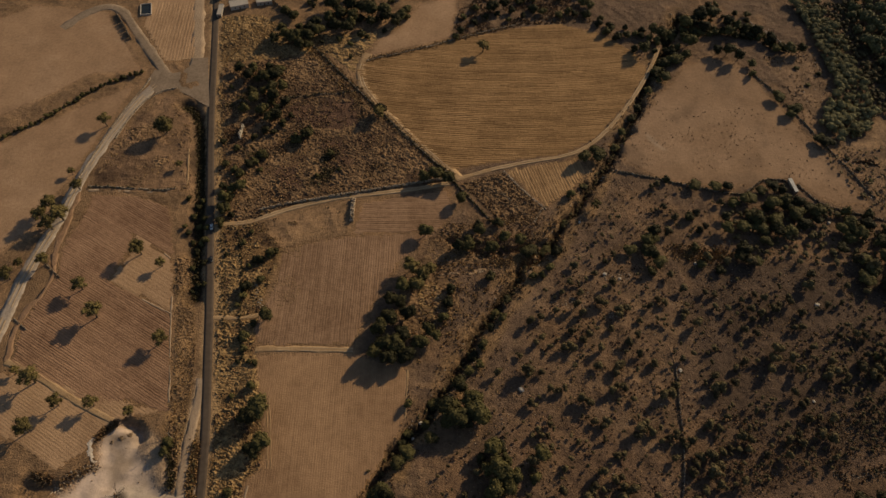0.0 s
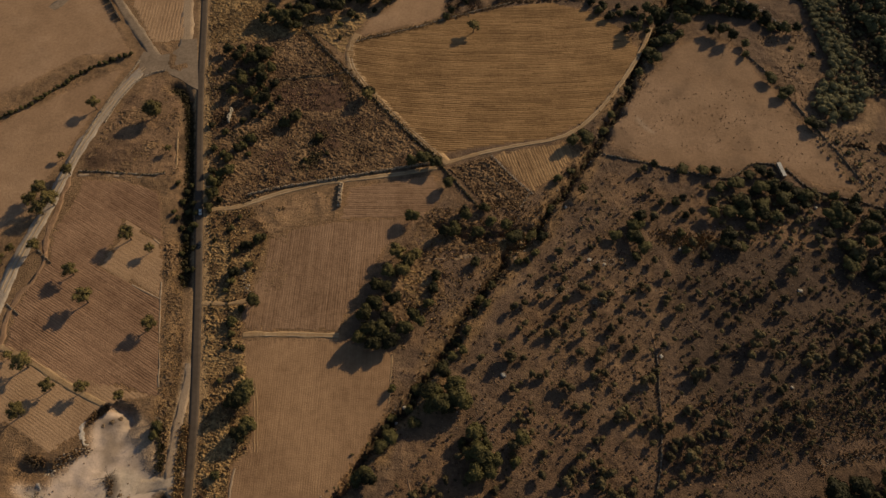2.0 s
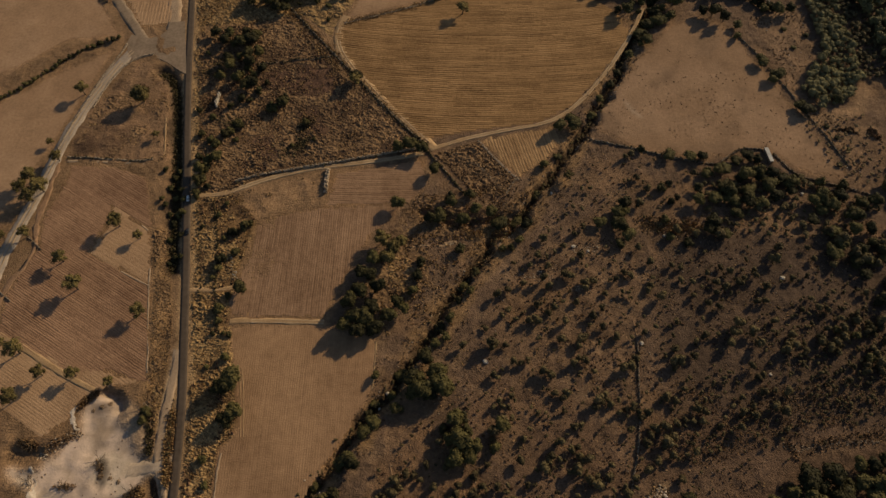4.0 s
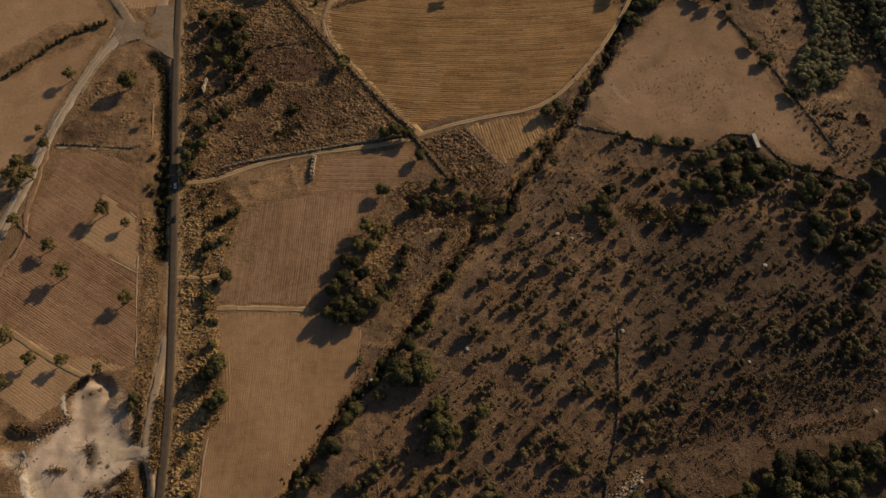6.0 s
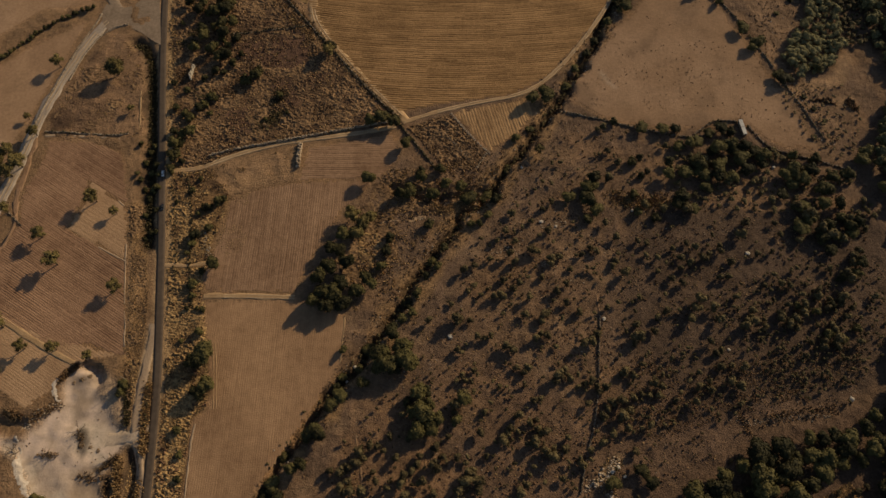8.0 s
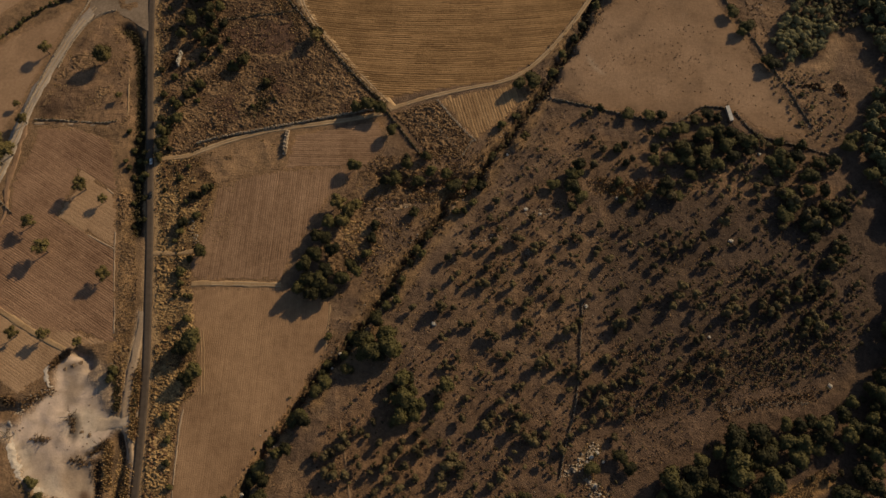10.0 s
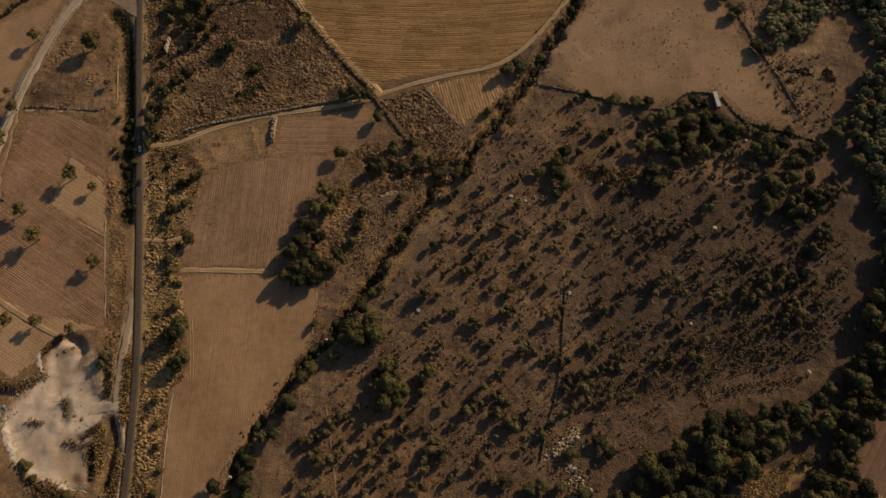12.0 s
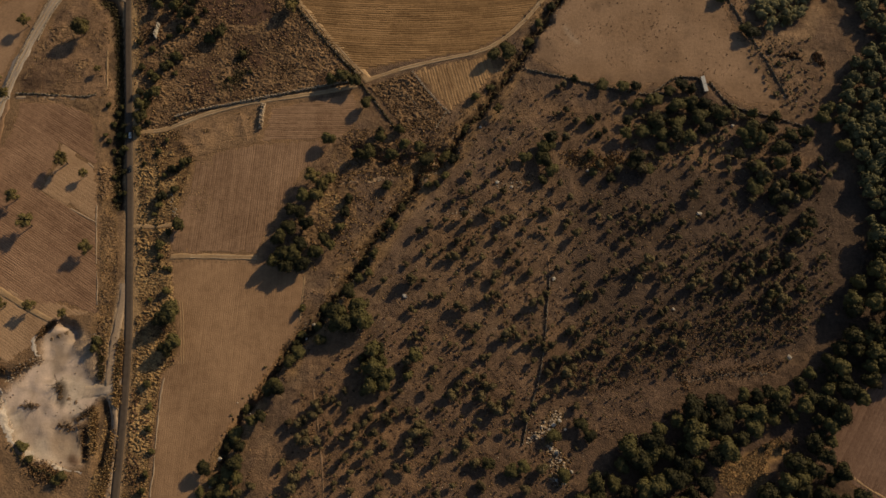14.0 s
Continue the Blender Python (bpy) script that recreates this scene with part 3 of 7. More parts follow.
tint(inside(wx, wy, FIELD_PASTURE) & (fractal(GX, GY, 45, 63) > 0.25), (0.318, 0.204, 0.126), 0.8, 6)
tint(inside(wx, wy, FIELD_PASTURE) & (fractal(GX, GY, 20, 67) > 0.5), (0.215, 0.138, 0.086), 0.7, 3)
tint(seg_dist(wx, wy, [(139.6, 351.1), (145.0, 343.0), (148.2, 338.0)]) < 2.2, (0.40, 0.29, 0.20), 0.8, 1)
for poly in (FIELD_WEST, FIELD_NORTHWEST, FIELD_RIM_TOP):
    tint(inside(wx, wy, poly), (0.335, 0.21, 0.124), 1.0, 2)
    tint(inside(wx, wy, poly) & (fractal(GX, GY, 40, 75) > 0.2), (0.375, 0.24, 0.146), 0.8, 5)
    tint(inside(wx, wy, poly) & (fractal(GX, GY, 24, 79) > 0.4), (0.285, 0.175, 0.102), 0.7, 3)
tint(inside(wx, wy, FIELD_LONG), (0.325, 0.203, 0.12), 1.0, 3)
tint(inside(wx, wy, FIELD_LONG) & (fractal(GX * 1.6, GY * 0.5, 30, 69) > 0.15), (0.36, 0.23, 0.14), 0.8, 6)
tint(inside(wx, wy, FIELD_LONG) & (fractal(GX * 1.6, GY * 0.6, 26, 73) > 0.3), (0.285, 0.172, 0.10), 0.7, 5)
tint(inside(wx, wy, FIELD_LONG) & (seg_dist(wx, wy, [(-10.5, 128.9), (-24.4, 107.7), (-41.6, 78.7), (-53.9, 54.2), (-59.4, 31.1)]) < 9), (0.275, 0.166, 0.096), 0.6, 4)


def height(x, y):
    """Ground height by bilinear look-up."""
    u, v = np.clip((np.asarray(x) - X0) / CELL, 0, len(gx) - 1.001), np.clip((np.asarray(y) - Y0) / CELL, 0, len(gy) - 1.001)
    i, j = np.floor(u).astype(int), np.floor(v).astype(int)
    fu, fv = u - i, v - j
    return (HEIGHT[j, i] * (1 - fu) + HEIGHT[j, i + 1] * fu) * (1 - fv) + (HEIGHT[j + 1, i] * (1 - fu) + HEIGHT[j + 1, i + 1] * fu) * fv


def mesh_from(name, verts, faces, mat, smooth=False):
    me = bpy.data.meshes.new(name)
    me.from_pydata([tuple(map(float, v)) for v in verts], [], [tuple(map(int, f)) for f in faces])
    me.materials.append(mat)
    if smooth:
        me.polygons.foreach_set("use_smooth", [True] * len(me.polygons))
    me.update()
    return me


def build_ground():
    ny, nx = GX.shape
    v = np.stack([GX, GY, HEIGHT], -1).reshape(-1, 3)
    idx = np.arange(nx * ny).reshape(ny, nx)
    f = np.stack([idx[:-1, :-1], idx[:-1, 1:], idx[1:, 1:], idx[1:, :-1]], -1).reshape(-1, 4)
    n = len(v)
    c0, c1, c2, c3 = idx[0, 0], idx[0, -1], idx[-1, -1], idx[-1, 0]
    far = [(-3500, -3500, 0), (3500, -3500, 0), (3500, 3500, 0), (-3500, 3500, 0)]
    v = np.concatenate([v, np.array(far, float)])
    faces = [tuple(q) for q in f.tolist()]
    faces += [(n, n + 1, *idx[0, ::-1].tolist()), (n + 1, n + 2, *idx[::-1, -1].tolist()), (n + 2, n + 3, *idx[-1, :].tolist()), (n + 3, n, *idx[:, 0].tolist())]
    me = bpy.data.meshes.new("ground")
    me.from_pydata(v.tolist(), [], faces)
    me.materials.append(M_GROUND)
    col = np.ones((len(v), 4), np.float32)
    col[:n, :3] = SOIL_AND_SHADE.reshape(-1, 3)
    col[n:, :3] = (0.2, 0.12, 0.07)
    at = me.color_attributes.new("soil_and_shade", "FLOAT_COLOR", "POINT")
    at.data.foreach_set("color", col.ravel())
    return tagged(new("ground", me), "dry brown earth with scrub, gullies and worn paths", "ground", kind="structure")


build_ground()


def patch(name, mask, mat, lift, label):
    """A sheet laid over part of the ground."""
    ny, nx = GX.shape
    idx = np.arange(nx * ny).reshape(ny, nx)
    q = np.stack([idx[:-1, :-1], idx[:-1, 1:], idx[1:, 1:], idx[1:, :-1]], -1).reshape(-1, 4)
    q = q[mask.ravel()[q].all(1)]
    used, inv = np.unique(q, return_inverse=True)
    v = np.stack([GX.ravel()[used], GY.ravel()[used], HEIGHT.ravel()[used] + lift], -1)
    me = mesh_from(name, v, inv.reshape(-1, 4), mat, True)
    col = np.ones((len(used), 4), np.float32)
    col[:, :3] = SOIL_AND_SHADE.reshape(-1, 3)[used]
    me.color_attributes.new("soil_and_shade", "FLOAT_COLOR", "POINT").data.foreach_set("color", col.ravel())
    return tagged(new(name, me), label, "ground", kind="structure")


patch("quarry_floor", inside(wx, wy, QUARRY), M_QUARRY, 0.05, "pale dusty floor of a shallow earth pit")


def along(line, step):
    """Points every step metres along a polyline, rounded at its corners, with the sideways direction."""
    p = np.array(line, float)
    for _ in range(2):
        q = [p[0]]
        for a, b in zip(p[:-1], p[1:]):
            q += [a * 0.75 + b * 0.25, a * 0.25 + b * 0.75]
        p = np.array(q + [p[-1]])
    s = np.concatenate([[0], np.cumsum(np.hypot(*np.diff(p, axis=0).T))])
    k = np.linspace(0, s[-1], max(2, int(s[-1] / step)))
    c = np.stack([np.interp(k, s, p[:, 0]), np.interp(k, s, p[:, 1])], -1)
    d = np.gradient(c, axis=0)
    d /= np.linalg.norm(d, axis=1)[:, None] + 1e-9
    return c, np.stack([-d[:, 1], d[:, 0]], -1)


def strip(name, line, width, mat, label, z=0.06, ragged=0.25, step=2.0, category="track", skirt=0.35, follow=False, broken=-2.0):
    """A road or track: a crowned ribbon with sunk edges."""
    c, side = along(line, step)
    k = np.arange(len(c))
    rows = []
    for o, dz in ((-0.97 - 0.1 * skirt, -skirt), (-0.97, 0.0), (-0.4, 0.05), (0.4, 0.05), (0.97, 0.0), (0.97 + 0.1 * skirt, -skirt)):
        w = width / 2 * o * np.maximum(0.12, 1 + ragged * (vnoise(k * step, k * 0 + o * 50, 7, 3) + 0.55 * vnoise(k * step, k * 0 + o * 90, 1.9, 6)))
        q = c + side * w[:, None]
        rows.append(np.c_[q, (height(q[:, 0], q[:, 1]) if follow else 0) + np.full(len(q), z + dz)])
    v = np.concatenate(rows)
    n = len(c)
    whole = vnoise(k * step, k * 0 + 3.3, 9, 15) > broken
    f = [(a * n + i, a * n + i + 1, (a + 1) * n + i + 1, (a + 1) * n + i) for a in range(5) for i in range(n - 1) if whole[i]]
    f = [q[::-1] for q in f]
    return tagged(new(name, mesh_from(name, v, f, mat, True)), label, category, kind="structure")


strip("road", ROAD, 5.0, M_ASPHALT, "narrow worn dark asphalt country road", z=0.10, ragged=0.04, category="road", skirt=1.6)
strip("gravel_track", GRAVEL_TRACK, 8.0, M_GRAVEL, "pale grey gravel track between dry fields")
strip("old_road", OLD_ROAD, 8.0, M_COURT, "old worn dusty side road", z=0.05, category="road")
strip("verge_track", VERGE_TRACK, 10.5, M_TRACK, "pale dirt track beside the asphalt road", z=0.03)
strip("verge_path", QUARRY_TRACK, 5.0, M_TRACK, "pale dusty track between the road and the pit", z=0.07, ragged=0.4, follow=True, skirt=0.15)
strip("pit_entry", PIT_ENTRY, 6.5, M_ENTRY, "pale dusty entry from the road to the earth pit", z=0.10, ragged=0.6, follow=True, skirt=0.2)
strip("field_track", FIELD_TRACK, 3.8, M_TRACK_TAN, "tan dirt farm track with wheel ruts", z=0.05)
strip("hill_track", HILL_TRACK, 7.0, M_TRACK_TAN, "tan dirt farm track along a field edge", z=0.07)
strip("rim_track", RIM_TRACK, 3.2, M_TRACK_TAN, "tan dirt track round the ploughed field", z=0.09)
strip("field_entry", FIELD_ENTRY, 2.6, M_TRACK_TAN, "tan dirt entry from the road into a field", z=0.06, ragged=0.9)
strip("cross_track", CROSS_TRACK, 3.4, M_TRACK_TAN, "tan dirt strip between two fields", z=0.12, ragged=0.5)
strip("west_margin", WEST_MARGIN, 3.6, M_PLOUGH_TAN, "tan unploughed margin of a field", z=0.03, ragged=0.8)
strip("lower_margin", LOWER_MARGIN, 4.0, M_TRACK_TAN, "tan unploughed margin between two fields", z=0.05)
strip("long_edge", LONG_EDGE, 1.0, M_TRACK, "pale worn edge of a long field", z=0.07, ragged=1.0, broken=-0.3, step=0.8, skirt=0.04)
strip("field_balk", [(295.0, 102.7), (291.7, 86.5), (296.7, 74.8), (308.0, 66.2), (322.2, 59.1)], 1.2, M_TRACK_TAN, "pale unploughed edge of a reddish field", z=0.16, ragged=1.0, broken=-0.4)
strip("long_east", LONG_EAST, 1.1, M_TRACK_TAN, "pale worn path at a field corner", z=0.08, ragged=1.0, step=0.9, skirt=0.1)
for line in ([(-195.1, 208.7), (-172.1, 198.0), (-152.3, 189.7)], [(-190.2, 244.1), (-179.5, 238.1), (-162.8, 226.9)], [(-160.6, 226.2), (-152.5, 188.2), (-138.5, 131.8)], [(-190.6, 274.3), (-179.9, 269.9), (-167.8, 264.3)]):
    strip("field_balk", line, 0.9, M_TRACK, "pale unploughed balk at a field edge", z=0.12, ragged=1.0, broken=-0.25, step=0.9, skirt=0.12)


def fine_patch(name, line, reach, mat, label, seed):
    """A ragged bank of cut earth along a line, on a half-metre grid."""
    p = np.array(line)
    u, v = np.arange(p[:, 0].min() - 8, p[:, 0].max() + 8, 0.5), np.arange(p[:, 1].min() - 8, p[:, 1].max() + 8, 0.5)
    U, V = np.meshgrid(u, v)
    d = seg_dist(U + 1.4 * fractal(U, V, 5, seed), V + 1.4 * fractal(U, V, 5, seed + 9), line)
    keep = d < reach * (0.75 + 0.7 * fractal(U, V, 9, seed + 3))
    Z = height(U, V) + 0.06 + 0.5 * np.clip(1 - d / reach, 0, 1) * (0.6 + 0.5 * vnoise(U, V, 1.6, seed))
    idx = np.arange(U.size).reshape(U.shape)
    q = np.stack([idx[:-1, :-1], idx[:-1, 1:], idx[1:, 1:], idx[1:, :-1]], -1).reshape(-1, 4)
    q = q[keep.ravel()[q].all(1)]
    used, inv = np.unique(q, return_inverse=True)
    return tagged(new(name, mesh_from(name, np.stack([U.ravel()[used], V.ravel()[used], Z.ravel()[used]], -1), inv.reshape(-1, 4), mat, True)), label, "bank", kind="structure")


for k, (line, reach) in enumerate((([(-182.1, 69.9), (-176.0, 60.1), (-168.8, 53.4), (-159.8, 47.5)], 2.4), ([(-148.2, 46.2), (-143.5, 43.7), (-138.9, 41.0)], 1.4), ([(-138.9, 41.0), (-128.2, 40.6), (-117.9, 41.7)], 1.0), ([(-170.2, 117.8), (-173.2, 113.3), (-172.2, 107.0), (-168.5, 103.6)], 1.0), ([(-186.7, 81.9), (-182.6, 76.5), (-181.9, 71.0)], 1.5))):
    fine_patch("quarry_bank", line, reach, M_CUT, "bright freshly cut bank of the pale earth pit, sunlit side put into its colour", 300 + k)
for k, (line, reach) in enumerate((([(37.2, 242.1), (49.6, 245.7), (60.2, 248.0)], 2.0), ([(60.2, 248.0), (55.4, 239.7), (52.4, 231.7)], 1.6), ([(-2.6, 226.1), (11.6, 227.8), (27.3, 232.0)], 1.2))):
    fine_patch("gully_bank", line, reach, M_BANK, "bank of tan earth above a gully, sunlight put into its colour", 320 + k)
for o in (0.0, 1.6):
    strip("field_balk", [(x + o, y) for x, y in [(-99.0, 166.2), (-90.1, 144.2), (-85.5, 125.7), (-81.7, 105.4)]], 0.5, M_TRACK_TAN, "thin worn line at a field edge", z=0.068, ragged=1.0, broken=-0.3, step=0.7, skirt=0.03)
strip("field_balk", [(-228.0, 275.0), (-202.7, 275.6), (-177.9, 276.2)], 1.7, M_TRACK, "pale unploughed strip below a field wall", z=0.10, ragged=0.6, step=0.9, skirt=0.12)
strip("field_balk", TRIANGLE_EDGE, 1.0, M_TRACK_TAN, "pale edge of rough ground beside a ditch", z=0.12, ragged=1.0, broken=-0.2, step=0.9, skirt=0.12)
strip("scrub_path", SCRUB_PATH, 1.2, M_PATH, "worn footpath in the scrub", z=0.08, ragged=1.0, follow=True, step=0.8, skirt=0.12, broken=-0.5)
strip("scrub_trail", SCRUB_TRAIL, 1.1, M_PATH, "narrow worn footpath in the scrub", z=0.08, ragged=1.0, follow=True, step=0.8, skirt=0.12, broken=-0.5)
FORECOURT = [(-215.6, 371.6), (-218.2, 380.8), (-216.9, 388.1), (-210.0, 386.9), (-203.1, 385.6), (-197.1, 387.9), (-192.8, 393.8), (-192.4, 402.4), (-182.0, 404.5), (-169.0, 353.9), (-173.0, 355.8), (-177.7, 358.7), (-184.4, 363.3), (-191.7, 366.7), (-197.9, 369.0), (-203.8, 366.8), (-208.4, 363.0)]


def sward(poly, rise, size, mat, label, seed, grid=0.62, bare=(), thin=-9.0):
    """A humped sheet of matted grass over rough ground, thinning out towards its ragged edge, off tracks and fields."""
    p = np.array(poly)
    u, v = np.arange(p[:, 0].min() - 2, p[:, 0].max() + 2, grid), np.arange(p[:, 1].min() - 2, p[:, 1].max() + 2, grid)
    U, V = np.meshgrid(u, v)
    keep = inside(U + 1.2 * fractal(U, V, 6, seed), V + 1.2 * fractal(U, V, 6, seed + 5), poly)
    for line, width in TRACKS:
        keep &= seg_dist(U, V, line) > width * 0.62 + 0.4 * vnoise(U, V, 2.5, seed)
    for f in FIELD_ALL:
        keep &= ~inside(U, V, f)
    keep &= seg_dist(U, V, ROAD) > 4.8 + 1.2 * fractal(U, V, 8, seed + 13)
    for hole in bare:
        keep &= ~inside(U + 4 * fractal(U, V, 12, seed + 6), V + 4 * fractal(U, V, 12, seed + 7), hole)
    keep &= fractal(U, V, 11, seed + 9) > thin
    for line in (DITCH, STREAM, PIT_DITCH):
        keep &= seg_dist(U, V, line) > 3.5
    A, B = U + 0.9 * fractal(U, V, 5, seed + 10), V + 0.9 * fractal(U, V, 5, seed + 11)
    hump = 0.75 * np.maximum(0, vnoise(A + 0.5 * B, 1.5 * B - 0.3 * A, size, seed + 1) + 0.2) + 0.7 * np.maximum(0, 0.62 - 2.2 * np.abs(vnoise(A - 0.4 * B, 1.4 * B + 0.4 * A, size * 1.5, seed + 12))) + 0.55 * np.maximum(0, vnoise(U, V, size * 0.48, seed + 2)) + 0.12 * vnoise(U, V, size * 0.3, seed + 3)
    Z = height(U, V) - 0.10 + rise * hump * (0.55 + 0.55 * np.clip(fractal(U, V, 16, seed + 4) + 0.5, 0, 1.2))
    idx = np.arange(U.size).reshape(U.shape)
    q = np.stack([idx[:-1, :-1], idx[:-1, 1:], idx[1:, 1:], idx[1:, :-1]], -1).reshape(-1, 4)
    q = q[keep.ravel()[q].all(1)]
    used, inv = np.unique(q, return_inverse=True)
    me = mesh_from("matted_grass", np.stack([U.ravel()[used], V.ravel()[used], Z.ravel()[used]], -1), inv.reshape(-1, 4), mat)
    return tagged(new("matted_grass", me), label, "grass", kind="stuff")


sward(ROUGH_TRIANGLE, 1.05, 1.9, M_SWARD, "matted tan grass humped over an abandoned field", 401, 0.55, TRIANGLE_BARE, -0.5)
sward(VERGE_EAST, 1.1, 1.35, M_SWARD_GOLD, "matted golden roadside grass", 402, 0.5, (), -0.3)
sward(VERGE_EAST_SOUTH, 1.1, 1.35, M_SWARD_GOLD, "matted golden roadside grass", 403, 0.5, (), -0.2)
sward(NORTH_GOLD, 0.8, 2.6, M_SWARD_GOLD, "matted golden grass below oak trees", 404, 0.8)
sward([(-103.0, 423.0), (-81.0, 437.0), (-52.0, 449.5), (-40.0, 460.0), (-44.5, 453.0), (-58.5, 438.0), (-70.0, 414.0), (-73.0, 397.0), (-86.0, 408.0)], 0.8, 2.6, M_SWARD_GOLD, "matted golden grass between a track and oaks", 410, 0.8)
sward(PLOT_STUBBLE, 1.25, 1.9, M_SWARD, "matted tan grass in a small walled plot", 405)
sward([(-8.6, 262.2), (20.0, 266.0), (30.0, 262.0), (26.0, 238.0), (8.0, 232.0), (12.0, 205.0), (2.0, 190.0), (-14.0, 178.0), (-26.0, 200.0), (-22.0, 226.0), (-10.0, 240.0)], 0.7, 2.4, M_SWARD, "matted tan grass below a grove of oaks", 408)
sward([(-14.0, 219.0), (-4.0, 222.0), (4.0, 208.0), (0.0, 194.0), (-9.0, 196.0), (-13.0, 206.0)], 0.75, 2.2, M_SWARD_GOLD, "bright golden grass between oaks", 409)
sward(VERGE_WEST, 0.9, 1.4, M_SWARD, "matted tan roadside weeds", 406, 0.55, (), -0.3)
sward(TRIANGLE_WEST, 0.7, 1.8, M_SWARD, "matted brown grass on rough ground beside a ditch", 411, 0.62, (), 0.0)
sward(VERGE_WEST_SOUTH, 0.8, 1.4, M_SWARD_GOLD, "matted golden weeds along the dusty track", 407)


def slab(name, poly, mat, label, z, category="road"):
    """A level patch of paving with a sunk skirt."""
    n = len(poly)
    v = [(x, y, z) for x, y in poly] + [(x, y, z - 0.5) for x, y in poly]
    f = [tuple(range(n))] + [(i, i + n, (i + 1) % n + n, (i + 1) % n) for i in range(n)]
    area = sum(a[0] * b[1] - b[0] * a[1] for a, b in zip(poly, poly[1:] + poly[:1]))
    if area < 0:
        f = [q[::-1] for q in f]
    return tagged(new(name, mesh_from(name, v, f, mat)), label, category, kind="structure")


def ruts(line, z, gauge=1.7, width=0.7):
    """Two worn wheel ruts on a track."""
    c, side = along(line, 4.0)
    for o in (-gauge / 2, gauge / 2):
        strip("wheel_rut", [tuple(q) for q in c + side * o], width, M_RUT, "pale worn wheel rut on a dirt track", z=z, ragged=0.9, category="rut", broken=-0.45)


ruts(FIELD_TRACK, 0.14)
ruts(RIM_TRACK, 0.18)
ruts(HILL_TRACK, 0.16, 2.0)
ruts(GRAVEL_TRACK, 0.16, 2.4, 0.9)
ruts(CROSS_TRACK, 0.14)
slab("forecourt", FORECOURT, M_COURT, "dusty worn paved forecourt at the road junction", 0.13)


def ploughed(name, poly, angle, spacing, rise, mat, label, bend=0.0, z=0.02, seed=0, patchy=0.75):
    """A field of separate furrow ridges along a direction, cut to its outline; rise swells and fades in patches."""
    rng = np.random.default_rng(seed)
    ca, sa = math.cos(radians(angle)), math.sin(radians(angle))
    p = np.array(poly)
    mid = p.mean(0)
    q = (p - mid) @ np.array([[ca, -sa], [sa, ca]])
    lo, hi = q.min(0) - 3, q.max(0) + 3
    if bend:
        lo[1], hi[1] = lo[1] - 30, hi[1] + 30
    verts, faces = [], []
    step = 1.5
    us = np.arange(lo[0], hi[0], step)
    for vline in np.arange(lo[1], hi[1], spacing):
        vv = vline + bend * ((us - q[:, 0].mean()) / 60) ** 2 + 0.3 * vnoise(us, np.full(len(us), vline), 40, 7) + 0.16 * spacing * vnoise(us, np.full(len(us), vline * 7.1), 4, 8) + rng.normal(0, spacing * 0.07)
        ok = inside(us + 0.7 * rng.standard_normal(), vv, [tuple(a) for a in q])
        i = 0
        while i < len(us):
            if not ok[i]:
                i += 1
                continue
            j = i
            while j + 1 < len(us) and ok[j + 1]:
                j += 1
            if j > i:
                stop = j
                j = min(j, i + int(rng.integers(5, 26)))
                if stop - j < 3:
                    j = stop
                u, v = us[i:j + 1], vv[i:j + 1]
                swell = 1 + patchy * fractal(u, v, 30, 9, 3) + 0.5 * vnoise(u, v * 3, 3.5, 12)
                hh = z + rise * rng.uniform(0.6, 1.3) * np.maximum(0.15, swell)
                b, n = len(verts), j - i + 1
                for off, zz in ((-0.66, np.full(n, z - 0.03)), (rng.uniform(-0.22, -0.02), hh), (rng.uniform(0.05, 0.2), hh * 0.9), (0.66, np.full(n, z - 0.03))):
                    v2 = v + off * spacing
                    verts += list(zip(mid[0] + u * ca - v2 * sa, mid[1] + u * sa + v2 * ca, zz))
                for r in (0, 1, 2):
                    for k in range(n - 1):
                        a = b + r * n + k
                        faces.append((a, a + 1, a + n + 1, a + n))
                i = j if j < stop else j + 1
            else:
                i = j + 1
    return tagged(new(name, mesh_from(name, verts, faces, mat)), label, "field", kind="structure")


ploughed("field_rim", FIELD_RIM, 4, 1.75, 0.15, M_PLOUGH, "large ploughed brown field with long furrows", bend=3.0, seed=1, patchy=0.6)
patch("field_rim_top", inside(GX, GY, FIELD_RIM_TOP), M_PASTURE, 0.10, "small bare tan field above a ploughed one")
patch("field_pasture", inside(wx, wy, FIELD_PASTURE), M_PASTURE, 0.10, "bare tan grazed pasture")
ploughed("field_wedge", FIELD_WEDGE, 108, 1.9, 0.17, M_WEDGE, "small wedge-shaped tan ploughed field", seed=4)
ploughed("field_middle", FIELD_MIDDLE, 92, 1.45, 0.065, M_PLOUGH_TAN, "tan ploughed field with fine furrows", seed=5)
ploughed("field_middle_top", FIELD_MIDDLE_TOP, 3, 1.5, 0.075, M_PLOUGH_TAN, "tan ploughed strip with level furrows", seed=15)
ploughed("field_long", FIELD_LONG, 93, 1.25, 0.024, M_LONG, "long bare tan field with faint furrows", seed=6, patchy=0.8)
ploughed("field_left", FIELD_LEFT, -28, 1.3, 0.07, M_PLOUGH_RED, "reddish ploughed field with slanting furrows", seed=7, patchy=0.8)
ploughed("field_notch", FIELD_NOTCH, -28, 2.4, 0.025, M_STUBBLE, "small unploughed dry grass corner", seed=8)
ploughed("field_lower", FIELD_LOWER, -28, 1.5, 0.035, M_STUBBLE, "tan ploughed field beside the earth pit", seed=9)
patch("field_west", inside(GX, GY, FIELD_WEST), M_PASTURE, 0.10, "tan harvested field")
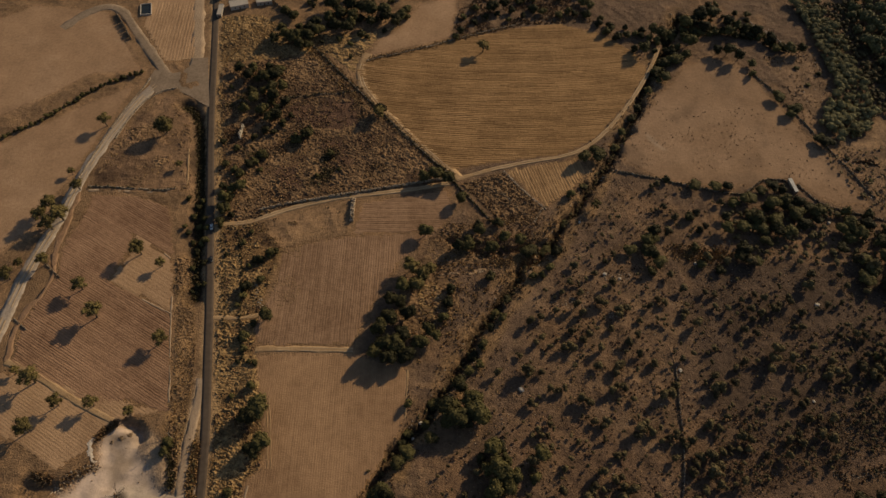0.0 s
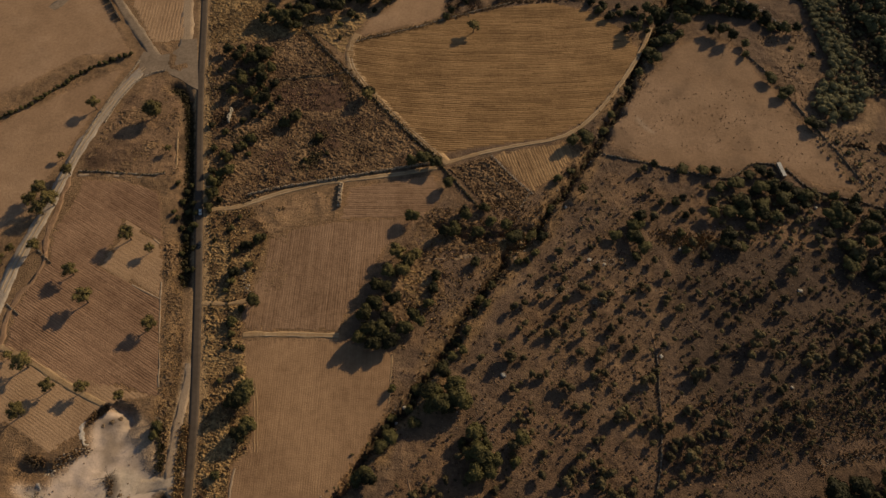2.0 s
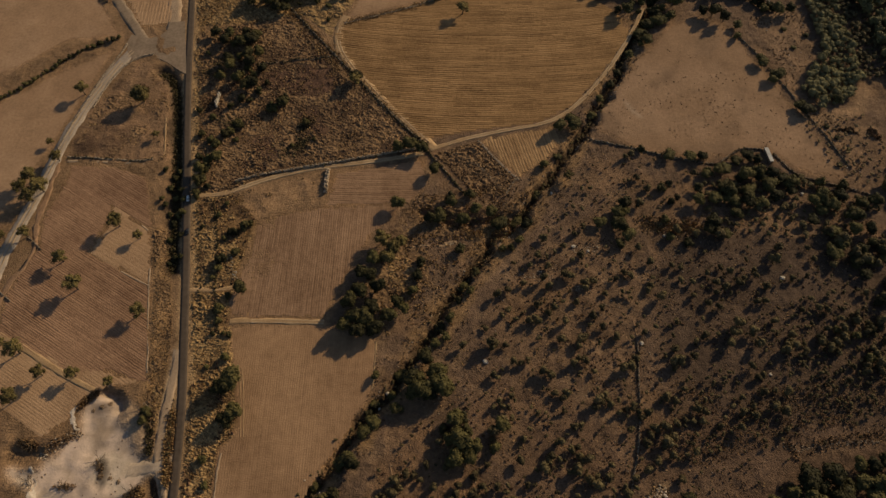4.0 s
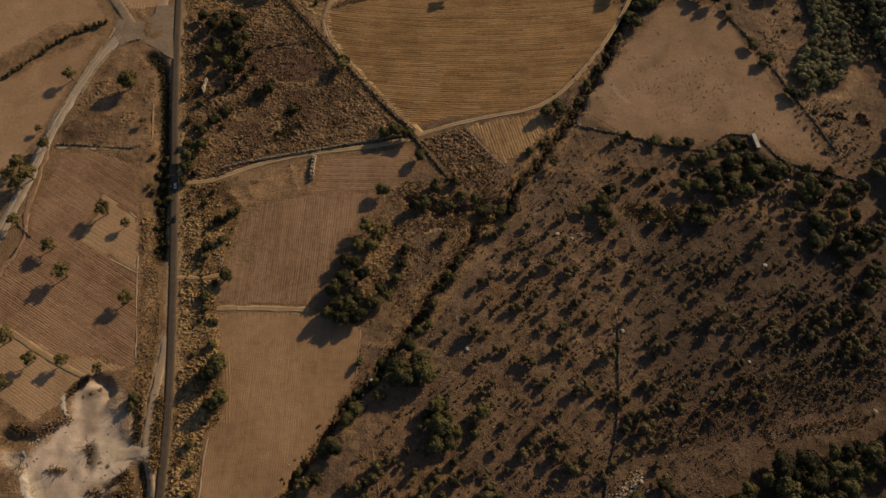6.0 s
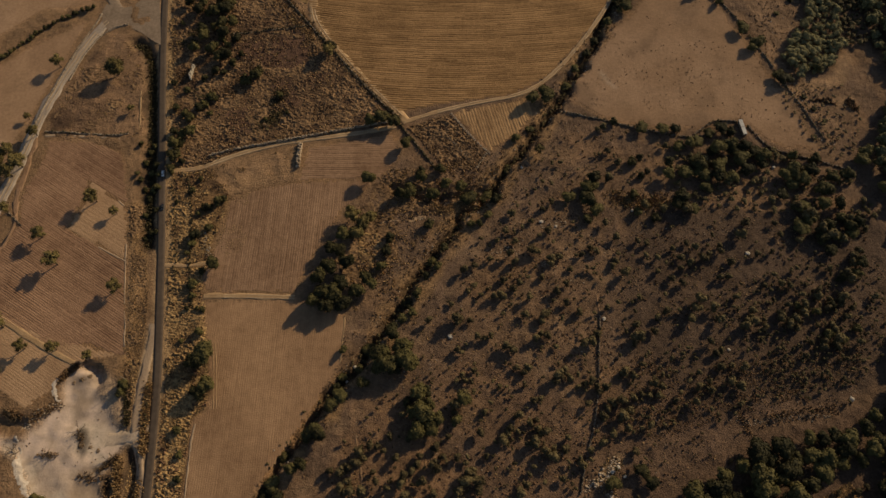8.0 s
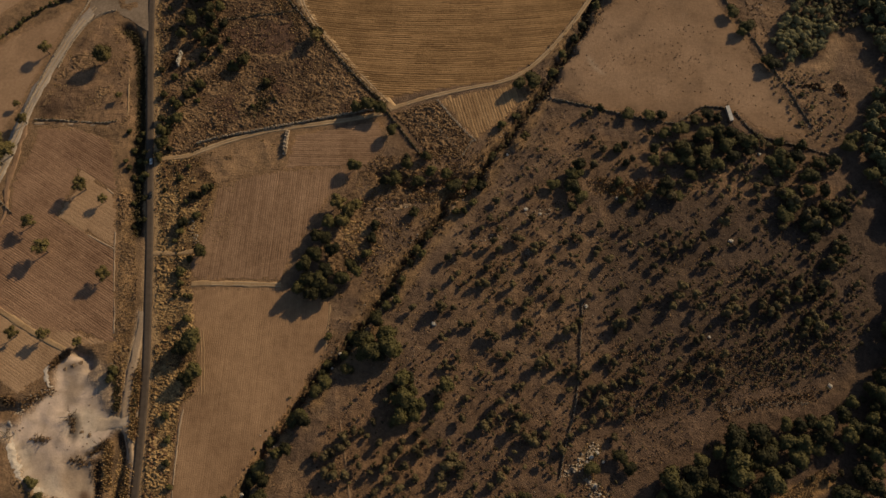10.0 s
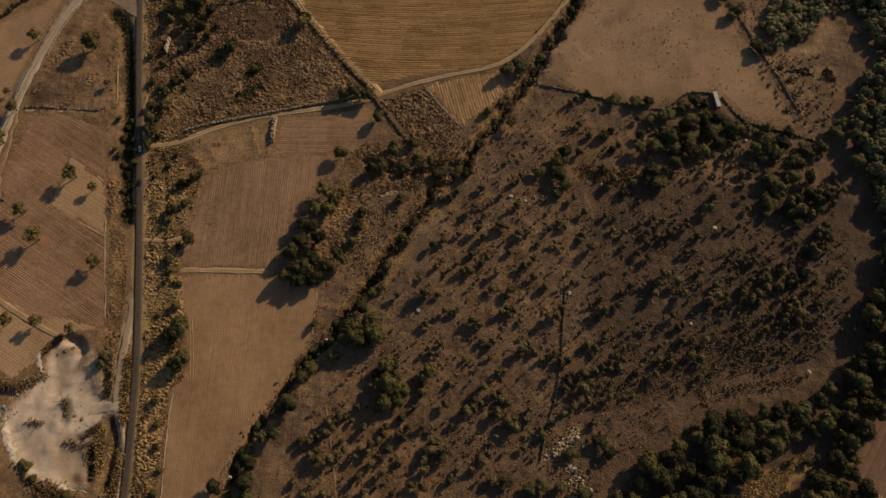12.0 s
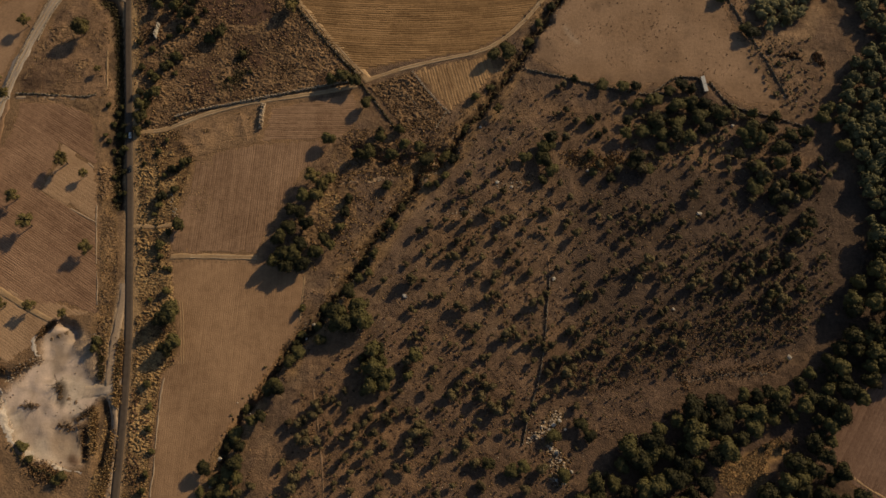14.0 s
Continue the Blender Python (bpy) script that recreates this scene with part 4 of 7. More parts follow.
patch("field_northwest", inside(GX, GY, FIELD_NORTHWEST), M_PASTURE, 0.10, "tan harvested field beyond a hedge")
ploughed("field_north", FIELD_NORTH, 95, 2.4, 0.1, M_STUBBLE, "bare tan field beside the road", seed=12)
ploughed("field_east", FIELD_EAST, 60, 2.0, 0.12, M_CLAY, "reddish bare field beside the wood", seed=13)


# ---- plants ----
def leaf_cloud(rng, centres, radii, per_area, size, dome=0.8, loose=0.42, cores=0.84):
    """Leaf clumps, small bent quads, on the outer skin of overlapping lumps, over darker solid cores."""
    verts, faces = [], []
    cs, rs = np.array(centres, float), np.array(radii, float)
    mid = cs.mean(0) - (0, 0, 0.35 * rs.max())
    flat3 = np.array((1, 1, 0.8))
    for n, ((cx, cy, cz), r) in enumerate(zip(cs, rs)):
        m = int(per_area * r * r)
        d = rng.standard_normal((m, 3))
        d /= np.linalg.norm(d, axis=1)[:, None]
        p = cs[n] + d * flat3 * (r * (0.80 + 0.30 * rng.random(m)))[:, None]
        others = np.array([k != n for k in range(len(cs))])
        deep = np.linalg.norm((p[:, None] - cs[None]) / flat3, axis=2) < 0.72 * rs[None]
        keep = ~(deep & others[None]).any(1)
        for q, dd in zip(p[keep], d[keep]):
            out = q - mid
            nrm = dd + dome * out / (np.linalg.norm(out) + 1e-9) + loose * rng.standard_normal(3)
            nrm /= np.linalg.norm(nrm)
            t = np.cross(nrm, rng.standard_normal(3))
            t /= np.linalg.norm(t) + 1e-9
            b = np.cross(nrm, t)
            s = size * rng.uniform(0.55, 1.35)
            i = len(verts)
            verts += [q - t * s, q - b * s * 0.75 + nrm * s * 0.12, q + t * s, q + b * s * 0.75 + nrm * s * 0.12]
            faces.append((i, i + 1, i + 2, i + 3))
        if not cores:
            continue
        i0, segs = len(verts), 6
        for up in (0.5, -0.45):
            for k in range(segs):
                ph = 2 * math.pi * (k + 0.5 * (up < 0)) / segs
                w = r * cores * rng.uniform(0.85, 1.08)
                verts.append(np.array((cx + 0.87 * w * math.cos(ph), cy + 0.87 * w * math.sin(ph), cz + 0.8 * w * up)))
        top = len(verts)
        verts.append(np.array((cx, cy, cz + 0.8 * cores * r)))
        for k in range(segs):
            k2 = (k + 1) % segs
            faces += [(i0 + k, i0 + segs + k, i0 + k2), (i0 + k2, i0 + segs + k, i0 + segs + k2), (top, i0 + k, i0 + k2)]
        faces.append(tuple(i0 + segs + k for k in reversed(range(segs))))
    return verts, faces


def limb(verts, faces, a, b, ra, rb, sides=6):
    a, b = np.array(a, float), np.array(b, float)
    d = (b - a) / (np.linalg.norm(b - a) + 1e-9)
    u = np.cross(d, (0.3, 0.9, 0.1))
    u /= np.linalg.norm(u)
    w = np.cross(d, u)
    i = len(verts)
    for c, r in ((a, ra), (b, rb)):
        for s in range(sides):
            t = 2 * math.pi * s / sides
            verts.append(c + r * (u * math.cos(t) + w * math.sin(t)))
    for s in range(sides):
        faces.append((i + s, i + (s + 1) % sides, i + sides + (s + 1) % sides, i + sides + s))


def tree_kind(name, seed, h, r, trunk_h, lumps, mat, per_area=17, size=0.42, spread=0.62, lump=0.40, heart=0.62, loose=0.42, cores=0.84):
    """A tree at the origin: an Empty with a trunk (with limbs) and a crown, a heart of leaves with smaller lumps round it."""
    rng = np.random.default_rng(seed)
    crown_h = h - trunk_h
    centres, radii = [], []
    if heart:
        centres.append((rng.uniform(-0.08, 0.08) * r, rng.uniform(-0.08, 0.08) * r, trunk_h + 0.5 * crown_h))
        radii.append(min(heart * r, 0.58 * crown_h))
    for i in range(lumps):
        a, q = i * 2.4 + rng.uniform(-0.5, 0.5), math.sqrt((i + 0.6) / lumps) * spread * r * rng.uniform(0.85, 1.12)
        zc = trunk_h + crown_h * (0.36 + 0.34 * (1 - (q / r) ** 2) * rng.uniform(0.5, 1.2)) + rng.uniform(-0.12, 0.12) * crown_h
        centres.append((q * math.cos(a), q * math.sin(a), zc))
        radii.append(r * lump * rng.uniform(0.75, 1.15))
    v, f = leaf_cloud(rng, centres, radii, per_area, size, loose=loose, cores=cores)
    root = new(name)
    crown = new("crown", mesh_from("crown", v, f, mat))
    crown.parent = root
    tv, tf = [], []
    lean = rng.uniform(-0.3, 0.3, 2)
    fork = np.array((lean[0], lean[1], trunk_h))
    limb(tv, tf, (0, 0, -0.4), fork * (0.5, 0.5, 0.5), 0.035 * h + 0.05, 0.026 * h + 0.04)
    limb(tv, tf, fork * (0.5, 0.5, 0.5), fork, 0.026 * h + 0.04, 0.02 * h + 0.03)
    for c in centres[-6:]:
        limb(tv, tf, fork, c, 0.013 * h + 0.03, 0.03)
    trunk = new("trunk", mesh_from("trunk", tv, tf, M_BARK))
    trunk.parent = root
    return root


def bush_kind(name, seed, h, r, lumps, mat, per_area=21, size=0.31, full=1.0):
    rng = np.random.default_rng(seed)
    centres, radii = [], []
    for i in range(lumps):
        a, q = i * 2.4 + rng.uniform(-0.6, 0.6), math.sqrt((i + 0.2) / lumps) * 0.56 * r
        rr = r * full * rng.uniform(0.38, 0.6)
        centres.append((q * math.cos(a), q * math.sin(a), max(0.45 * rr, h * rng.uniform(0.35, 0.75) - 0.1 * q)))
        radii.append(rr)
    v, f = leaf_cloud(rng, centres, radii, per_area, size)
    root = new(name)
    crown = new("foliage", mesh_from("foliage", v, f, mat))
    crown.parent = root
    tv, tf = [], []
    for c in centres[:4]:
        limb(tv, tf, (0, 0, -0.3), c, 0.07, 0.03, 5)
    stem = new("stem", mesh_from("stem", tv, tf, M_BARK))
    stem.parent = root
    return root


OAKS = [tree_kind("oak_tree", 100 + i, 8.8, 4.6, 1.3, 11, M_LEAF, 25, 0.40, lump=rng_lump, heart=rng_heart) for i, (rng_lump, rng_heart) in enumerate(((0.36, 0.66), (0.42, 0.6), (0.33, 0.6), (0.38, 0.68), (0.45, 0.55)))]
SHRUBS = [bush_kind("shrub", 400 + i, 4.6, 3.0, 6, M_LEAF, 26, 0.32) for i in range(5)]
FIELD_TREES = [tree_kind("field_tree", 200 + i, 8.4, 3.6, 2.6, 13, M_LEAF_DRY, 46, 0.25, spread=0.70, lump=0.34, heart=0.0, loose=0.6, cores=0.74) for i in range(5)]
DRY_OAKS = [tree_kind("oak_tree", 150 + i, 8.6, 4.6, 1.3, 11, M_LEAF_DRY, 25, 0.36, lump=0.38, heart=0.52, loose=0.55) for i in range(3)]
BUSHES = [bush_kind("scrub_bush", 300 + i, 2.9, 1.7, 4, M_LEAF_DARK, 62, 0.20, 1.15) for i in range(7)]
for root in OAKS:
    tagged(root, "dark green broad-crowned oak among dry grass", "tree", "oak trees")
for root in DRY_OAKS:
    tagged(root, "yellowish olive-green oak half bare among dry grass", "tree", "oak trees")
for root in SHRUBS:
    tagged(root, "rounded dark green shrub among dry grass", "shrub", "shrubs")
for root in FIELD_TREES:
    tagged(root, "thin-crowned olive-green tree standing in a dry field", "tree", "field trees")
for root in BUSHES:
    tagged(root, "small dark green bush on bare brown earth", "bush", "scrub bushes")
USED, PLACED, SMALL_PLACES = set(), [], []
RNG = random.Random(4)


def plant(kinds, x, y, scale, squash=1.0):
    """Sets out one plant; the first use of a kind takes the original."""
    k = RNG.choice(kinds)
    PLACED.append((x, y))
    z = float(height(x, y))
    m = pose(x, y, z, 0, 0, RNG.uniform(0, 360))
    s = (scale * RNG.uniform(0.93, 1.07), scale * RNG.uniform(0.93, 1.07), scale * squash)
    if k.name not in USED:
        USED.add(k.name)
        k.matrix_basis = m
        k.scale = s
        return k
    ob = copy_thing(k, m)
    ob.scale = s
    return ob


def plants(kinds, rows, unit):
    for x, y, s in rows:
        sunk = seg_dist(np.array([x]), np.array([y]), STREAM)[0] < 6
        if kinds is OAKS and s < 4.0:
            plant(SHRUBS, x, y, 1.2 * s / 3.0, 0.72 if sunk else 1.0)
        else:
            plant(kinds, x, y, (1.34 if kinds is FIELD_TREES else 1.2) * s / unit, 0.85 if kinds is FIELD_TREES else 1.0 if kinds is BUSHES else 0.58 if sunk else 0.6 if x > 100 and y < 432 else 0.95)


# ---- trees: place and crown radius ----
plants(FIELD_TREES, [(21.4, 427.7, 4.2), (-180.7, 228.9, 4.4), (-165.9, 221.5, 2.8), (-207.2, 202.4, 4.2), (-193.2, 184.9, 4.6), (-152.8, 171.7, 4), (-213.0, 143.9, 5), (-196.4, 132.3, 3.8), (-178.2, 132.9, 3.6), (-206.9, 117.1, 4.6), (-233.3, 330.9, 4.2), (-244.5, 258.0, 4.8), (-235.0, 250.5, 5.2), (-239.5, 243.4, 4.8), (-247.0, 250.0, 4.6), (-234.3, 217.8, 3.6), (-247.8, 215.5, 2.8), (-251.2, 206.5, 4), (-224.8, 148.9, 2.4), (-157.6, 129.6, 2.6), (-233.0, 274.5, 3.6), (-242.0, 287.0, 2.2), (-174.8, 298.2, 2.2), (-50.1, 353.1, 4.2), (96.1, 283.4, 3.2)], 3.6)
plants(DRY_OAKS, [(-18.5, 228.3, 5.2), (-10.8, 223.0, 5.0), (-14.3, 216.0, 4.6), (-7.0, 228.0, 4.0)], 4.6)
plants(OAKS, [(-22.6, 214.3, 4.6), (-28.0, 204.5, 4.6), (-23.1, 203.2, 4.2), (-17.6, 196.0, 4.8), (-28.0, 193.2, 5.0), (-33.1, 185.9, 5.0), (-29.4, 176.3, 5.4), (-22.5, 175.2, 5.0), (-34.5, 170.6, 4.6), (-20.0, 183.0, 4.6), (-25.6, 168.2, 5.0), (-17.6, 169.4, 4.6), (-5.5, 187.7, 4.4), (-1.7, 184.1, 4.0), (-10.3, 178.4, 4.2), (5.7, 216.2, 3.4), (5.1, 206.7, 3.6), (2.0, 195.8, 3.4), (29.2, 226.0, 3.2), (-11.5, 254.5, 4.4)], 4.6)
plants(OAKS, [(-91.5, 134.4, 5.8), (-86.1, 117.6, 5.4), (-96.2, 130.0, 5.0), (-90.5, 113.0, 4.4), (-103.9, 232.8, 3.6), (-97.8, 190.1, 4), (-108.1, 177.1, 3.2), (-98.7, 148.5, 2.6), (-113.5, 209.7, 3.4), (-131.8, 282.7, 4.2), (-138.2, 263.1, 4.6), (-137.1, 274.1, 3.2), (-138.7, 254.1, 3), (-108.7, 228.9, 3), (-104.7, 327.1, 3.6), (-96.5, 335.3, 3.4), (-78.5, 316.0, 2.6), (-146.4, 383.6, 4.4), (-133.9, 382.6, 5), (-127.3, 372.3, 4.4), (-126.6, 390.6, 4), (-143.6, 349.9, 4.2), (-124.5, 343.6, 4), (-124.9, 333.1, 3.4), (-114.7, 340.2, 3), (-130.3, 302.7, 3.4), (-124.6, 311.0, 3)], 4.6)
plants(OAKS, [(-131.2, 435.8, 4.6), (-123.1, 426.8, 5), (-115.8, 420.0, 4.4), (-109.4, 419.2, 4), (-132.7, 392.5, 4), (-120.6, 374.6, 4), (-116.3, 361.2, 3.6)], 4.6)
plants(OAKS, [(-106.8, 445.4, 5), (-99.0, 451.5, 5), (-90.1, 457.1, 5.4), (-80.8, 445.0, 5), (-69.8, 464.8, 6), (-65.7, 450.0, 4.4), (-55.0, 456.8, 5), (-45.9, 452.1, 4.2), (-71.4, 437.4, 3.6), (-37.9, 461.6, 3), (-119.0, 439.2, 4), (-110.8, 429.1, 5), (-83.4, 467.8, 6), (-96.7, 468.0, 6), (-125.4, 452.1, 4), (27.2, 475.4, 5), (37.1, 480.5, 5), (67.8, 477.6, 3.3), (81.1, 474.6, 3.3), (88.6, 479.5, 3.3), (103.7, 476.7, 3.3), (111.9, 466.3, 3.3), (121.3, 463.0, 3.3), (132.9, 454.6, 3.3), (124.7, 451.2, 3.3), (143.5, 437.1, 5), (137.4, 439.1, 3.3), (153.6, 460.7, 4), (3.7, 449.0, 3), (0.1, 441.3, 2.6)], 4.6)
plants(OAKS, [(192.5, 478.1, 6), (180.1, 469.4, 6), (203.1, 482.6, 6), (214.6, 474.1, 5), (168.1, 460.4, 5), (158.7, 455.5, 5), (193.6, 465.4, 5), (228.6, 470.1, 4), (213.5, 463.0, 5), (257.4, 445.6, 4.6), (266.9, 448.0, 4), (216.0, 434.4, 5), (208.5, 440.1, 5), (224.9, 429.0, 4), (200.5, 440.9, 4), (179.5, 448.0, 5), (164.3, 441.7, 4), (168.0, 427.7, 5), (175.9, 432.4, 4), (156.9, 408.2, 5), (152.1, 416.4, 5), (159.2, 425.7, 5), (224.4, 418.6, 3.4), (238.1, 394.4, 4.8), (247.3, 381.6, 5), (243.7, 377.8, 4.2), (261.4, 351.5, 5), (258.2, 355.1, 4), (285.1, 363.1, 3.6)], 4.6)
plants(OAKS, [(-15.0, 298.6, 4.2), (-7.0, 300.6, 4.8), (1.4, 298.4, 4.8), (9.5, 282.5, 4.0)], 4.6)
plants(OAKS, [(100.5, 327.5, 6), (91.6, 323.8, 4.2), (113.5, 338.5, 4), (80.4, 292.6, 3), (89.9, 301.2, 3.6), (76.3, 271.1, 3.2), (143.4, 396.5, 4), (134.3, 380.0, 3.6), (128.4, 367.8, 3), (120.6, 353.8, 3.2), (15.5, 248.3, 5), (22.3, 258.2, 4), (29.4, 247.9, 4.2), (37.0, 254.5, 4), (8.7, 245.7, 4), (53.3, 246.3, 5), (63.9, 249.9, 4.6), (69.5, 247.0, 3.6), (32.8, 265.8, 3.6), (20.9, 262.9, 3), (47.4, 253.5, 4), (32.9, 203.9, 3.4), (36.3, 198.9, 2.6), (39.6, 212.5, 2.8), (29.9, 193.4, 2.6), (25.5, 180.3, 3.2), (20.6, 174.5, 3.4), (23.9, 168.4, 3.0), (17.8, 164.7, 3.0), (59.9, 229.7, 2.6), (54.9, 228.8, 2.4), (65.7, 234.9, 3)], 4.6)
plants(OAKS, [(-13.3, 143.2, 3), (-3.4, 133.6, 3), (6.3, 140.6, 5), (13.8, 135.7, 6), (22.1, 139.7, 6), (0.7, 145.6, 4), (-0.2, 125.2, 3.6), (-12.8, 127.9, 3), (-15.6, 123.6, 3), (-17.0, 112.0, 4), (-12.4, 117.6, 4), (-24.4, 96.9, 5), (-21.0, 94.1, 4), (-27.8, 93.7, 3.2), (-32.6, 75.8, 4), (-28.5, 79.2, 4), (-39.2, 83.2, 3.6), (-42.6, 67.2, 4.6), (-45.3, 62.4, 4), (-37.0, 61.5, 4), (-38.3, 52.2, 5), (-42.0, 45.9, 5), (-35.8, 44.6, 4), (-49.7, 42.4, 3.6), (-55.6, 47.9, 4), (-43.6, 36.9, 5), (-49.8, 33.4, 4), (-56.9, 35.2, 3), (-45.0, 26.6, 5), (-39.4, 28.4, 4)], 4.6)
plants(OAKS, [(125.7, 251.1, 4.6), (131.2, 260.9, 4), (131.6, 243.1, 5), (115.1, 250.4, 4), (126.4, 235.9, 3.4), (183.8, 250.7, 5), (192.8, 247.6, 4), (156.4, 256.0, 3), (158.6, 243.5, 3.2), (169.2, 240.3, 3.2), (156.0, 279.7, 3.4), (161.3, 270.1, 2.6), (196.8, 283.8, 4), (189.2, 272.6, 5), (199.9, 273.3, 5), (210.6, 280.0, 5), (224.6, 286.2, 6), (221.6, 292.4, 5), (235.9, 291.6, 5), (207.7, 290.6, 4), (186.1, 292.6, 4), (178.9, 280.7, 4), (239.4, 282.4, 4), (217.5, 272.0, 5), (228.3, 278.2, 5), (201.8, 263.7, 4), (256.4, 269.5, 4), (249.0, 261.2, 4), (260.2, 253.6, 5), (257.6, 238.2, 5), (269.2, 233.3, 5), (265.5, 246.8, 4)], 4.6)
plants(OAKS, [(145.0, 309.7, 2.6), (163.3, 306.3, 4), (177.0, 305.2, 4.6), (185.1, 306.4, 3.6), (240.2, 292.6, 2.6), (259.0, 291.2, 3.6), (273.1, 289.4, 3.6), (187.1, 295.8, 3), (198.7, 297.5, 4), (214.7, 309.1, 5), (206.9, 304.7, 4), (221.0, 306.6, 3.2)], 4.6)
plants(OAKS, [(35.3, 109.2, 6), (32.5, 100.4, 5), (34.9, 122.4, 3.6), (25.5, 116.5, 3), (43.1, 107.8, 4), (56.8, 119.2, 4), (52.9, 107.3, 3.4), (278.3, 234.4, 4), (288.7, 237.0, 4), (283.0, 248.3, 3.4), (274.2, 224.8, 4), (287.1, 211.4, 3.2), (276.9, 207.2, 3), (269.0, 188.9, 3), (258.9, 184.7, 2.8), (249.2, 187.7, 2.6), (272.6, 168.3, 2.8), (281.2, 175.7, 3), (264.3, 171.0, 3.4), (137.8, 80.8, 4), (153.3, 88.1, 4), (158.1, 82.3, 4), (144.5, 60.2, 4), (115.1, 60.3, 4), (121.6, 62.6, 4), (102.6, 62.4, 4)], 4.6)
plants(BUSHES, [(91.6, 139.9, 2.5), (75.7, 128.0, 1.8), (57.1, 130.7, 2), (115.2, 135.8, 2.5), (99.3, 123.0, 2), (123.6, 133.1, 2), (146.4, 141.3, 3), (164.7, 129.3, 2.5), (159.8, 129.0, 2), (138.6, 124.1, 3), (147.5, 119.8, 3), (96.7, 111.3, 2), (79.5, 98.7, 3.2), (101.9, 105.1, 3.2), (106.4, 92.7, 3.4), (112.7, 96.3, 3), (59.4, 86.1, 1.8), (70.4, 90.1, 2), (60.6, 76.7, 3.4), (67.4, 72.0, 3), (89.4, 72.7, 3.4), (83.7, 67.7, 2.6), (75.5, 67.1, 2), (94.8, 62.4, 3), (132.5, 62.3, 3.4), (122.0, 89.2, 2.6), (139.1, 106.3, 2.6), (143.7, 115.6, 3.4), (134.0, 115.6, 2.6), (150.6, 97.6, 2.6), (98.7, 50.7, 3), (83.1, 49.5, 2)], 1.7)
plants(BUSHES, [(2.1, 88.2, 3.2), (1.3, 81.7, 3), (-6.2, 76.4, 3), (-1.6, 67.4, 3.6), (-6.4, 68.3, 3), (9.9, 77.7, 2), (25.2, 72.5, 3), (21.9, 59.9, 3), (35.0, 62.5, 3), (27.5, 66.5, 3), (-12.8, 54.3, 2.6), (-5.2, 47.0, 3.6), (-5.6, 40.9, 3.4), (-28.1, 41.0, 3), (-35.7, 36.8, 3), (42.8, 92.8, 2.6), (45.2, 81.9, 2.6), (58.7, 76.6, 3), (56.0, 71.1, 3), (58.1, 65.1, 3), (57.3, 56.6, 3), (27.1, 42.3, 2.6), (42.6, 44.9, 2.6), (17.1, 46.0, 2), (41.8, 52.4, 2), (32.0, 54.6, 1.6), (70.6, 48.6, 2), (123.6, 50.9, 3.4), (140.1, 266.2, 3), (147.1, 278.9, 2.6)], 1.7)


def scatter_poly(poly, count, gap, seed):
    rng = np.random.default_rng(seed)
    p = np.array(poly)
    lo, hi = p.min(0), p.max(0)
    out = []
    tries = 0
    while len(out) < count and tries < count * 40:
        tries += 1
        x, y = rng.uniform(lo, hi)
        if inside(np.array([x]), np.array([y]), poly)[0] and all((x - a) ** 2 + (y - b) ** 2 > gap * gap for a, b in out):
            out.append((x, y))
    return out


SCRUB = [(116.1, 310.8), (184.8, 294.3), (223.5, 285.6), (283.5, 280.8)] + [(308.6, 203.6), (298.8, 167.7), (273.4, 132.4), (224.7, 119.2), (192.3, 94.5), (163.8, 79.9), (145.6, 47.8), (134.0, 24.3), (-22.7, 12.0), (-17.8, 41.8), (-6.0, 95.8), (45.2, 185.9), (69.2, 240.7)]
SCRUB_LOW = [(151.0, 151.7), (203.6, 152.0), (245.7, 158.1), (282.1, 165.5), (279.9, 145.7), (245.1, 133.8), (203.2, 120.1), (165.2, 105.5), (144.1, 108.6)]
SCRUB_EAST = [(210.7, 204.3), (255.5, 214.6), (303.2, 217.8), (298.2, 160.9), (267.4, 138.6), (225.5, 142.3), (203.2, 168.0)]
WOOD = [(154.8, 48.5), (173.3, 74.5), (201.8, 96.8), (227.5, 108.1), (272.4, 117.8), (300.5, 150.9), (311.6, 182.5), (325.4, 204.7), (365.5, 207.4), (343.7, 137.5), (296.4, 105.3), (291.4, 83.4), (263.8, 84.4), (226.1, 72.5), (206.5, 30.1), (152.2, 25.8)]
WOOD_EAST = [(256.5, 76.3), (276.4, 87.8), (288.9, 83.3), (296.2, 68.8), (316.2, 59.3), (314.0, 38.5), (245.5, 33.1), (251.5, 59.5)]
WOOD_NORTH = [(273.0, 510.0), (280.0, 482.0), (283.0, 458.0), (285.0, 432.0), (286.0, 411.0), (273.0, 392.0), (264.0, 372.0), (276.0, 352.6), (303.7, 349.6), (305.0, 375.0), (306.0, 388.0), (307.0, 418.0), (305.0, 450.0), (303.0, 484.0), (291.0, 512.0)]
WOOD_TALL = [(322.0, 530.0), (317.0, 478.0), (322.0, 452.0), (326.0, 420.0), (330.0, 380.0), (334.0, 345.0), (312.0, 300.0), (312.0, 280.0), (395.0, 290.0), (395.0, 530.0)]
def scrub(rows):
    """Scrub bushes: the larger as things, the smaller for the joined low growth."""
    for x, y, r in rows:
        x, y = x + 1.35, y + 1.2
        if any((x - a) ** 2 + (y - b) ** 2 < 7.0 for a, b in PLACED):
            continue
        if r < 1.9:
            SMALL_PLACES.append((x, y))
            PLACED.append((x, y))
        else:
            plant(BUSHES, x, y, RNG.uniform(1.08, 1.42) * r / 1.7, RNG.uniform(1.0, 1.35))


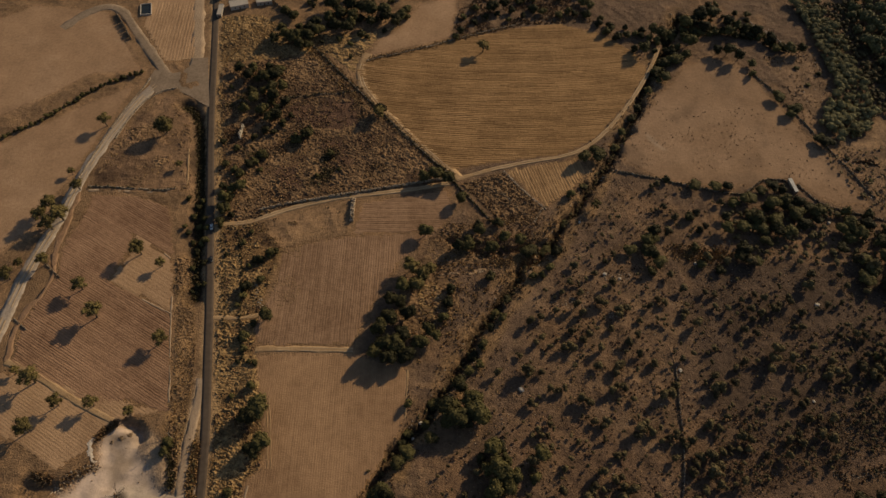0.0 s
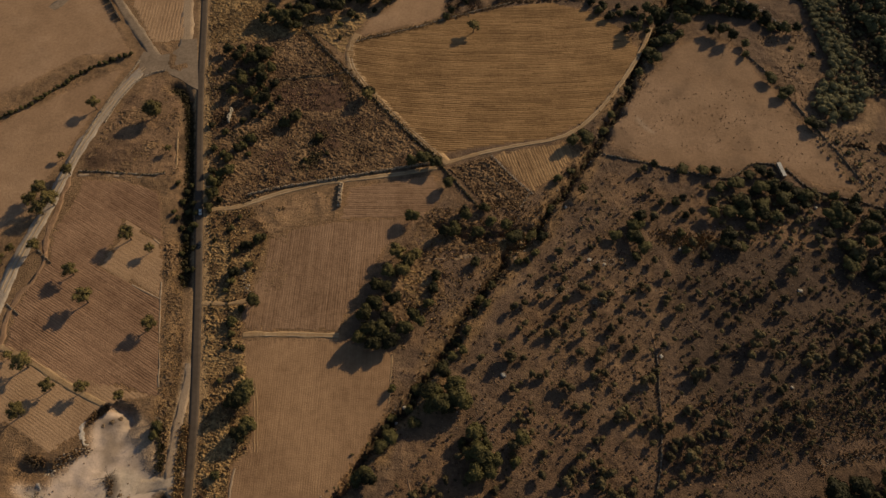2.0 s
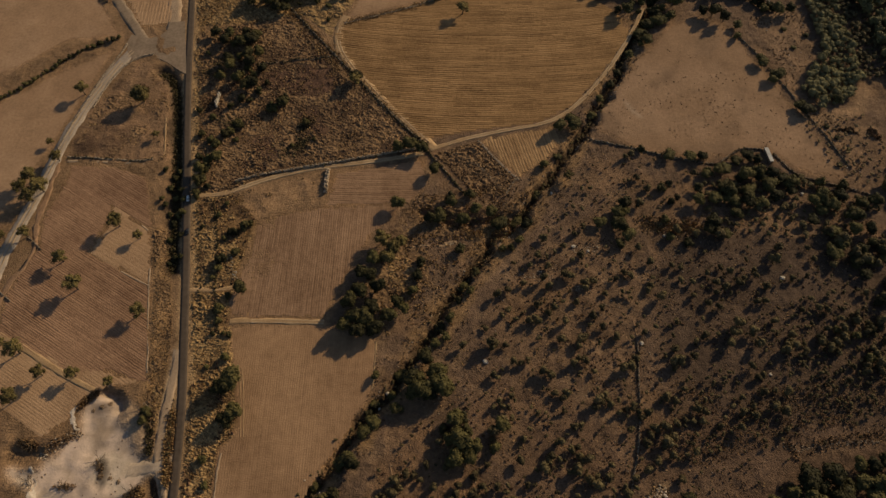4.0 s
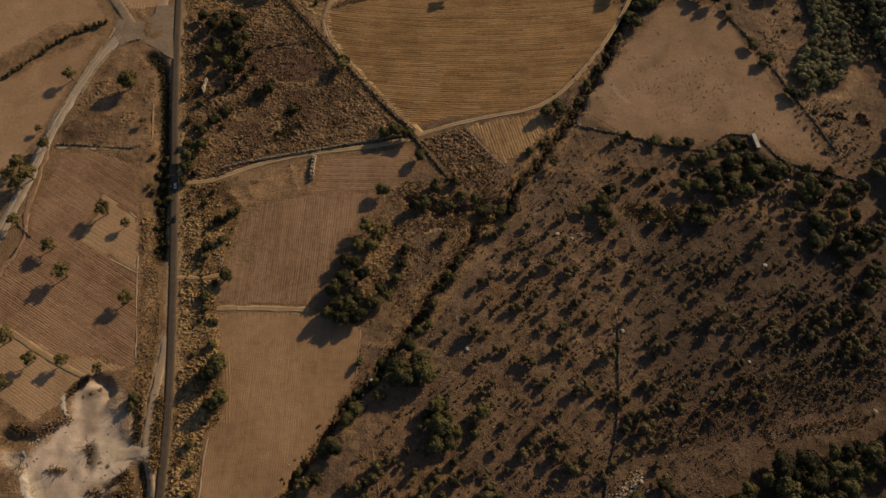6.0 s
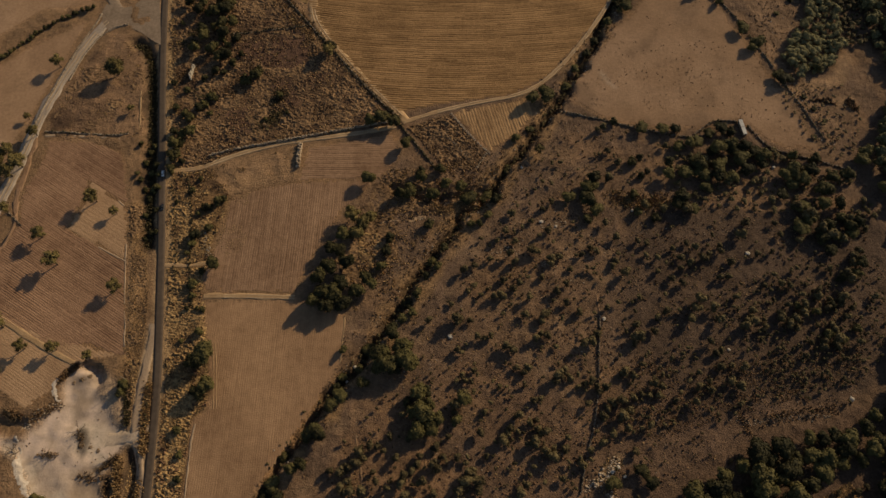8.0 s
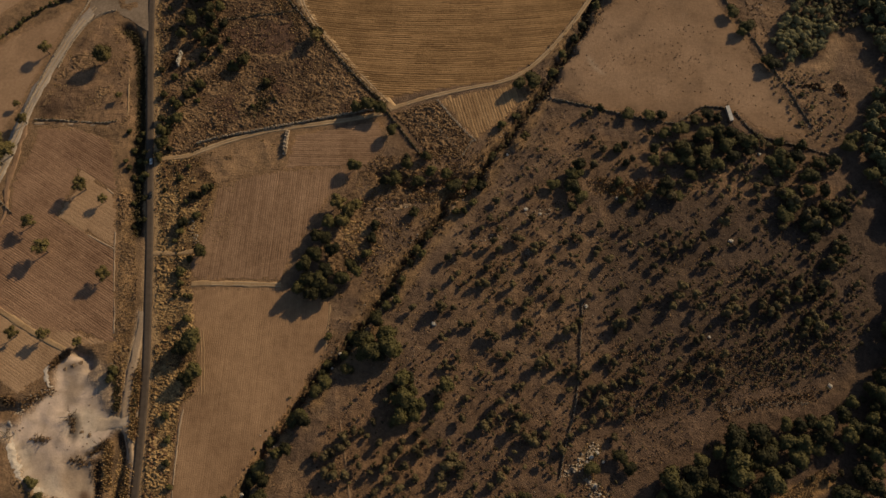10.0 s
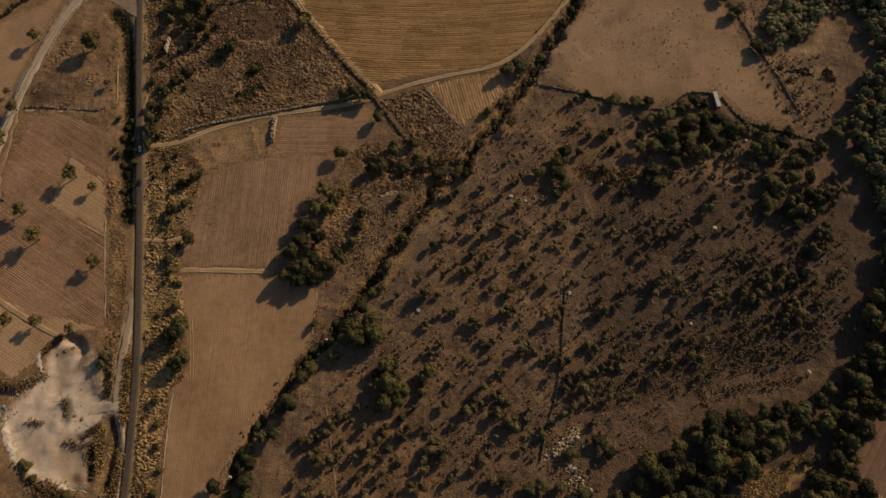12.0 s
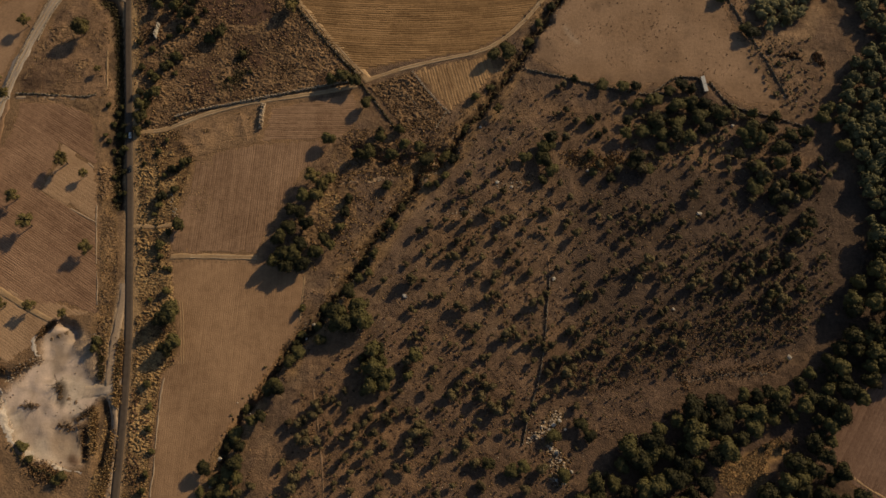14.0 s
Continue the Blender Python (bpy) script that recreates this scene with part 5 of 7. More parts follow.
scrub([(23.6, 147.9, 2.2), (32.3, 162.6, 2.2), (45.0, 174.2, 2), (56.3, 164.2, 2.2), (65.6, 154.3, 2.2), (50.5, 115.8, 3), (56.8, 119.6, 2.4), (10.3, 90.1, 2.2), (20.8, 84.5, 2.4), (3.6, 66.0, 2.6), (-3.4, 70.1, 2.4), (-14.1, 75.6, 2), (-4.1, 51.6, 2.4), (2.7, 49.1, 2.4), (35.2, 73.0, 2.6), (44.1, 79.9, 2.4), (53.2, 86.9, 2.2), (65.0, 100.6, 2.2), (63.9, 75.1, 2.6), (58.4, 65.5, 2.4), (71.5, 60.4, 2.4), (49.7, 55.7, 2.4), (33.3, 60.5, 2.2), (24.8, 50.8, 2.4), (16.1, 44.1, 2.2), (72.9, 43.4, 2.4), (2.9, 83.2, 2), (17.5, 68.9, 2), (42.1, 67.6, 2)])
scrub([(70.5, 216.6, 2), (78.0, 208.0, 2.2), (80.8, 216.8, 2.4), (90.5, 211.3, 2.6), (102.8, 207.7, 2.6), (126.8, 215.9, 2), (118.2, 210.8, 1.8), (141.8, 207.9, 2), (147.5, 200.7, 2.6), (97.7, 194.5, 2.2), (66.5, 203.9, 2), (51.2, 196.1, 2.6), (46.4, 172.8, 2.8), (61.6, 181.4, 1.8), (65.5, 184.5, 1.8), (75.3, 180.1, 2.2), (90.8, 181.2, 2.2), (87.9, 170.7, 2.8), (98.4, 170.4, 2.6), (106.4, 186.1, 2.2), (112.1, 190.9, 2), (112.0, 179.5, 2), (119.8, 174.0, 2.2), (154.8, 185.5, 2), (151.3, 160.9, 2.8), (163.0, 165.6, 2.2), (126.7, 156.3, 2.8), (106.2, 152.0, 2.2), (97.5, 159.2, 2), (77.6, 150.0, 2.8), (60.7, 155.0, 2.2), (49.9, 146.3, 2)])
scrub([(176.3, 218.4, 2.2), (181.0, 213.1, 2.2), (190.1, 220.5, 2.2), (205.0, 222.3, 2), (194.8, 213.2, 2.6), (211.3, 212.1, 2.4), (208.6, 202.1, 2), (212.5, 189.8, 2), (181.3, 196.5, 2.6), (200.5, 174.8, 3), (184.2, 173.7, 3), (194.5, 160.9, 2.2), (220.0, 175.4, 3), (214.8, 172.3, 3), (226.2, 171.5, 2.4), (236.6, 177.3, 2.6), (244.7, 177.7, 3), (249.2, 181.6, 2.6), (240.0, 200.5, 2.2), (244.7, 199.0, 2.4), (250.5, 194.0, 2.4), (260.2, 192.9, 2.6), (264.0, 186.1, 2.6), (273.3, 193.6, 3), (265.5, 175.8, 2.6), (258.9, 165.2, 2.4), (267.1, 167.3, 3), (279.5, 173.3, 2.6), (280.3, 204.9, 3), (284.6, 219.9, 3), (227.3, 218.1, 2), (229.7, 198.1, 2), (235.7, 205.8, 2)])
scrub([(53.2, 131.8, 2.2), (58.0, 128.9, 2.2), (60.0, 134.8, 2), (83.6, 138.6, 2.6), (91.5, 140.8, 2), (108.2, 135.3, 3), (105.7, 132.1, 2.4), (118.3, 129.8, 2), (126.1, 133.4, 2.4), (129.2, 130.5, 2), (85.6, 111.9, 2.8), (81.2, 104.1, 2.4), (76.8, 97.9, 2.2), (94.0, 97.5, 3), (101.0, 93.5, 2.6), (104.0, 92.3, 2.6), (96.4, 105.1, 2.4), (113.2, 101.8, 2), (142.8, 123.5, 3), (135.0, 118.4, 2.4), (145.3, 108.4, 2.2), (131.3, 100.0, 2.2), (125.1, 95.2, 2), (154.1, 128.4, 2), (160.6, 134.2, 2.4), (157.6, 111.3, 2.4), (67.1, 112.3, 2), (70.1, 117.2, 1.8), (58.0, 77.7, 2.8), (62.3, 80.9, 2.4), (73.8, 96.2, 1.8), (84.6, 85.8, 1.8), (109.9, 79.8, 2)])
scrub([(108.5, 274.9, 1.6), (103.0, 273.7, 1.4), (112.0, 265.8, 1.8), (103.0, 258.9, 1.8), (97.6, 259.4, 1.6), (92.3, 254.2, 1.4), (102.9, 245.7, 2.2), (97.6, 240.3, 2), (81.8, 241.3, 1.6), (78.4, 236.1, 2.2), (90.7, 231.9, 2), (85.5, 227.7, 1.8), (75.2, 223.0, 2.2), (80.4, 223.5, 1.6), (101.1, 225.9, 2.2), (96.0, 221.8, 1.8), (121.1, 223.5, 1.8), (59.9, 217.5, 1.6), (104.6, 218.6, 1.6), (57.7, 227.8, 1.6), (136.5, 303.9, 2.4), (132.7, 301.6, 2), (139.6, 285.8, 2), (134.1, 283.0, 1.6), (143.2, 282.8, 1.6), (159.3, 281.4, 2.6), (153.8, 278.2, 2), (164.2, 272.0, 2.4), (176.3, 291.3, 2.2)])
scrub([(135.9, 232.9, 2.2), (142.4, 223.7, 2.2), (156.1, 222.7, 2.2), (161.2, 221.2, 2), (130.1, 213.4, 2), (143.8, 212.6, 1.6), (160.7, 213.6, 2), (167.4, 212.2, 2.2), (172.3, 208.9, 1.8), (140.0, 204.8, 2), (148.2, 200.9, 2.2), (166.8, 202.9, 2), (185.3, 222.9, 2), (188.4, 219.3, 2), (185.8, 209.7, 2.2), (180.5, 205.7, 2), (198.2, 216.1, 2.2), (207.3, 222.4, 2.2), (205.3, 218.5, 2), (201.3, 229.7, 1.8), (203.5, 201.7, 2.2), (174.9, 199.1, 2), (183.2, 197.8, 2), (128.2, 202.2, 1.6), (124.8, 202.0, 1.6)])
scrub([(222.7, 238.6, 3), (218.3, 230.6, 3), (240.4, 240.1, 2), (242.8, 232.5, 2), (254.3, 229.4, 2), (229.7, 251.3, 1.8), (236.1, 220.6, 2), (249.9, 210.4, 1.8), (286.1, 246.8, 3), (280.0, 231.0, 2.6), (284.0, 216.1, 3), (288.9, 224.0, 2.6), (279.2, 208.4, 3), (270.1, 211.7, 2), (295.3, 239.8, 2.6), (220.3, 215.9, 1.6), (255.6, 252.5, 3.6), (261.6, 246.8, 4), (267.0, 237.4, 4), (273.4, 234.1, 3.6), (160.8, 247.0, 3), (173.0, 245.1, 3), (186.8, 245.7, 4)])
scrub([(57.2, 199.1, 2.2), (52.3, 195.2, 2), (70.6, 203.8, 1.8), (80.8, 203.3, 2.4), (94.2, 210.8, 2.6), (107.9, 208.1, 2.4), (102.8, 204.1, 2), (121.5, 211.0, 2), (114.6, 201.2, 2), (57.7, 186.4, 2.2), (54.6, 182.7, 2), (74.3, 191.2, 2), (72.9, 182.0, 2.4), (69.6, 180.1, 2), (84.4, 190.0, 2.2), (81.1, 186.3, 2), (89.4, 194.1, 1.6), (97.7, 192.7, 2.2), (112.7, 190.1, 2.4), (107.7, 186.3, 2), (104.4, 180.8, 1.6), (46.7, 173.1, 3), (61.4, 179.7, 1.6), (48.9, 164.5, 3.4), (79.7, 175.6, 1.8), (89.6, 172.6, 2.4), (86.3, 168.9, 2.4), (74.9, 170.1, 1.6), (101.0, 171.6, 2.6), (97.8, 166.3, 2), (112.6, 177.7, 2), (119.1, 172.9, 2), (109.3, 168.9, 1.6)])
scrub([(155.7, 185.9, 2.2), (150.7, 182.1, 1.8), (142.4, 181.6, 1.6), (135.6, 177.5, 2.2), (129.0, 173.7, 1.6), (152.1, 177.0, 1.4), (170.0, 178.0, 2.4), (164.9, 174.3, 2.2), (182.9, 196.6, 2.6), (170.9, 188.8, 1.6), (190.2, 186.3, 3), (184.1, 173.6, 3.4), (188.1, 180.9, 3), (178.4, 178.8, 1.6), (198.0, 181.5, 3), (198.9, 174.7, 3), (153.1, 168.3, 2.2), (146.5, 164.5, 1.8), (164.1, 165.5, 3), (154.2, 161.4, 3), (150.9, 158.0, 2.4), (126.7, 157.9, 3), (121.9, 155.2, 3), (130.2, 161.7, 2), (200.4, 156.3, 2.2), (181.4, 156.8, 1.8), (168.3, 152.6, 1.6), (142.6, 149.3, 1.6), (158.7, 151.9, 1.8), (197.0, 154.5, 2)])
scrub([(220.9, 181.4, 2.6), (216.8, 174.2, 2.6), (227.0, 176.8, 2), (224.4, 169.7, 2.2), (241.3, 186.4, 2), (237.1, 180.8, 2.6), (251.1, 187.0, 2.4), (247.0, 181.5, 2.4), (241.0, 174.1, 2.6), (245.8, 172.8, 2.2), (260.9, 196.6, 2), (257.5, 175.4, 2), (266.5, 172.4, 2.6), (270.2, 165.9, 2.6), (266.4, 162.4, 2.4), (252.6, 164.9, 2), (258.4, 161.9, 2.2), (280.2, 176.8, 2.4), (279.9, 166.6, 2.4), (232.8, 160.2, 1.8), (227.5, 156.6, 1.8), (209.8, 182.6, 1.6), (279.0, 187.2, 2), (272.9, 190.2, 2.4), (274.6, 181.6, 2.4), (266.7, 191.7, 2), (293.6, 195.2, 2), (248.1, 156.3, 2), (270.2, 156.1, 2)])
scrub([(48.3, 146.2, 1.8), (53.1, 144.9, 1.6), (65.7, 152.2, 2.4), (68.8, 155.9, 2), (77.0, 151.4, 2.2), (81.8, 148.2, 3), (94.6, 155.9, 2.4), (91.5, 139.1, 2.6), (88.4, 135.8, 2), (80.4, 140.2, 1.6), (50.8, 128.5, 1.8), (61.7, 132.4, 1.8), (58.7, 129.0, 1.8), (71.2, 129.9, 1.6), (79.1, 127.2, 1.8), (88.5, 129.5, 1.4), (94.8, 120.3, 2.4), (55.9, 120.8, 2.6), (60.5, 122.8, 2), (59.8, 138.8, 1.4), (107.5, 153.5, 2), (110.5, 138.1, 2.6), (107.3, 133.8, 2), (118.4, 136.2, 1.8), (101.0, 158.0, 2.4), (97.9, 151.2, 1.6), (127.7, 133.6, 2), (122.9, 128.6, 1.8), (133.8, 130.7, 2.6), (130.7, 127.5, 2), (134.4, 142.2, 1.6)])
scrub([(149.9, 138.3, 2.2), (148.1, 133.4, 1.8), (155.0, 145.1, 2), (158.7, 128.7, 2), (165.3, 132.9, 2), (163.4, 128.1, 1.6), (149.2, 125.5, 2.4), (144.4, 122.1, 2.4), (177.9, 153.2, 1.8), (172.5, 125.6, 2), (124.3, 120.8, 2), (171.3, 149.5, 1.6), (199.2, 146.3, 2.6), (192.2, 137.9, 2.2), (193.3, 133.2, 2), (186.9, 129.7, 1.6), (185.6, 134.3, 2.2), (181.3, 137.3, 1.6), (176.1, 130.6, 1.6), (183.3, 125.4, 2), (165.9, 119.0, 1.4), (157.7, 112.3, 2), (153.0, 109.0, 1.8), (143.8, 109.8, 2.2), (139.1, 106.5, 2), (209.0, 135.8, 2.6), (204.7, 138.7, 2.6), (208.1, 126.4, 2), (186.4, 142.3, 2), (212.0, 147.2, 2.4)])
scrub([(22.6, 107.8, 2), (16.1, 95.3, 2.4), (5.9, 90.2, 2.4), (3.3, 87.1, 2.6), (13.7, 87.8, 2), (26.8, 94.5, 2.2), (-0.8, 82.4, 2.4), (-4.7, 77.8, 2.6), (-9.0, 76.1, 2.2), (33.5, 86.2, 2), (32.3, 81.8, 2), (45.5, 86.9, 2.6), (41.3, 82.3, 2.4), (25.4, 75.6, 2.4), (29.6, 78.7, 2), (8.8, 77.3, 2), (10.9, 71.8, 2), (-2.5, 72.3, 3), (43.6, 92.7, 2.4), (50.2, 111.2, 2), (47.9, 97.5, 2), (-7.9, 90.8, 1.4), (18.2, 72.3, 1.6), (91.8, 107.9, 2.2), (85.8, 103.0, 1.6), (79.7, 101.1, 2), (102.5, 105.5, 2.6), (98.0, 102.3, 2), (90.4, 95.9, 1.8), (105.5, 95.4, 2), (102.5, 92.2, 2.6)])
scrub([(76.8, 96.5, 1.6), (72.5, 88.8, 1.6), (59.0, 87.9, 1.6), (95.0, 84.5, 1.8), (92.1, 81.5, 1.6), (111.6, 97.3, 2), (113.0, 88.6, 1.8), (119.0, 90.4, 1.8), (128.5, 105.9, 1.6), (126.7, 96.8, 2), (125.0, 90.8, 1.8), (59.4, 79.2, 2.6), (62.4, 78.0, 2.4), (67.0, 75.5, 3), (90.6, 75.6, 2.6), (110.0, 81.3, 1.4), (101.0, 77.8, 1.4)])
plants(OAKS, [(-138.5, 361.3, 4.2), (-144.3, 355.2, 3.4), (-121.0, 345.3, 4.4), (-96.1, 330.6, 4.4), (-102.3, 326.6, 3.2), (-49.6, 357.2, 4.4), (-135.0, 294.0, 3.4), (-140.0, 272.4, 4), (-137.6, 280.5, 3.4), (-137.4, 266.2, 3.4), (-123.5, 311.0, 3.2), (-127.4, 305.4, 3), (-133.9, 115.4, 2.8), (-135.0, 111.6, 2.4), (-129.5, 354.8, 3.4)], 4.6)
(X, Y), = [(-191.6, 327.2)]
plant(DRY_OAKS, X, Y, 1.75, 0.95)
for x, y, r in [(-135.0, 424.5, 4.6), (-127.5, 429.5, 5.0), (-117.5, 429.0, 5.0), (-111.2, 437.5, 5.2), (-104.5, 436.5, 4.6), (-100.0, 450.0, 5.0), (-92.2, 442.5, 5.0), (-83.3, 441.5, 5.0), (-80.5, 455.5, 5.4), (-75.0, 466.5, 5.0), (-66.0, 463.5, 5.4), (-57.0, 464.5, 5.2), (-47.0, 455.0, 4.6), (-43.0, 459.0, 4.4), (-39.0, 466.0, 4.2)] + [(-155.5, 391.5, 3.6), (-145.0, 389.5, 4.4), (-135.0, 381.5, 4.4), (-127.5, 385.0, 4.8), (-140.2, 366.0, 4.4), (-125.7, 364.5, 4.6), (-118.3, 345.5, 4.6), (-131.0, 350.0, 4.0)]:
    if all((x - a) ** 2 + (y - b) ** 2 > 9 for a, b in PLACED):
        plants(OAKS, [(x, y, max(r, 4.0))], 4.6)
plants(OAKS, [(236.0, 466.0, 4.6), (246.0, 459.0, 4.6), (220.5, 470.5, 4.6), (186.0, 472.0, 5.0), (172.5, 466.5, 5.0)], 4.6)
THICKET_OAKS = [(186.8, 293.1), (193.2, 295.6), (201.4, 297.1), (210.2, 292.5), (219.3, 295.1), (228.3, 294.6), (235.3, 292.0), (240.5, 289.2), (193.4, 249.8), (184.7, 255.1), (273.7, 265.7), (259.4, 273.8), (251.6, 275.3), (274.3, 241.6), (262.6, 244.6), (259.8, 254.1), (177.8, 270.6), (188.6, 275.3), (200.7, 264.1), (209.8, 270.6)]
VERGE_SHRUBS = [(-101.0, 236.0), (-112.0, 229.0), (-106.0, 215.0), (-114.0, 203.0), (-105.0, 186.0), (-107.0, 170.0), (-99.5, 162.0)]
for x, y in VERGE_SHRUBS:
    if all((x - a) ** 2 + (y - b) ** 2 > 9 for a, b in PLACED):
        plant(SHRUBS, x, y, RNG.uniform(0.8, 1.1), 0.9)
BANK_OAKS = [(2.2, 147.2), (11.2, 142.7), (19.2, 146.7), (26.1, 137.0), (7.2, 133.9), (13.1, 154.9), (17.2, 134.6), (31.9, 121.5), (37.5, 114.5), (36.7, 106.4), (28.9, 110.7), (40.4, 101.8), (32.4, 101.3), (52.0, 117.2), (44.6, 109.4)]
EAST_OAKS = [(117.2, 251.7), (126.0, 258.2), (131.2, 264.6), (127.9, 248.5), (263.4, 272.8), (281.2, 276.0), (256.7, 278.4), (272.5, 255.7), (282.9, 256.3), (273.0, 242.2), (286.6, 241.2), (292.8, 244.6), (279.2, 235.0), (284.8, 222.3), (289.4, 217.1), (270.6, 214.0), (312.3, 288.0), (306.1, 295.8), (302.0, 290.2), (313.8, 270.1), (237.8, 287.4), (223.6, 290.6), (205.7, 291.6), (198.1, 278.8), (208.6, 273.4), (267.4, 279.1), (290.2, 278.5)]
for x, y in THICKET_OAKS + BANK_OAKS + EAST_OAKS:
    if all((x - a) ** 2 + (y - b) ** 2 > 8 for a, b in PLACED):
        plant(OAKS, x, y, RNG.uniform(1.0, 1.4), RNG.uniform(0.8, 1.0))
SCRUB_SOUTH = [(-20.0, 35.6), (145.6, 48.4), (134.2, 18.7), (-24.8, 6.1)]
for x, y in scatter_poly(SCRUB_SOUTH, 30, 6.5, 5):
    plant(BUSHES, x, y, RNG.uniform(0.9, 1.6), RNG.uniform(0.85, 1.1))
DEEP_WOOD = []
for x, y in scatter_poly(WOOD, 125, 6.4, 6):
    if any(inside(np.array([x - d]), np.array([y - d]), CLEARING)[0] for d in (0, 4, 8)):
        continue
    if x > 262:
        DEEP_WOOD.append((x, y))
    else:
        plant(OAKS, x, y, RNG.uniform(1.0, 1.75), RNG.uniform(0.8, 1.0))
for x, y in scatter_poly(WOOD_EAST, 34, 6.2, 8):
    if not any(inside(np.array([x - d]), np.array([y - d]), CLEARING)[0] for d in (0, 4, 8)):
        DEEP_WOOD.append((x, y))
HEDGE = [(-308.1, 305.8), (-300.0, 313.6), (-282.4, 327.4), (-263.4, 350.7), (-246.3, 371.4), (-225.5, 383.8)]
for (x, y), _ in zip(*along(HEDGE, 3.4)):
    plant(SHRUBS, x + RNG.uniform(-0.8, 0.8), y + RNG.uniform(-0.8, 0.8), RNG.uniform(0.45, 0.85))
plants(SHRUBS, [(-162.8, 272.1, 2.6), (-156.9, 258.8, 3), (-151.8, 252.2, 3), (-149.8, 258.5, 3), (-156.5, 246.0, 2.6), (-149.3, 233.8, 3), (-148.4, 221.8, 2.6), (-142.5, 225.4, 2.6), (-142.2, 210.4, 2.6), (-145.1, 205.8, 2), (-145.0, 241.6, 3), (-159.8, 250.3, 2.2), (-154.0, 272.7, 2.6), (-156.3, 267.8, 3), (-146.6, 251.0, 2.6), (-147.7, 240.1, 3), (-139.0, 210.7, 2.2), (-152.9, 239.9, 2.6), (-108.8, 162.2, 2), (-107.7, 142.6, 2), (-102.7, 162.7, 1.8), (-130.3, 231.6, 2), (-121.8, 240.3, 2.4), (-118.5, 249.2, 2), (-115.2, 224.4, 2.2), (-116.2, 197.3, 2)], 3.9)
plants(SHRUBS, [(-98.9, 92.1, 2.4), (-94.7, 79.5, 2.2), (-93.0, 66.8, 2.4), (-88.6, 54.7, 2), (-89.3, 42.3, 2.2), (-89.9, 33.2, 2.2), (-135.4, 110.2, 2.6), (-134.7, 114.3, 2.2), (-137.2, 38.1, 3), (-139.3, 35.5, 2.6), (-163.2, 51.5, 2.8), (-167.1, 53.1, 2.4), (-158.5, 45.7, 2.4)], 3.0)


def joined(name, template, places, label, category, scale=(0.7, 1.3), seed=0):
    """Many copies of one small plant mesh joined into one mesh of kind stuff."""
    rng = np.random.default_rng(seed)
    me0 = template.data
    v0 = np.empty(len(me0.vertices) * 3)
    me0.vertices.foreach_get("co", v0)
    v0 = v0.reshape(-1, 3)
    f0 = [tuple(p.vertices) for p in me0.polygons]
    vs, fs = [], []
    for k, (x, y) in enumerate(places):
        a, sc = rng.uniform(0, 6.283), rng.uniform(*scale)
        c, sn = math.cos(a) * sc, math.sin(a) * sc
        vs.append(np.c_[x + v0[:, 0] * c - v0[:, 1] * sn, y + v0[:, 0] * sn + v0[:, 1] * c, v0[:, 2] * sc * rng.uniform(0.8, 1.2) + float(height(x, y))])
        fs += [tuple(i + k * len(v0) for i in q) for q in f0]
    me = bpy.data.meshes.new(name)
    me.from_pydata(np.concatenate(vs).tolist(), [], fs)
    me.materials.append(me0.materials[0])
    return tagged(new(name, me), label, category, kind="stuff")


plants(SHRUBS, [(-145.5, 394.9, 2.4), (-141.0, 383.0, 2.8), (-134.8, 371.7, 3), (-126.8, 361.1, 2.8), (-120.5, 347.9, 2.6), (-157.5, 373.4, 2), (-152.0, 321.8, 2.2), (-141.3, 316.3, 2.6), (-131.8, 325.8, 2.6), (-121.9, 356.1, 2.6), (-119.5, 331.9, 2.6), (-110.8, 348.9, 2.2), (-145.7, 302.0, 2.6), (-139.2, 297.6, 2.6), (-122.9, 299.1, 2), (-71.5, 303.2, 1.6), (-85.5, 297.3, 1.6), (-121.4, 311.4, 2.4), (-143.3, 283.0, 2.6), (-133.2, 261.1, 2.2)], 3.0)
plants(SHRUBS, [(5.5, 466.4, 2.6), (14.5, 460.4, 2.4), (23.3, 468.0, 2.6), (14.1, 477.4, 3), (32.2, 472.3, 2.6), (43.4, 476.5, 3), (52.4, 472.0, 2.6), (59.3, 481.5, 3), (41.2, 466.4, 2.2), (-79.0, 426.9, 2.4), (-67.1, 435.7, 2.4), (-54.9, 444.1, 2.4), (-88.1, 431.4, 2.2), (-77.3, 413.3, 2), (-100.5, 427.3, 2), (264.4, 411.3, 2), (276.1, 424.4, 2.2), (260.2, 429.4, 2), (274.2, 339.3, 2), (279.2, 329.5, 2), (284.1, 319.9, 2), (276.6, 307.2, 2)], 3.0)
GROVES = (([(164.0, 461.0), (185.0, 468.0), (212.0, 470.0), (240.0, 467.0), (258.0, 450.0), (252.0, 447.0), (236.0, 460.0), (208.0, 463.0), (172.0, 455.0)], 34), ([(-136.3, 459.1), (-113.1, 482.5), (-42.0, 503.9), (-36.3, 464.6), (-64.4, 451.1), (-107.3, 443.3)], 22), ([(156.8, 459.8), (199.8, 507.6), (239.6, 496.6), (236.5, 469.6), (192.6, 461.6), (166.9, 452.7)], 20), ([(105.2, 485.9), (164.4, 449.8), (155.9, 434.7), (99.5, 466.4)], 12), ([(147.9, 421.3), (168.6, 448.8), (191.4, 454.1), (169.5, 423.1), (148.8, 394.0)], 10), ([(23.0, 498.7), (106.6, 506.5), (109.0, 474.2), (68.3, 470.5)], 14))
for k, (poly, count) in enumerate(GROVES):
    for x, y in scatter_poly(poly, count, 4.5, 200 + k):
        plant(SHRUBS, x, y, RNG.uniform(0.9, 1.6))
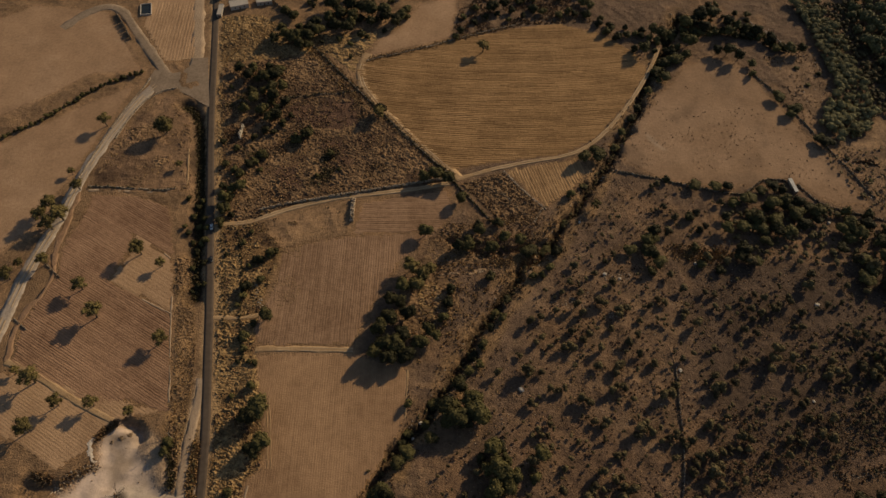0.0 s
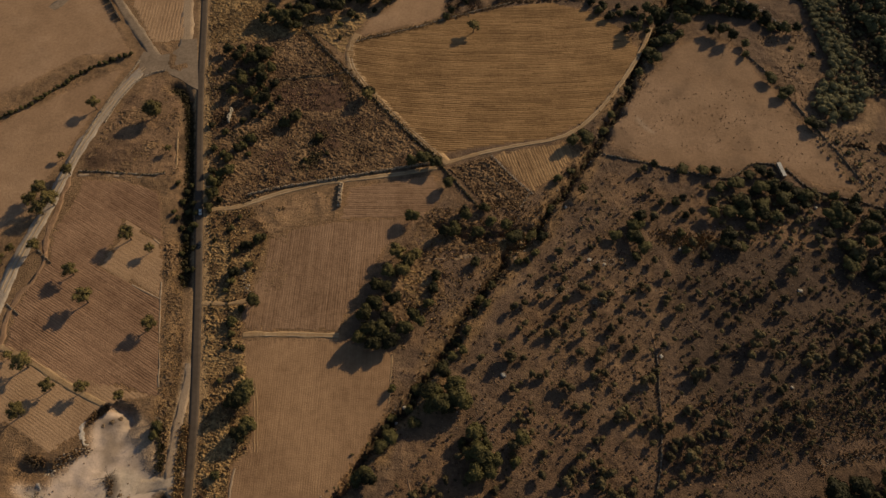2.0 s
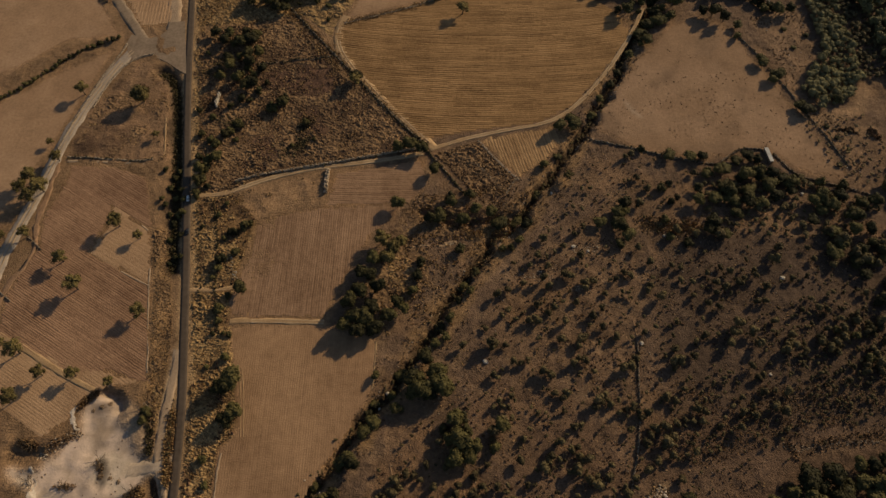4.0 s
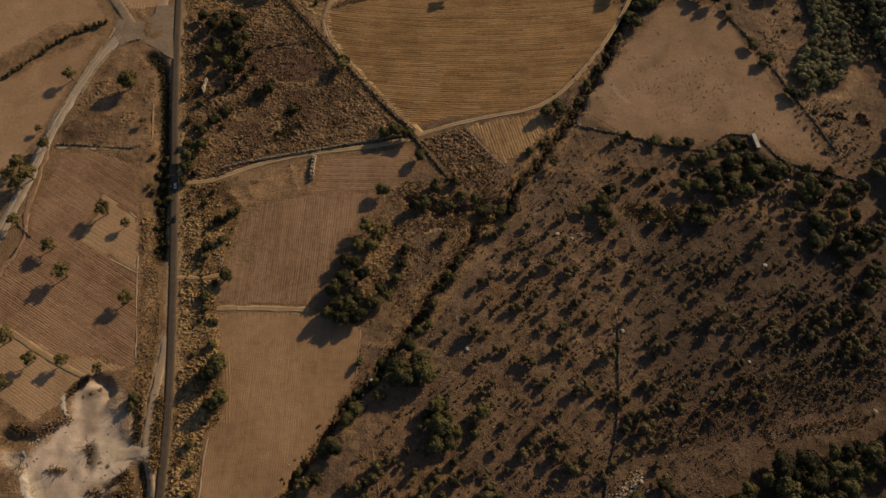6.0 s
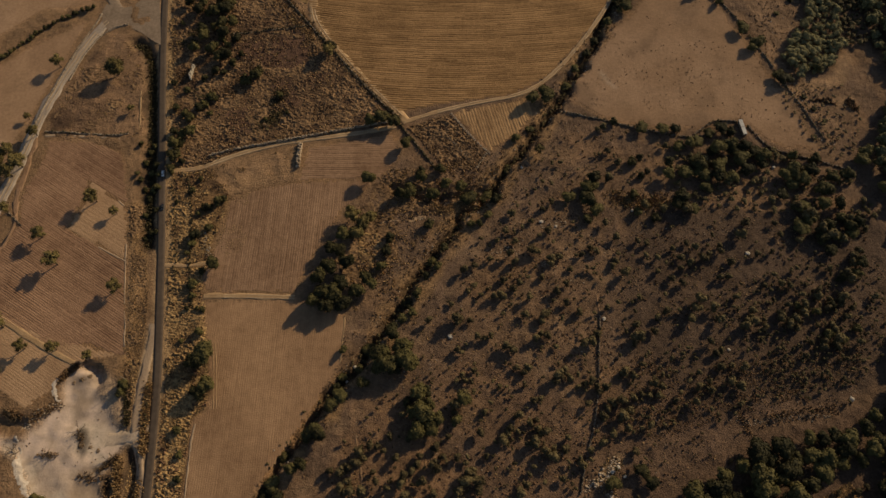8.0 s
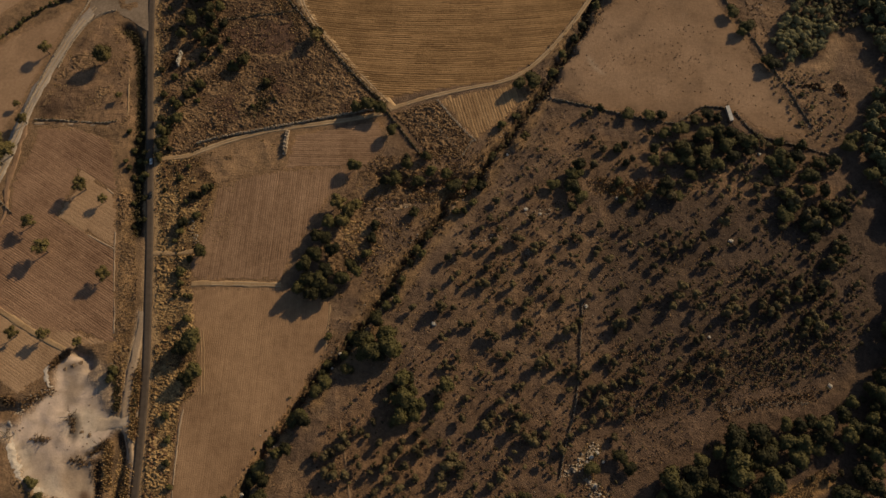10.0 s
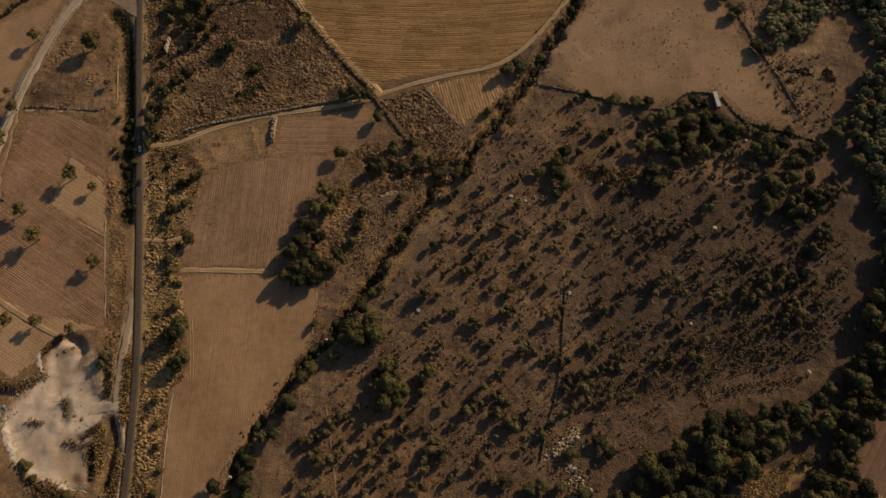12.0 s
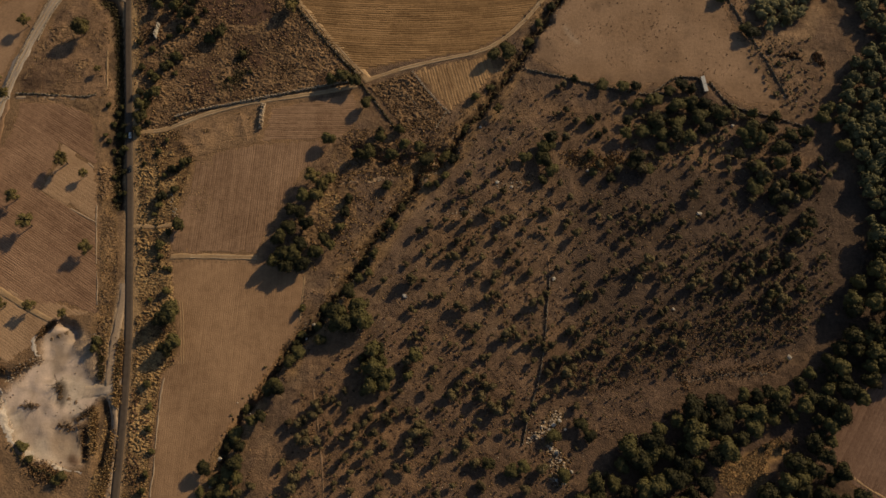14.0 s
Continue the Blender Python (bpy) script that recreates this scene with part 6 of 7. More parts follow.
for k in range(3):
    crowns, trunks = [joined(name, OAKS[k].children[i], DEEP_WOOD[k::3], label, kind, (1.0, 1.6), 96 + k) for i, name, label, kind in ((0, "woodland", "dark green oaks deep in the wood", "woodland"), (1, "trunks", "grey-brown oak trunks", ""))]
    trunks.parent = crowns
UNDER = bush_kind("undergrowth", 590, 3.4, 2.6, 4, M_LEAF_DARK, 11, 0.46)
bank = np.concatenate([along(STREAM, 1.5)[0], along(SIDE_GULLY, 2.0)[0]])
bank = bank + np.random.default_rng(33).normal(0, 1.0, bank.shape) * np.where(bank[:, 1:] > 262, 1.1, 2.0)
for k, (line, gap) in enumerate(((HEDGE, 1.3), (PLOT_HEDGE, 1.0), (HILL_WALL, 1.1), (FIELD_WALL, 2.0), (DITCH, 1.6), ([(-116.9, 91.2), (-120.6, 114.1), (-121.6, 123.6)], 2.6), ([(-172.6, 51.5), (-162.1, 43.6), (-147.5, 38.5), (-133.8, 36.5)], 1.2), ([(-127.0, 250.1), (-119.7, 228.1), (-115.4, 204.9), (-112.3, 182.7), (-105.4, 161.7)], 1.2), ([(-135.7, 245.3), (-126.7, 211.9), (-119.1, 175.0)], 2.6), (PASTURE_WALL, 2.6), (PASTURE_WALL_EAST, 2.6), (EAST_FENCE, 3.5), (PEN_WALL, 2.2), (WEST_BANK, 2.0), (TRIANGLE_BANK, 1.4))):
    q = along(line, gap)[0]
    joined("brambles", UNDER.children[0], q + np.random.default_rng(k).normal(0, 0.5, q.shape), "low dark brambles along a field edge", "brambles", (0.18, 0.48), 95 + k)
joined("undergrowth", UNDER.children[0], bank, "dark bushes and brambles crowding a stream gully", "undergrowth", (0.2, 0.6), 91)
# dark fill added between the two woods, standing in for their shadow
joined("undergrowth", UNDER.children[0], scatter_poly([(295.0, 512.0), (306.0, 484.0), (309.0, 450.0), (311.0, 418.0), (310.0, 388.0), (334.0, 388.0), (330.0, 430.0), (322.0, 480.0), (326.0, 512.0)], 130, 3.6, 92), "dark undergrowth added to fill a shadow band in the oak woodland", "undergrowth", (0.7, 1.4), 92)
joined("undergrowth", UNDER.children[0], scatter_poly(THICKET, 120, 3.2, 93), "dense dark bushes below a field wall", "undergrowth", (0.3, 1.35), 93)
joined("undergrowth", UNDER.children[0], scatter_poly(WOOD, 70, 4.5, 90), "dark undergrowth below the oak wood", "undergrowth", (0.7, 1.4), 90)
for o in (*UNDER.children, UNDER):
    bpy.data.objects.remove(o)
SMALL = [bush_kind("small_bush", 500 + i, 2.4, 1.3, 2, M_LEAF_DARK, 30, 0.22, 1.1) for i in range(3)]
for i, root in enumerate(SMALL):
    joined("low_bushes", root.children[0], SMALL_PLACES[i::3], "low dark bushes scattered over bare brown earth", "bushes", (1.35, 1.9), i)
    joined("low_bushes", root.children[0], scatter_poly(SCRUB, 300, 3.0, 60 + i), "small dark bushes scattered over bare brown earth", "bushes", (0.45, 1.35), i + 5)
    joined("low_bushes", root.children[0], scatter_poly(SCRUB_EAST, 75, 3.4, 70 + i), "small dark bushes on brown earth", "bushes", (0.7, 1.6), 10 + i)
    joined("low_bushes", root.children[0], scatter_poly(SCRUB_LOW, 34, 4.4, 170 + i), "small dark bushes on dark brown earth", "bushes", (0.8, 1.7), 20 + i)
    for o in (*root.children, root):
        bpy.data.objects.remove(o)
DRY_BUSH = bush_kind("dry_bush", 520, 2.4, 1.5, 3, M_LEAF_BROWN, 18, 0.28)
joined("dry_bushes", DRY_BUSH.children[0], scatter_poly([(256.3, 339.8), (282.3, 348.2), (301.9, 351.0), (311.8, 332.9), (304.4, 303.1), (291.0, 289.2), (281.1, 295.0), (268.0, 316.2)], 60, 4.0, 175), "brown half-dry bushes beside the wood", "bushes", (0.7, 1.5), 30)
for o in (*DRY_BUSH.children, DRY_BUSH):
    bpy.data.objects.remove(o)
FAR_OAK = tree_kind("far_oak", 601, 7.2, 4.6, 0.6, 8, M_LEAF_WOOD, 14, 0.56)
HAZED_OAK = tree_kind("dusty_oak", 603, 6.2, 4.4, 0.4, 6, M_LEAF_HAZED, 11, 0.52, lump=0.36, heart=0.72)


def open_ground(places):
    return [(x, y) for x, y in places if seg_dist(np.array([x]), np.array([y]), EAST_GAP)[0] > 8.5 and not inside(np.array([x]), np.array([y]), EAST_GLADE)[0]]


joined("woodland", HAZED_OAK.children[0], open_ground(scatter_poly(WOOD_NORTH, 300, 3.8, 7)), "olive-green oak woodland with closed crowns, lightened in place of haze", "woodland", (0.5, 1.1), 7)
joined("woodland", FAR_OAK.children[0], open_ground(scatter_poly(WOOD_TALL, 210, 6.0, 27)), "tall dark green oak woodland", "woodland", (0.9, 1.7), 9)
FAR_BELT = [(319.0, 284.0), (330.0, 290.0), (395.0, 290.0), (400.0, 199.8), (336.0, 203.0), (325.0, 212.0), (324.0, 245.0), (323.0, 270.0)]
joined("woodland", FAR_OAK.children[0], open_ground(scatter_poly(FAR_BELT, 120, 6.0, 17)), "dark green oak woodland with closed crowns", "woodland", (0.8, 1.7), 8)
for o in (*FAR_OAK.children, FAR_OAK, *HAZED_OAK.children, HAZED_OAK):
    bpy.data.objects.remove(o)


# ---- low growth ----
def scatter_many(poly, count, seed, cover=-2.0, size=12.0, keep_off=True):
    """Many places in a polygon, thinned into patches by noise, off tracks and fields."""
    rng = np.random.default_rng(seed)
    p = np.array(poly)
    q = rng.uniform(p.min(0), p.max(0), (count, 2))
    ok = inside(q[:, 0], q[:, 1], poly) & (fractal(q[:, 0], q[:, 1], size, seed) > cover)
    q = q[ok]
    if keep_off:
        off = np.ones(len(q), bool)
        for line, width in TRACKS:
            off &= seg_dist(q[:, 0], q[:, 1], line) > width * 0.62
        for f in FIELD_ALL:
            off &= ~inside(q[:, 0], q[:, 1], f)
        q = q[off]
    return q


def tufts(name, places, width, tall, mat, label, category, seed=0, blades=4):
    """Clumps of leaning blades joined in one mesh."""
    rng = np.random.default_rng(seed)
    n = len(places)
    z = height(places[:, 0], places[:, 1])
    size = rng.uniform(0.55, 1.45, n)
    a = rng.uniform(0, 2 * math.pi, (n, blades))
    r = width * size[:, None] * rng.uniform(0.25, 1.0, (n, blades))
    base = np.stack([places[:, :1] + 0.25 * r * np.cos(a), places[:, 1:] + 0.25 * r * np.sin(a)], -1)
    tip = np.stack([places[:, :1] + r * np.cos(a + 0.5), places[:, 1:] + r * np.sin(a + 0.5)], -1)
    w = width * size[:, None] * 0.42
    side = np.stack([-np.sin(a) * w, np.cos(a) * w], -1)
    zb = np.broadcast_to(z[:, None] - 0.05, a.shape)
    zt = z[:, None] + tall * size[:, None] * rng.uniform(0.5, 1.1, a.shape)
    v = np.stack([np.dstack([base - side, zb]), np.dstack([base + side, zb]), np.dstack([tip + side * 0.5, zt]), np.dstack([tip - side * 0.5, zt * 0.9 + zb * 0.1])], 2).reshape(-1, 3)
    f = np.arange(len(v)).reshape(-1, 4)
    me = bpy.data.meshes.new(name)
    me.from_pydata(v.tolist(), [], f.tolist())
    me.materials.append(mat)
    return tagged(new(name, me), label, category, kind="stuff")


def tussocks(places, low, high, tall, mat, label, seed=0):
    """Rounded, ragged clumps of matted dry grass joined in one mesh."""
    rng = np.random.default_rng(seed)
    n, sides = len(places), 6
    z, r = height(places[:, 0], places[:, 1]), rng.uniform(low, high, n)
    turn, long = rng.uniform(0, 2 * math.pi, n), rng.uniform(0.55, 1.0, n)
    v = np.empty((n, 2 * sides + 1, 3))
    for lv, (k, up) in enumerate(((1.0, -0.08), (0.68, 0.7))):
        for q in range(sides):
            t = 2 * math.pi * (q + 0.5 * lv) / sides
            w = r * k * rng.uniform(0.65, 1.25, n)
            a, b = w * math.cos(t), w * long * math.sin(t)
            v[:, lv * sides + q] = np.stack([places[:, 0] + a * np.cos(turn) - b * np.sin(turn), places[:, 1] + a * np.sin(turn) + b * np.cos(turn), z + tall * r * up * rng.uniform(0.7, 1.3, n)], -1)
    v[:, 2 * sides] = np.stack([places[:, 0] + rng.normal(0, 0.15, n) * r, places[:, 1] + rng.normal(0, 0.15, n) * r, z + tall * r * rng.uniform(0.8, 1.25, n)], -1)
    one = []
    for q in range(sides):
        q2 = (q + 1) % sides
        one += [(q, q2, sides + q), (q2, sides + q2, sides + q), (sides + q, sides + q2, 2 * sides)]
    f = (np.array(one)[None] + (np.arange(n) * (2 * sides + 1))[:, None, None]).reshape(-1, 3)
    me = bpy.data.meshes.new("grass_tussocks")
    me.from_pydata(v.reshape(-1, 3).tolist(), [], f.tolist())
    me.materials.append(mat)
    return tagged(new("grass_tussocks", me), label, "grass", kind="stuff")


STREAM_SIDE = [(-9.3, 262.2), (62.2, 276.2), (79.8, 268.5), (61.0, 237.4), (27.1, 192.6), (8.9, 163.4), (-13.3, 168.8), (-19.7, 212.0), (-7.6, 232.7)]
tussocks(scatter_many(VERGE_EAST, 3000, 101, -0.5), 0.2, 0.6, 0.9, M_GRASS, "golden tussocks of dry grass beside the road", 101)
tussocks(scatter_many(ROUGH_TRIANGLE, 6000, 103, -0.25, 20), 0.25, 0.9, 0.9, M_TUSSOCK, "tan tussocks of dry grass over an abandoned field", 103)
tussocks(scatter_many(VERGE_EAST, 2200, 115, 0.0, 9), 0.35, 1.0, 1.1, M_WEED, "dark red-brown weeds beside the road", 115)
tussocks(scatter_many(VERGE_EAST_SOUTH, 1500, 116, 0.0, 9), 0.35, 1.0, 1.1, M_WEED, "dark red-brown weeds beside the road", 116)
tussocks(scatter_many(ROUGH_TRIANGLE, 6000, 117, 0.1, 14), 0.3, 0.9, 1.0, M_WEED, "dark red-brown weeds over an abandoned field", 117)
tussocks(scatter_many(VERGE_WEST, 2500, 102, -0.5), 0.2, 0.55, 0.7, M_GRASS_BROWN, "brown tussocks of dry weeds beside the road", 102)
tussocks(scatter_many(STREAM_SIDE, 2600, 105, 0.1), 0.25, 0.7, 0.9, M_GRASS_BROWN, "golden tussocks on the stream bank", 105)
for k, poly in enumerate(([(-98.6, 215.6), (-88.6, 220.5), (-81.6, 211.4), (-84.5, 200.7), (-92.5, 197.7), (-98.0, 204.0)], [(-96.0, 236.0), (-84.0, 244.0), (-78.0, 242.0), (-88.0, 232.0)])):
    tussocks(scatter_many(poly, 500, 118 + k, -0.5, 5, False), 0.2, 0.55, 0.5, M_TUSSOCK, "tan tussocks at the unploughed corner of a field", 118 + k)
tussocks(scatter_many(PLOT_STUBBLE, 1500, 106, -0.3), 0.4, 1.0, 0.8, M_TUSSOCK, "tan tussocks of grass in a small walled plot", 106)
tussocks(scatter_many(NORTH_GOLD, 2500, 107, -0.3), 0.4, 1.1, 0.7, M_GRASS, "golden tussocks below the oak trees", 107)
tussocks(scatter_many(VERGE_EAST_SOUTH, 2200, 108, -0.4), 0.2, 0.55, 0.8, M_GRASS, "golden tussocks beside the road", 108)
tussocks(scatter_many(VERGE_WEST_SOUTH, 3000, 109, -0.3), 0.2, 0.6, 0.8, M_GRASS, "golden tussocks along the dusty track", 109)
tussocks(scatter_many(SCRUB, 12000, 110, 0.2, 16), 0.25, 0.7, 0.6, M_GRASS_BROWN, "low brown tussocks among scrub bushes", 110)
tussocks(scatter_many(SCRUB, 6000, 113, 0.15, 22), 0.3, 0.8, 1.1, M_WEED, "low dark red-brown weeds over bare earth", 113)
tussocks(scatter_many(FIELD_PASTURE, 900, 114, 0.35, 30, False), 0.25, 0.7, 0.7, M_WEED, "dark brown clumps in the grazed pasture", 114)
tussocks(scatter_many(CLEARING, 900, 111, -0.2, 9), 0.3, 0.8, 0.7, M_TUSSOCK, "golden tussocks in a woodland clearing", 111)
tussocks(scatter_many(EAST_ROUGH, 1400, 112, 0.2), 0.35, 0.9, 0.7, M_GRASS_BROWN, "brown tussocks beside the wood", 112)
tufts("dry_grass", scatter_many(VERGE_EAST, 5000, 1), 0.7, 0.5, M_GRASS, "golden dry roadside grass", "grass", 1)
tufts("dry_grass", scatter_many(VERGE_EAST, 4000, 31, -0.2, 25), 0.6, 0.5, M_GRASS_BROWN, "brown dry weeds beside the road", "grass", 31)
tufts("dry_grass", scatter_many(VERGE_WEST, 3500, 2, -0.5), 0.5, 0.5, M_GRASS, "brown dry roadside grass and weeds", "grass", 2)
tufts("dry_grass", scatter_many(ROUGH_TRIANGLE, 2500, 3, -0.4), 0.95, 0.5, M_GRASS_BROWN, "rough brown dry grass of an overgrown field", "grass", 3)
tufts("dry_grass", scatter_many(ROUGH_TRIANGLE, 2500, 13, -0.1, 30), 0.95, 0.55, M_GRASS, "golden patches of dry grass in an overgrown field", "grass", 13)
tufts("dry_grass", scatter_many(TRIANGLE_WEST, 1800, 4, 0.2), 0.6, 0.35, M_GRASS, "brown dry grass beside the ditch", "grass", 4)
tufts("dry_grass", scatter_many(STREAM_SIDE, 5000, 5, -0.1), 0.8, 0.8, M_GRASS, "golden dry grass on the stream bank", "grass", 5)
c, side = along(STREAM, 0.25)
c = c + side * np.random.default_rng(34).normal(0, 6.5, (len(c), 1)) + np.random.default_rng(35).normal(0, 0.6, c.shape)
c = c[~np.any([inside(c[:, 0], c[:, 1], f) for f in FIELD_ALL], axis=0)]
tufts("dry_grass", c, 0.8, 0.7, M_GRASS_BROWN, "brown dry grass on the stream banks", "grass", 36)
tufts("dry_grass", scatter_many(PLOT_STUBBLE, 1900, 6), 0.8, 0.6, M_GRASS_BROWN, "brown stubble in a small walled plot", "grass", 6)
tufts("dry_grass", scatter_many(CLEARING, 2600, 7), 0.8, 0.4, M_GRASS, "golden dry grass in a woodland clearing", "grass", 7)
tufts("dry_grass", scatter_many(VERGE_EAST_SOUTH, 4500, 21), 0.5, 0.45, M_GRASS, "golden dry roadside grass", "grass", 21)
tufts("dry_grass", scatter_many(VERGE_WEST_SOUTH, 3000, 22, -0.4), 0.55, 0.6, M_GRASS, "golden dry grass along the dusty track", "grass", 22)
tufts("dry_grass", scatter_many(NORTH_GOLD, 4000, 23), 0.8, 0.5, M_GRASS, "golden rough grass below the oak trees", "grass", 23)
tufts("dry_grass", scatter_many(NORTH_BRUSH, 5000, 24, -0.3), 0.9, 0.8, M_GRASS_BROWN, "brown brush along the top of the field", "grass", 24)
tufts("dry_grass", scatter_many(EAST_ROUGH, 1600, 25, 0.2), 0.8, 0.6, M_GRASS_BROWN, "brown rough grass beside the wood", "grass", 25)
tufts("low_scrub", scatter_many(SCRUB, 9000, 18, 0.2, 14), 0.6, 0.35, M_GRASS, "golden dry tufts among the scrub bushes", "scrub", 18, 3)
tufts("low_scrub", scatter_many(SCRUB, 9000, 8, 0.0, 20), 0.6, 0.4, M_GRASS_BROWN, "low brown scrub and dry weeds on bare earth", "scrub", 8, 3)
tufts("dry_grass", scatter_many(EAST_GLADE, 900, 26, -0.3), 1.0, 0.9, M_GRASS_BROWN, "brown brush in a gap of the wood", "grass", 26)
for k, line in enumerate(BRUSH_SHADE_PATCHES):
    q = np.repeat(along(line, 0.5)[0], 14, axis=0)
    tufts("low_scrub", q + np.random.default_rng(k + 700).normal(0, 2.6, q.shape), 0.9, 0.6, M_GRASS_BROWN if k % 2 else M_LEAF_DARK, "dark weedy brush in an overgrown field", "scrub", 40 + k)
for k, (line, n, spread, mat) in enumerate((([(-181.0, 92.0), (-176.4, 97.3), (-167.8, 101.7)], 5, 1.4, M_GRASS_BROWN), ([(-170.8, 116.1), (-168.4, 120.4), (-164.4, 124.2)], 22, 0.9, M_GRASS_BROWN), ([(-196.0, 95.5), (-188.0, 94.0)], 14, 1.3, M_GRASS_BROWN), ([(-154.0, 88.3), (-150.7, 85.9), (-150.2, 82.0)], 3, 1.0, M_GRASS_BROWN), ([(-170.5, 74.6), (-166.0, 75.0), (-162.8, 75.0)], 3, 1.0, M_GRASS_BROWN), ([(-136.3, 68.8), (-132.4, 72.3), (-128.3, 76.5)], 6, 0.6, M_GRASS_BROWN), ([(-146.8, 64.8), (-133.9, 64.5)], 3, 1.6, M_GRASS_BROWN), ([(-133.2, 116.7), (-129.8, 105.5), (-127.9, 94.0)], 13, 1.0, M_LEAF_DARK), ([(-127.6, 74.6), (-123.0, 52.1)], 14, 1.2, M_GRASS), ([(-114.3, 62.2), (-112.4, 43.6), (-112.9, 28.4)], 14, 1.8, M_GRASS), ([(-156.4, 40.9), (-144.0, 37.6), (-136.9, 35.7)], 14, 2.6, M_GRASS_BROWN), ([(-120.5, 115.9), (-118.5, 97.5), (-115.2, 79.7)], 16, 1.2, M_GRASS), (DITCH, 10, 1.4, M_LEAF_DARK), ([(-130.8, 62.5), (-127.0, 48.1)], 7, 1.0, M_GRASS_BROWN))):
    q = np.repeat(along(line, 0.5)[0], n, axis=0)
    tufts("low_scrub", q + np.random.default_rng(k + 760).normal(0, spread, q.shape), 0.75, 0.9, mat, "dry brush and weeds at a field edge", "scrub", 80 + k, 3)
tufts("dry_grass", scatter_many([(-138.8, 249.3), (-98.6, 263.4), (-62.2, 277.1), (-60.7, 260.1), (-92.1, 248.3), (-122.3, 228.7)], 2000, 27, 0.1, 9), 0.8, 0.5, M_GRASS, "brown dry grass between a track and a field", "grass", 27)
q = np.repeat(along([(142.2, 253.2), (158.1, 251.8), (177.5, 251.5)], 0.5)[0], 8, axis=0)
tufts("dry_grass", q + np.random.default_rng(709).normal(0, 3.0, q.shape), 0.9, 0.9, M_GRASS, "golden dry brush between dark trees", "grass", 59)
for k, (line, n, spread) in enumerate((([(209.7, 122.0), (213.6, 111.9)], 4, 1.5), ([(224.1, 119.8), (237.7, 123.4), (250.6, 125.9), (266.3, 131.3)], 3, 2.2), ([(141.3, 92.3), (135.9, 79.4), (134.9, 71.6)], 5, 2.6), ([(145.7, 68.8), (140.7, 56.9)], 5, 2.0), ([(33.1, 238.4), (47.4, 241.3), (59.6, 248.0)], 14, 2.4), (RIM_WALL, 5, 1.2), (HILL_WALL, 5, 1.3), ([(-108.7, 418.4), (-87.3, 392.3), (-63.7, 366.9)], 6, 2.0))):
    q = np.repeat(along(line, 0.6)[0], n, axis=0)
    q = q + np.random.default_rng(k + 720).normal(0, spread, q.shape)
    tufts("dry_grass", q, 0.8, 0.6, M_GRASS_BROWN if k < 2 else M_GRASS, "dry grass and brush on a bank", "grass", 61 + k)
tufts("low_scrub", scatter_many(SCRUB_LOW, 9000, 77, -0.6), 0.6, 0.4, M_GRASS_BROWN, "low brown weeds on dark earth near the wood", "scrub", 77, 3)
tufts("low_scrub", scatter_many(FIELD_PASTURE, 2600, 9, 0.25, 25, False), 0.6, 0.4, M_GRASS_BROWN, "sparse brown weeds in the grazed pasture", "weeds", 9)


def stone_wall(name, line, width, tall, label, seed=0, step=0.8, gaps=0.06, mat=M_STONE):
    """A dry-stone wall: rough blocks of uneven size in one mesh."""
    rng = np.random.default_rng(seed)
    c, side = along(line, step)
    v, f = [], []
    for (x, y), (sx, sy) in zip(c, side):
        if rng.random() < gaps:
            continue
        z = float(height(x, y)) - 0.2
        for o in (-0.28, 0.28):
            w, l, h = width * rng.uniform(0.22, 0.38), step * rng.uniform(0.42, 0.62), tall * rng.uniform(0.55, 1.25) + 0.2
            cx, cy = x + sx * (o * width + rng.normal(0, 0.12)), y + sy * (o * width + rng.normal(0, 0.12))
            i = len(v)
            for zz, k in ((0, 1.0), (h * 0.8, 0.95), (h, 0.6)):
                for a, b in ((-1, -1), (1, -1), (1, 1), (-1, 1)):
                    jx, jy = rng.normal(0, 0.06, 2)
                    v.append((cx + (sx * a * w + sy * b * l) * k + jx, cy + (sy * a * w - sx * b * l) * k + jy, z + zz))
            for lv in (0, 4):
                for q in range(4):
                    f.append((i + lv + q, i + lv + 4 + q, i + lv + 4 + (q + 1) % 4, i + lv + (q + 1) % 4))
            f.append((i + 11, i + 10, i + 9, i + 8))
    return tagged(new(name, mesh_from(name, v, f, mat)), label, "wall", kind="structure")


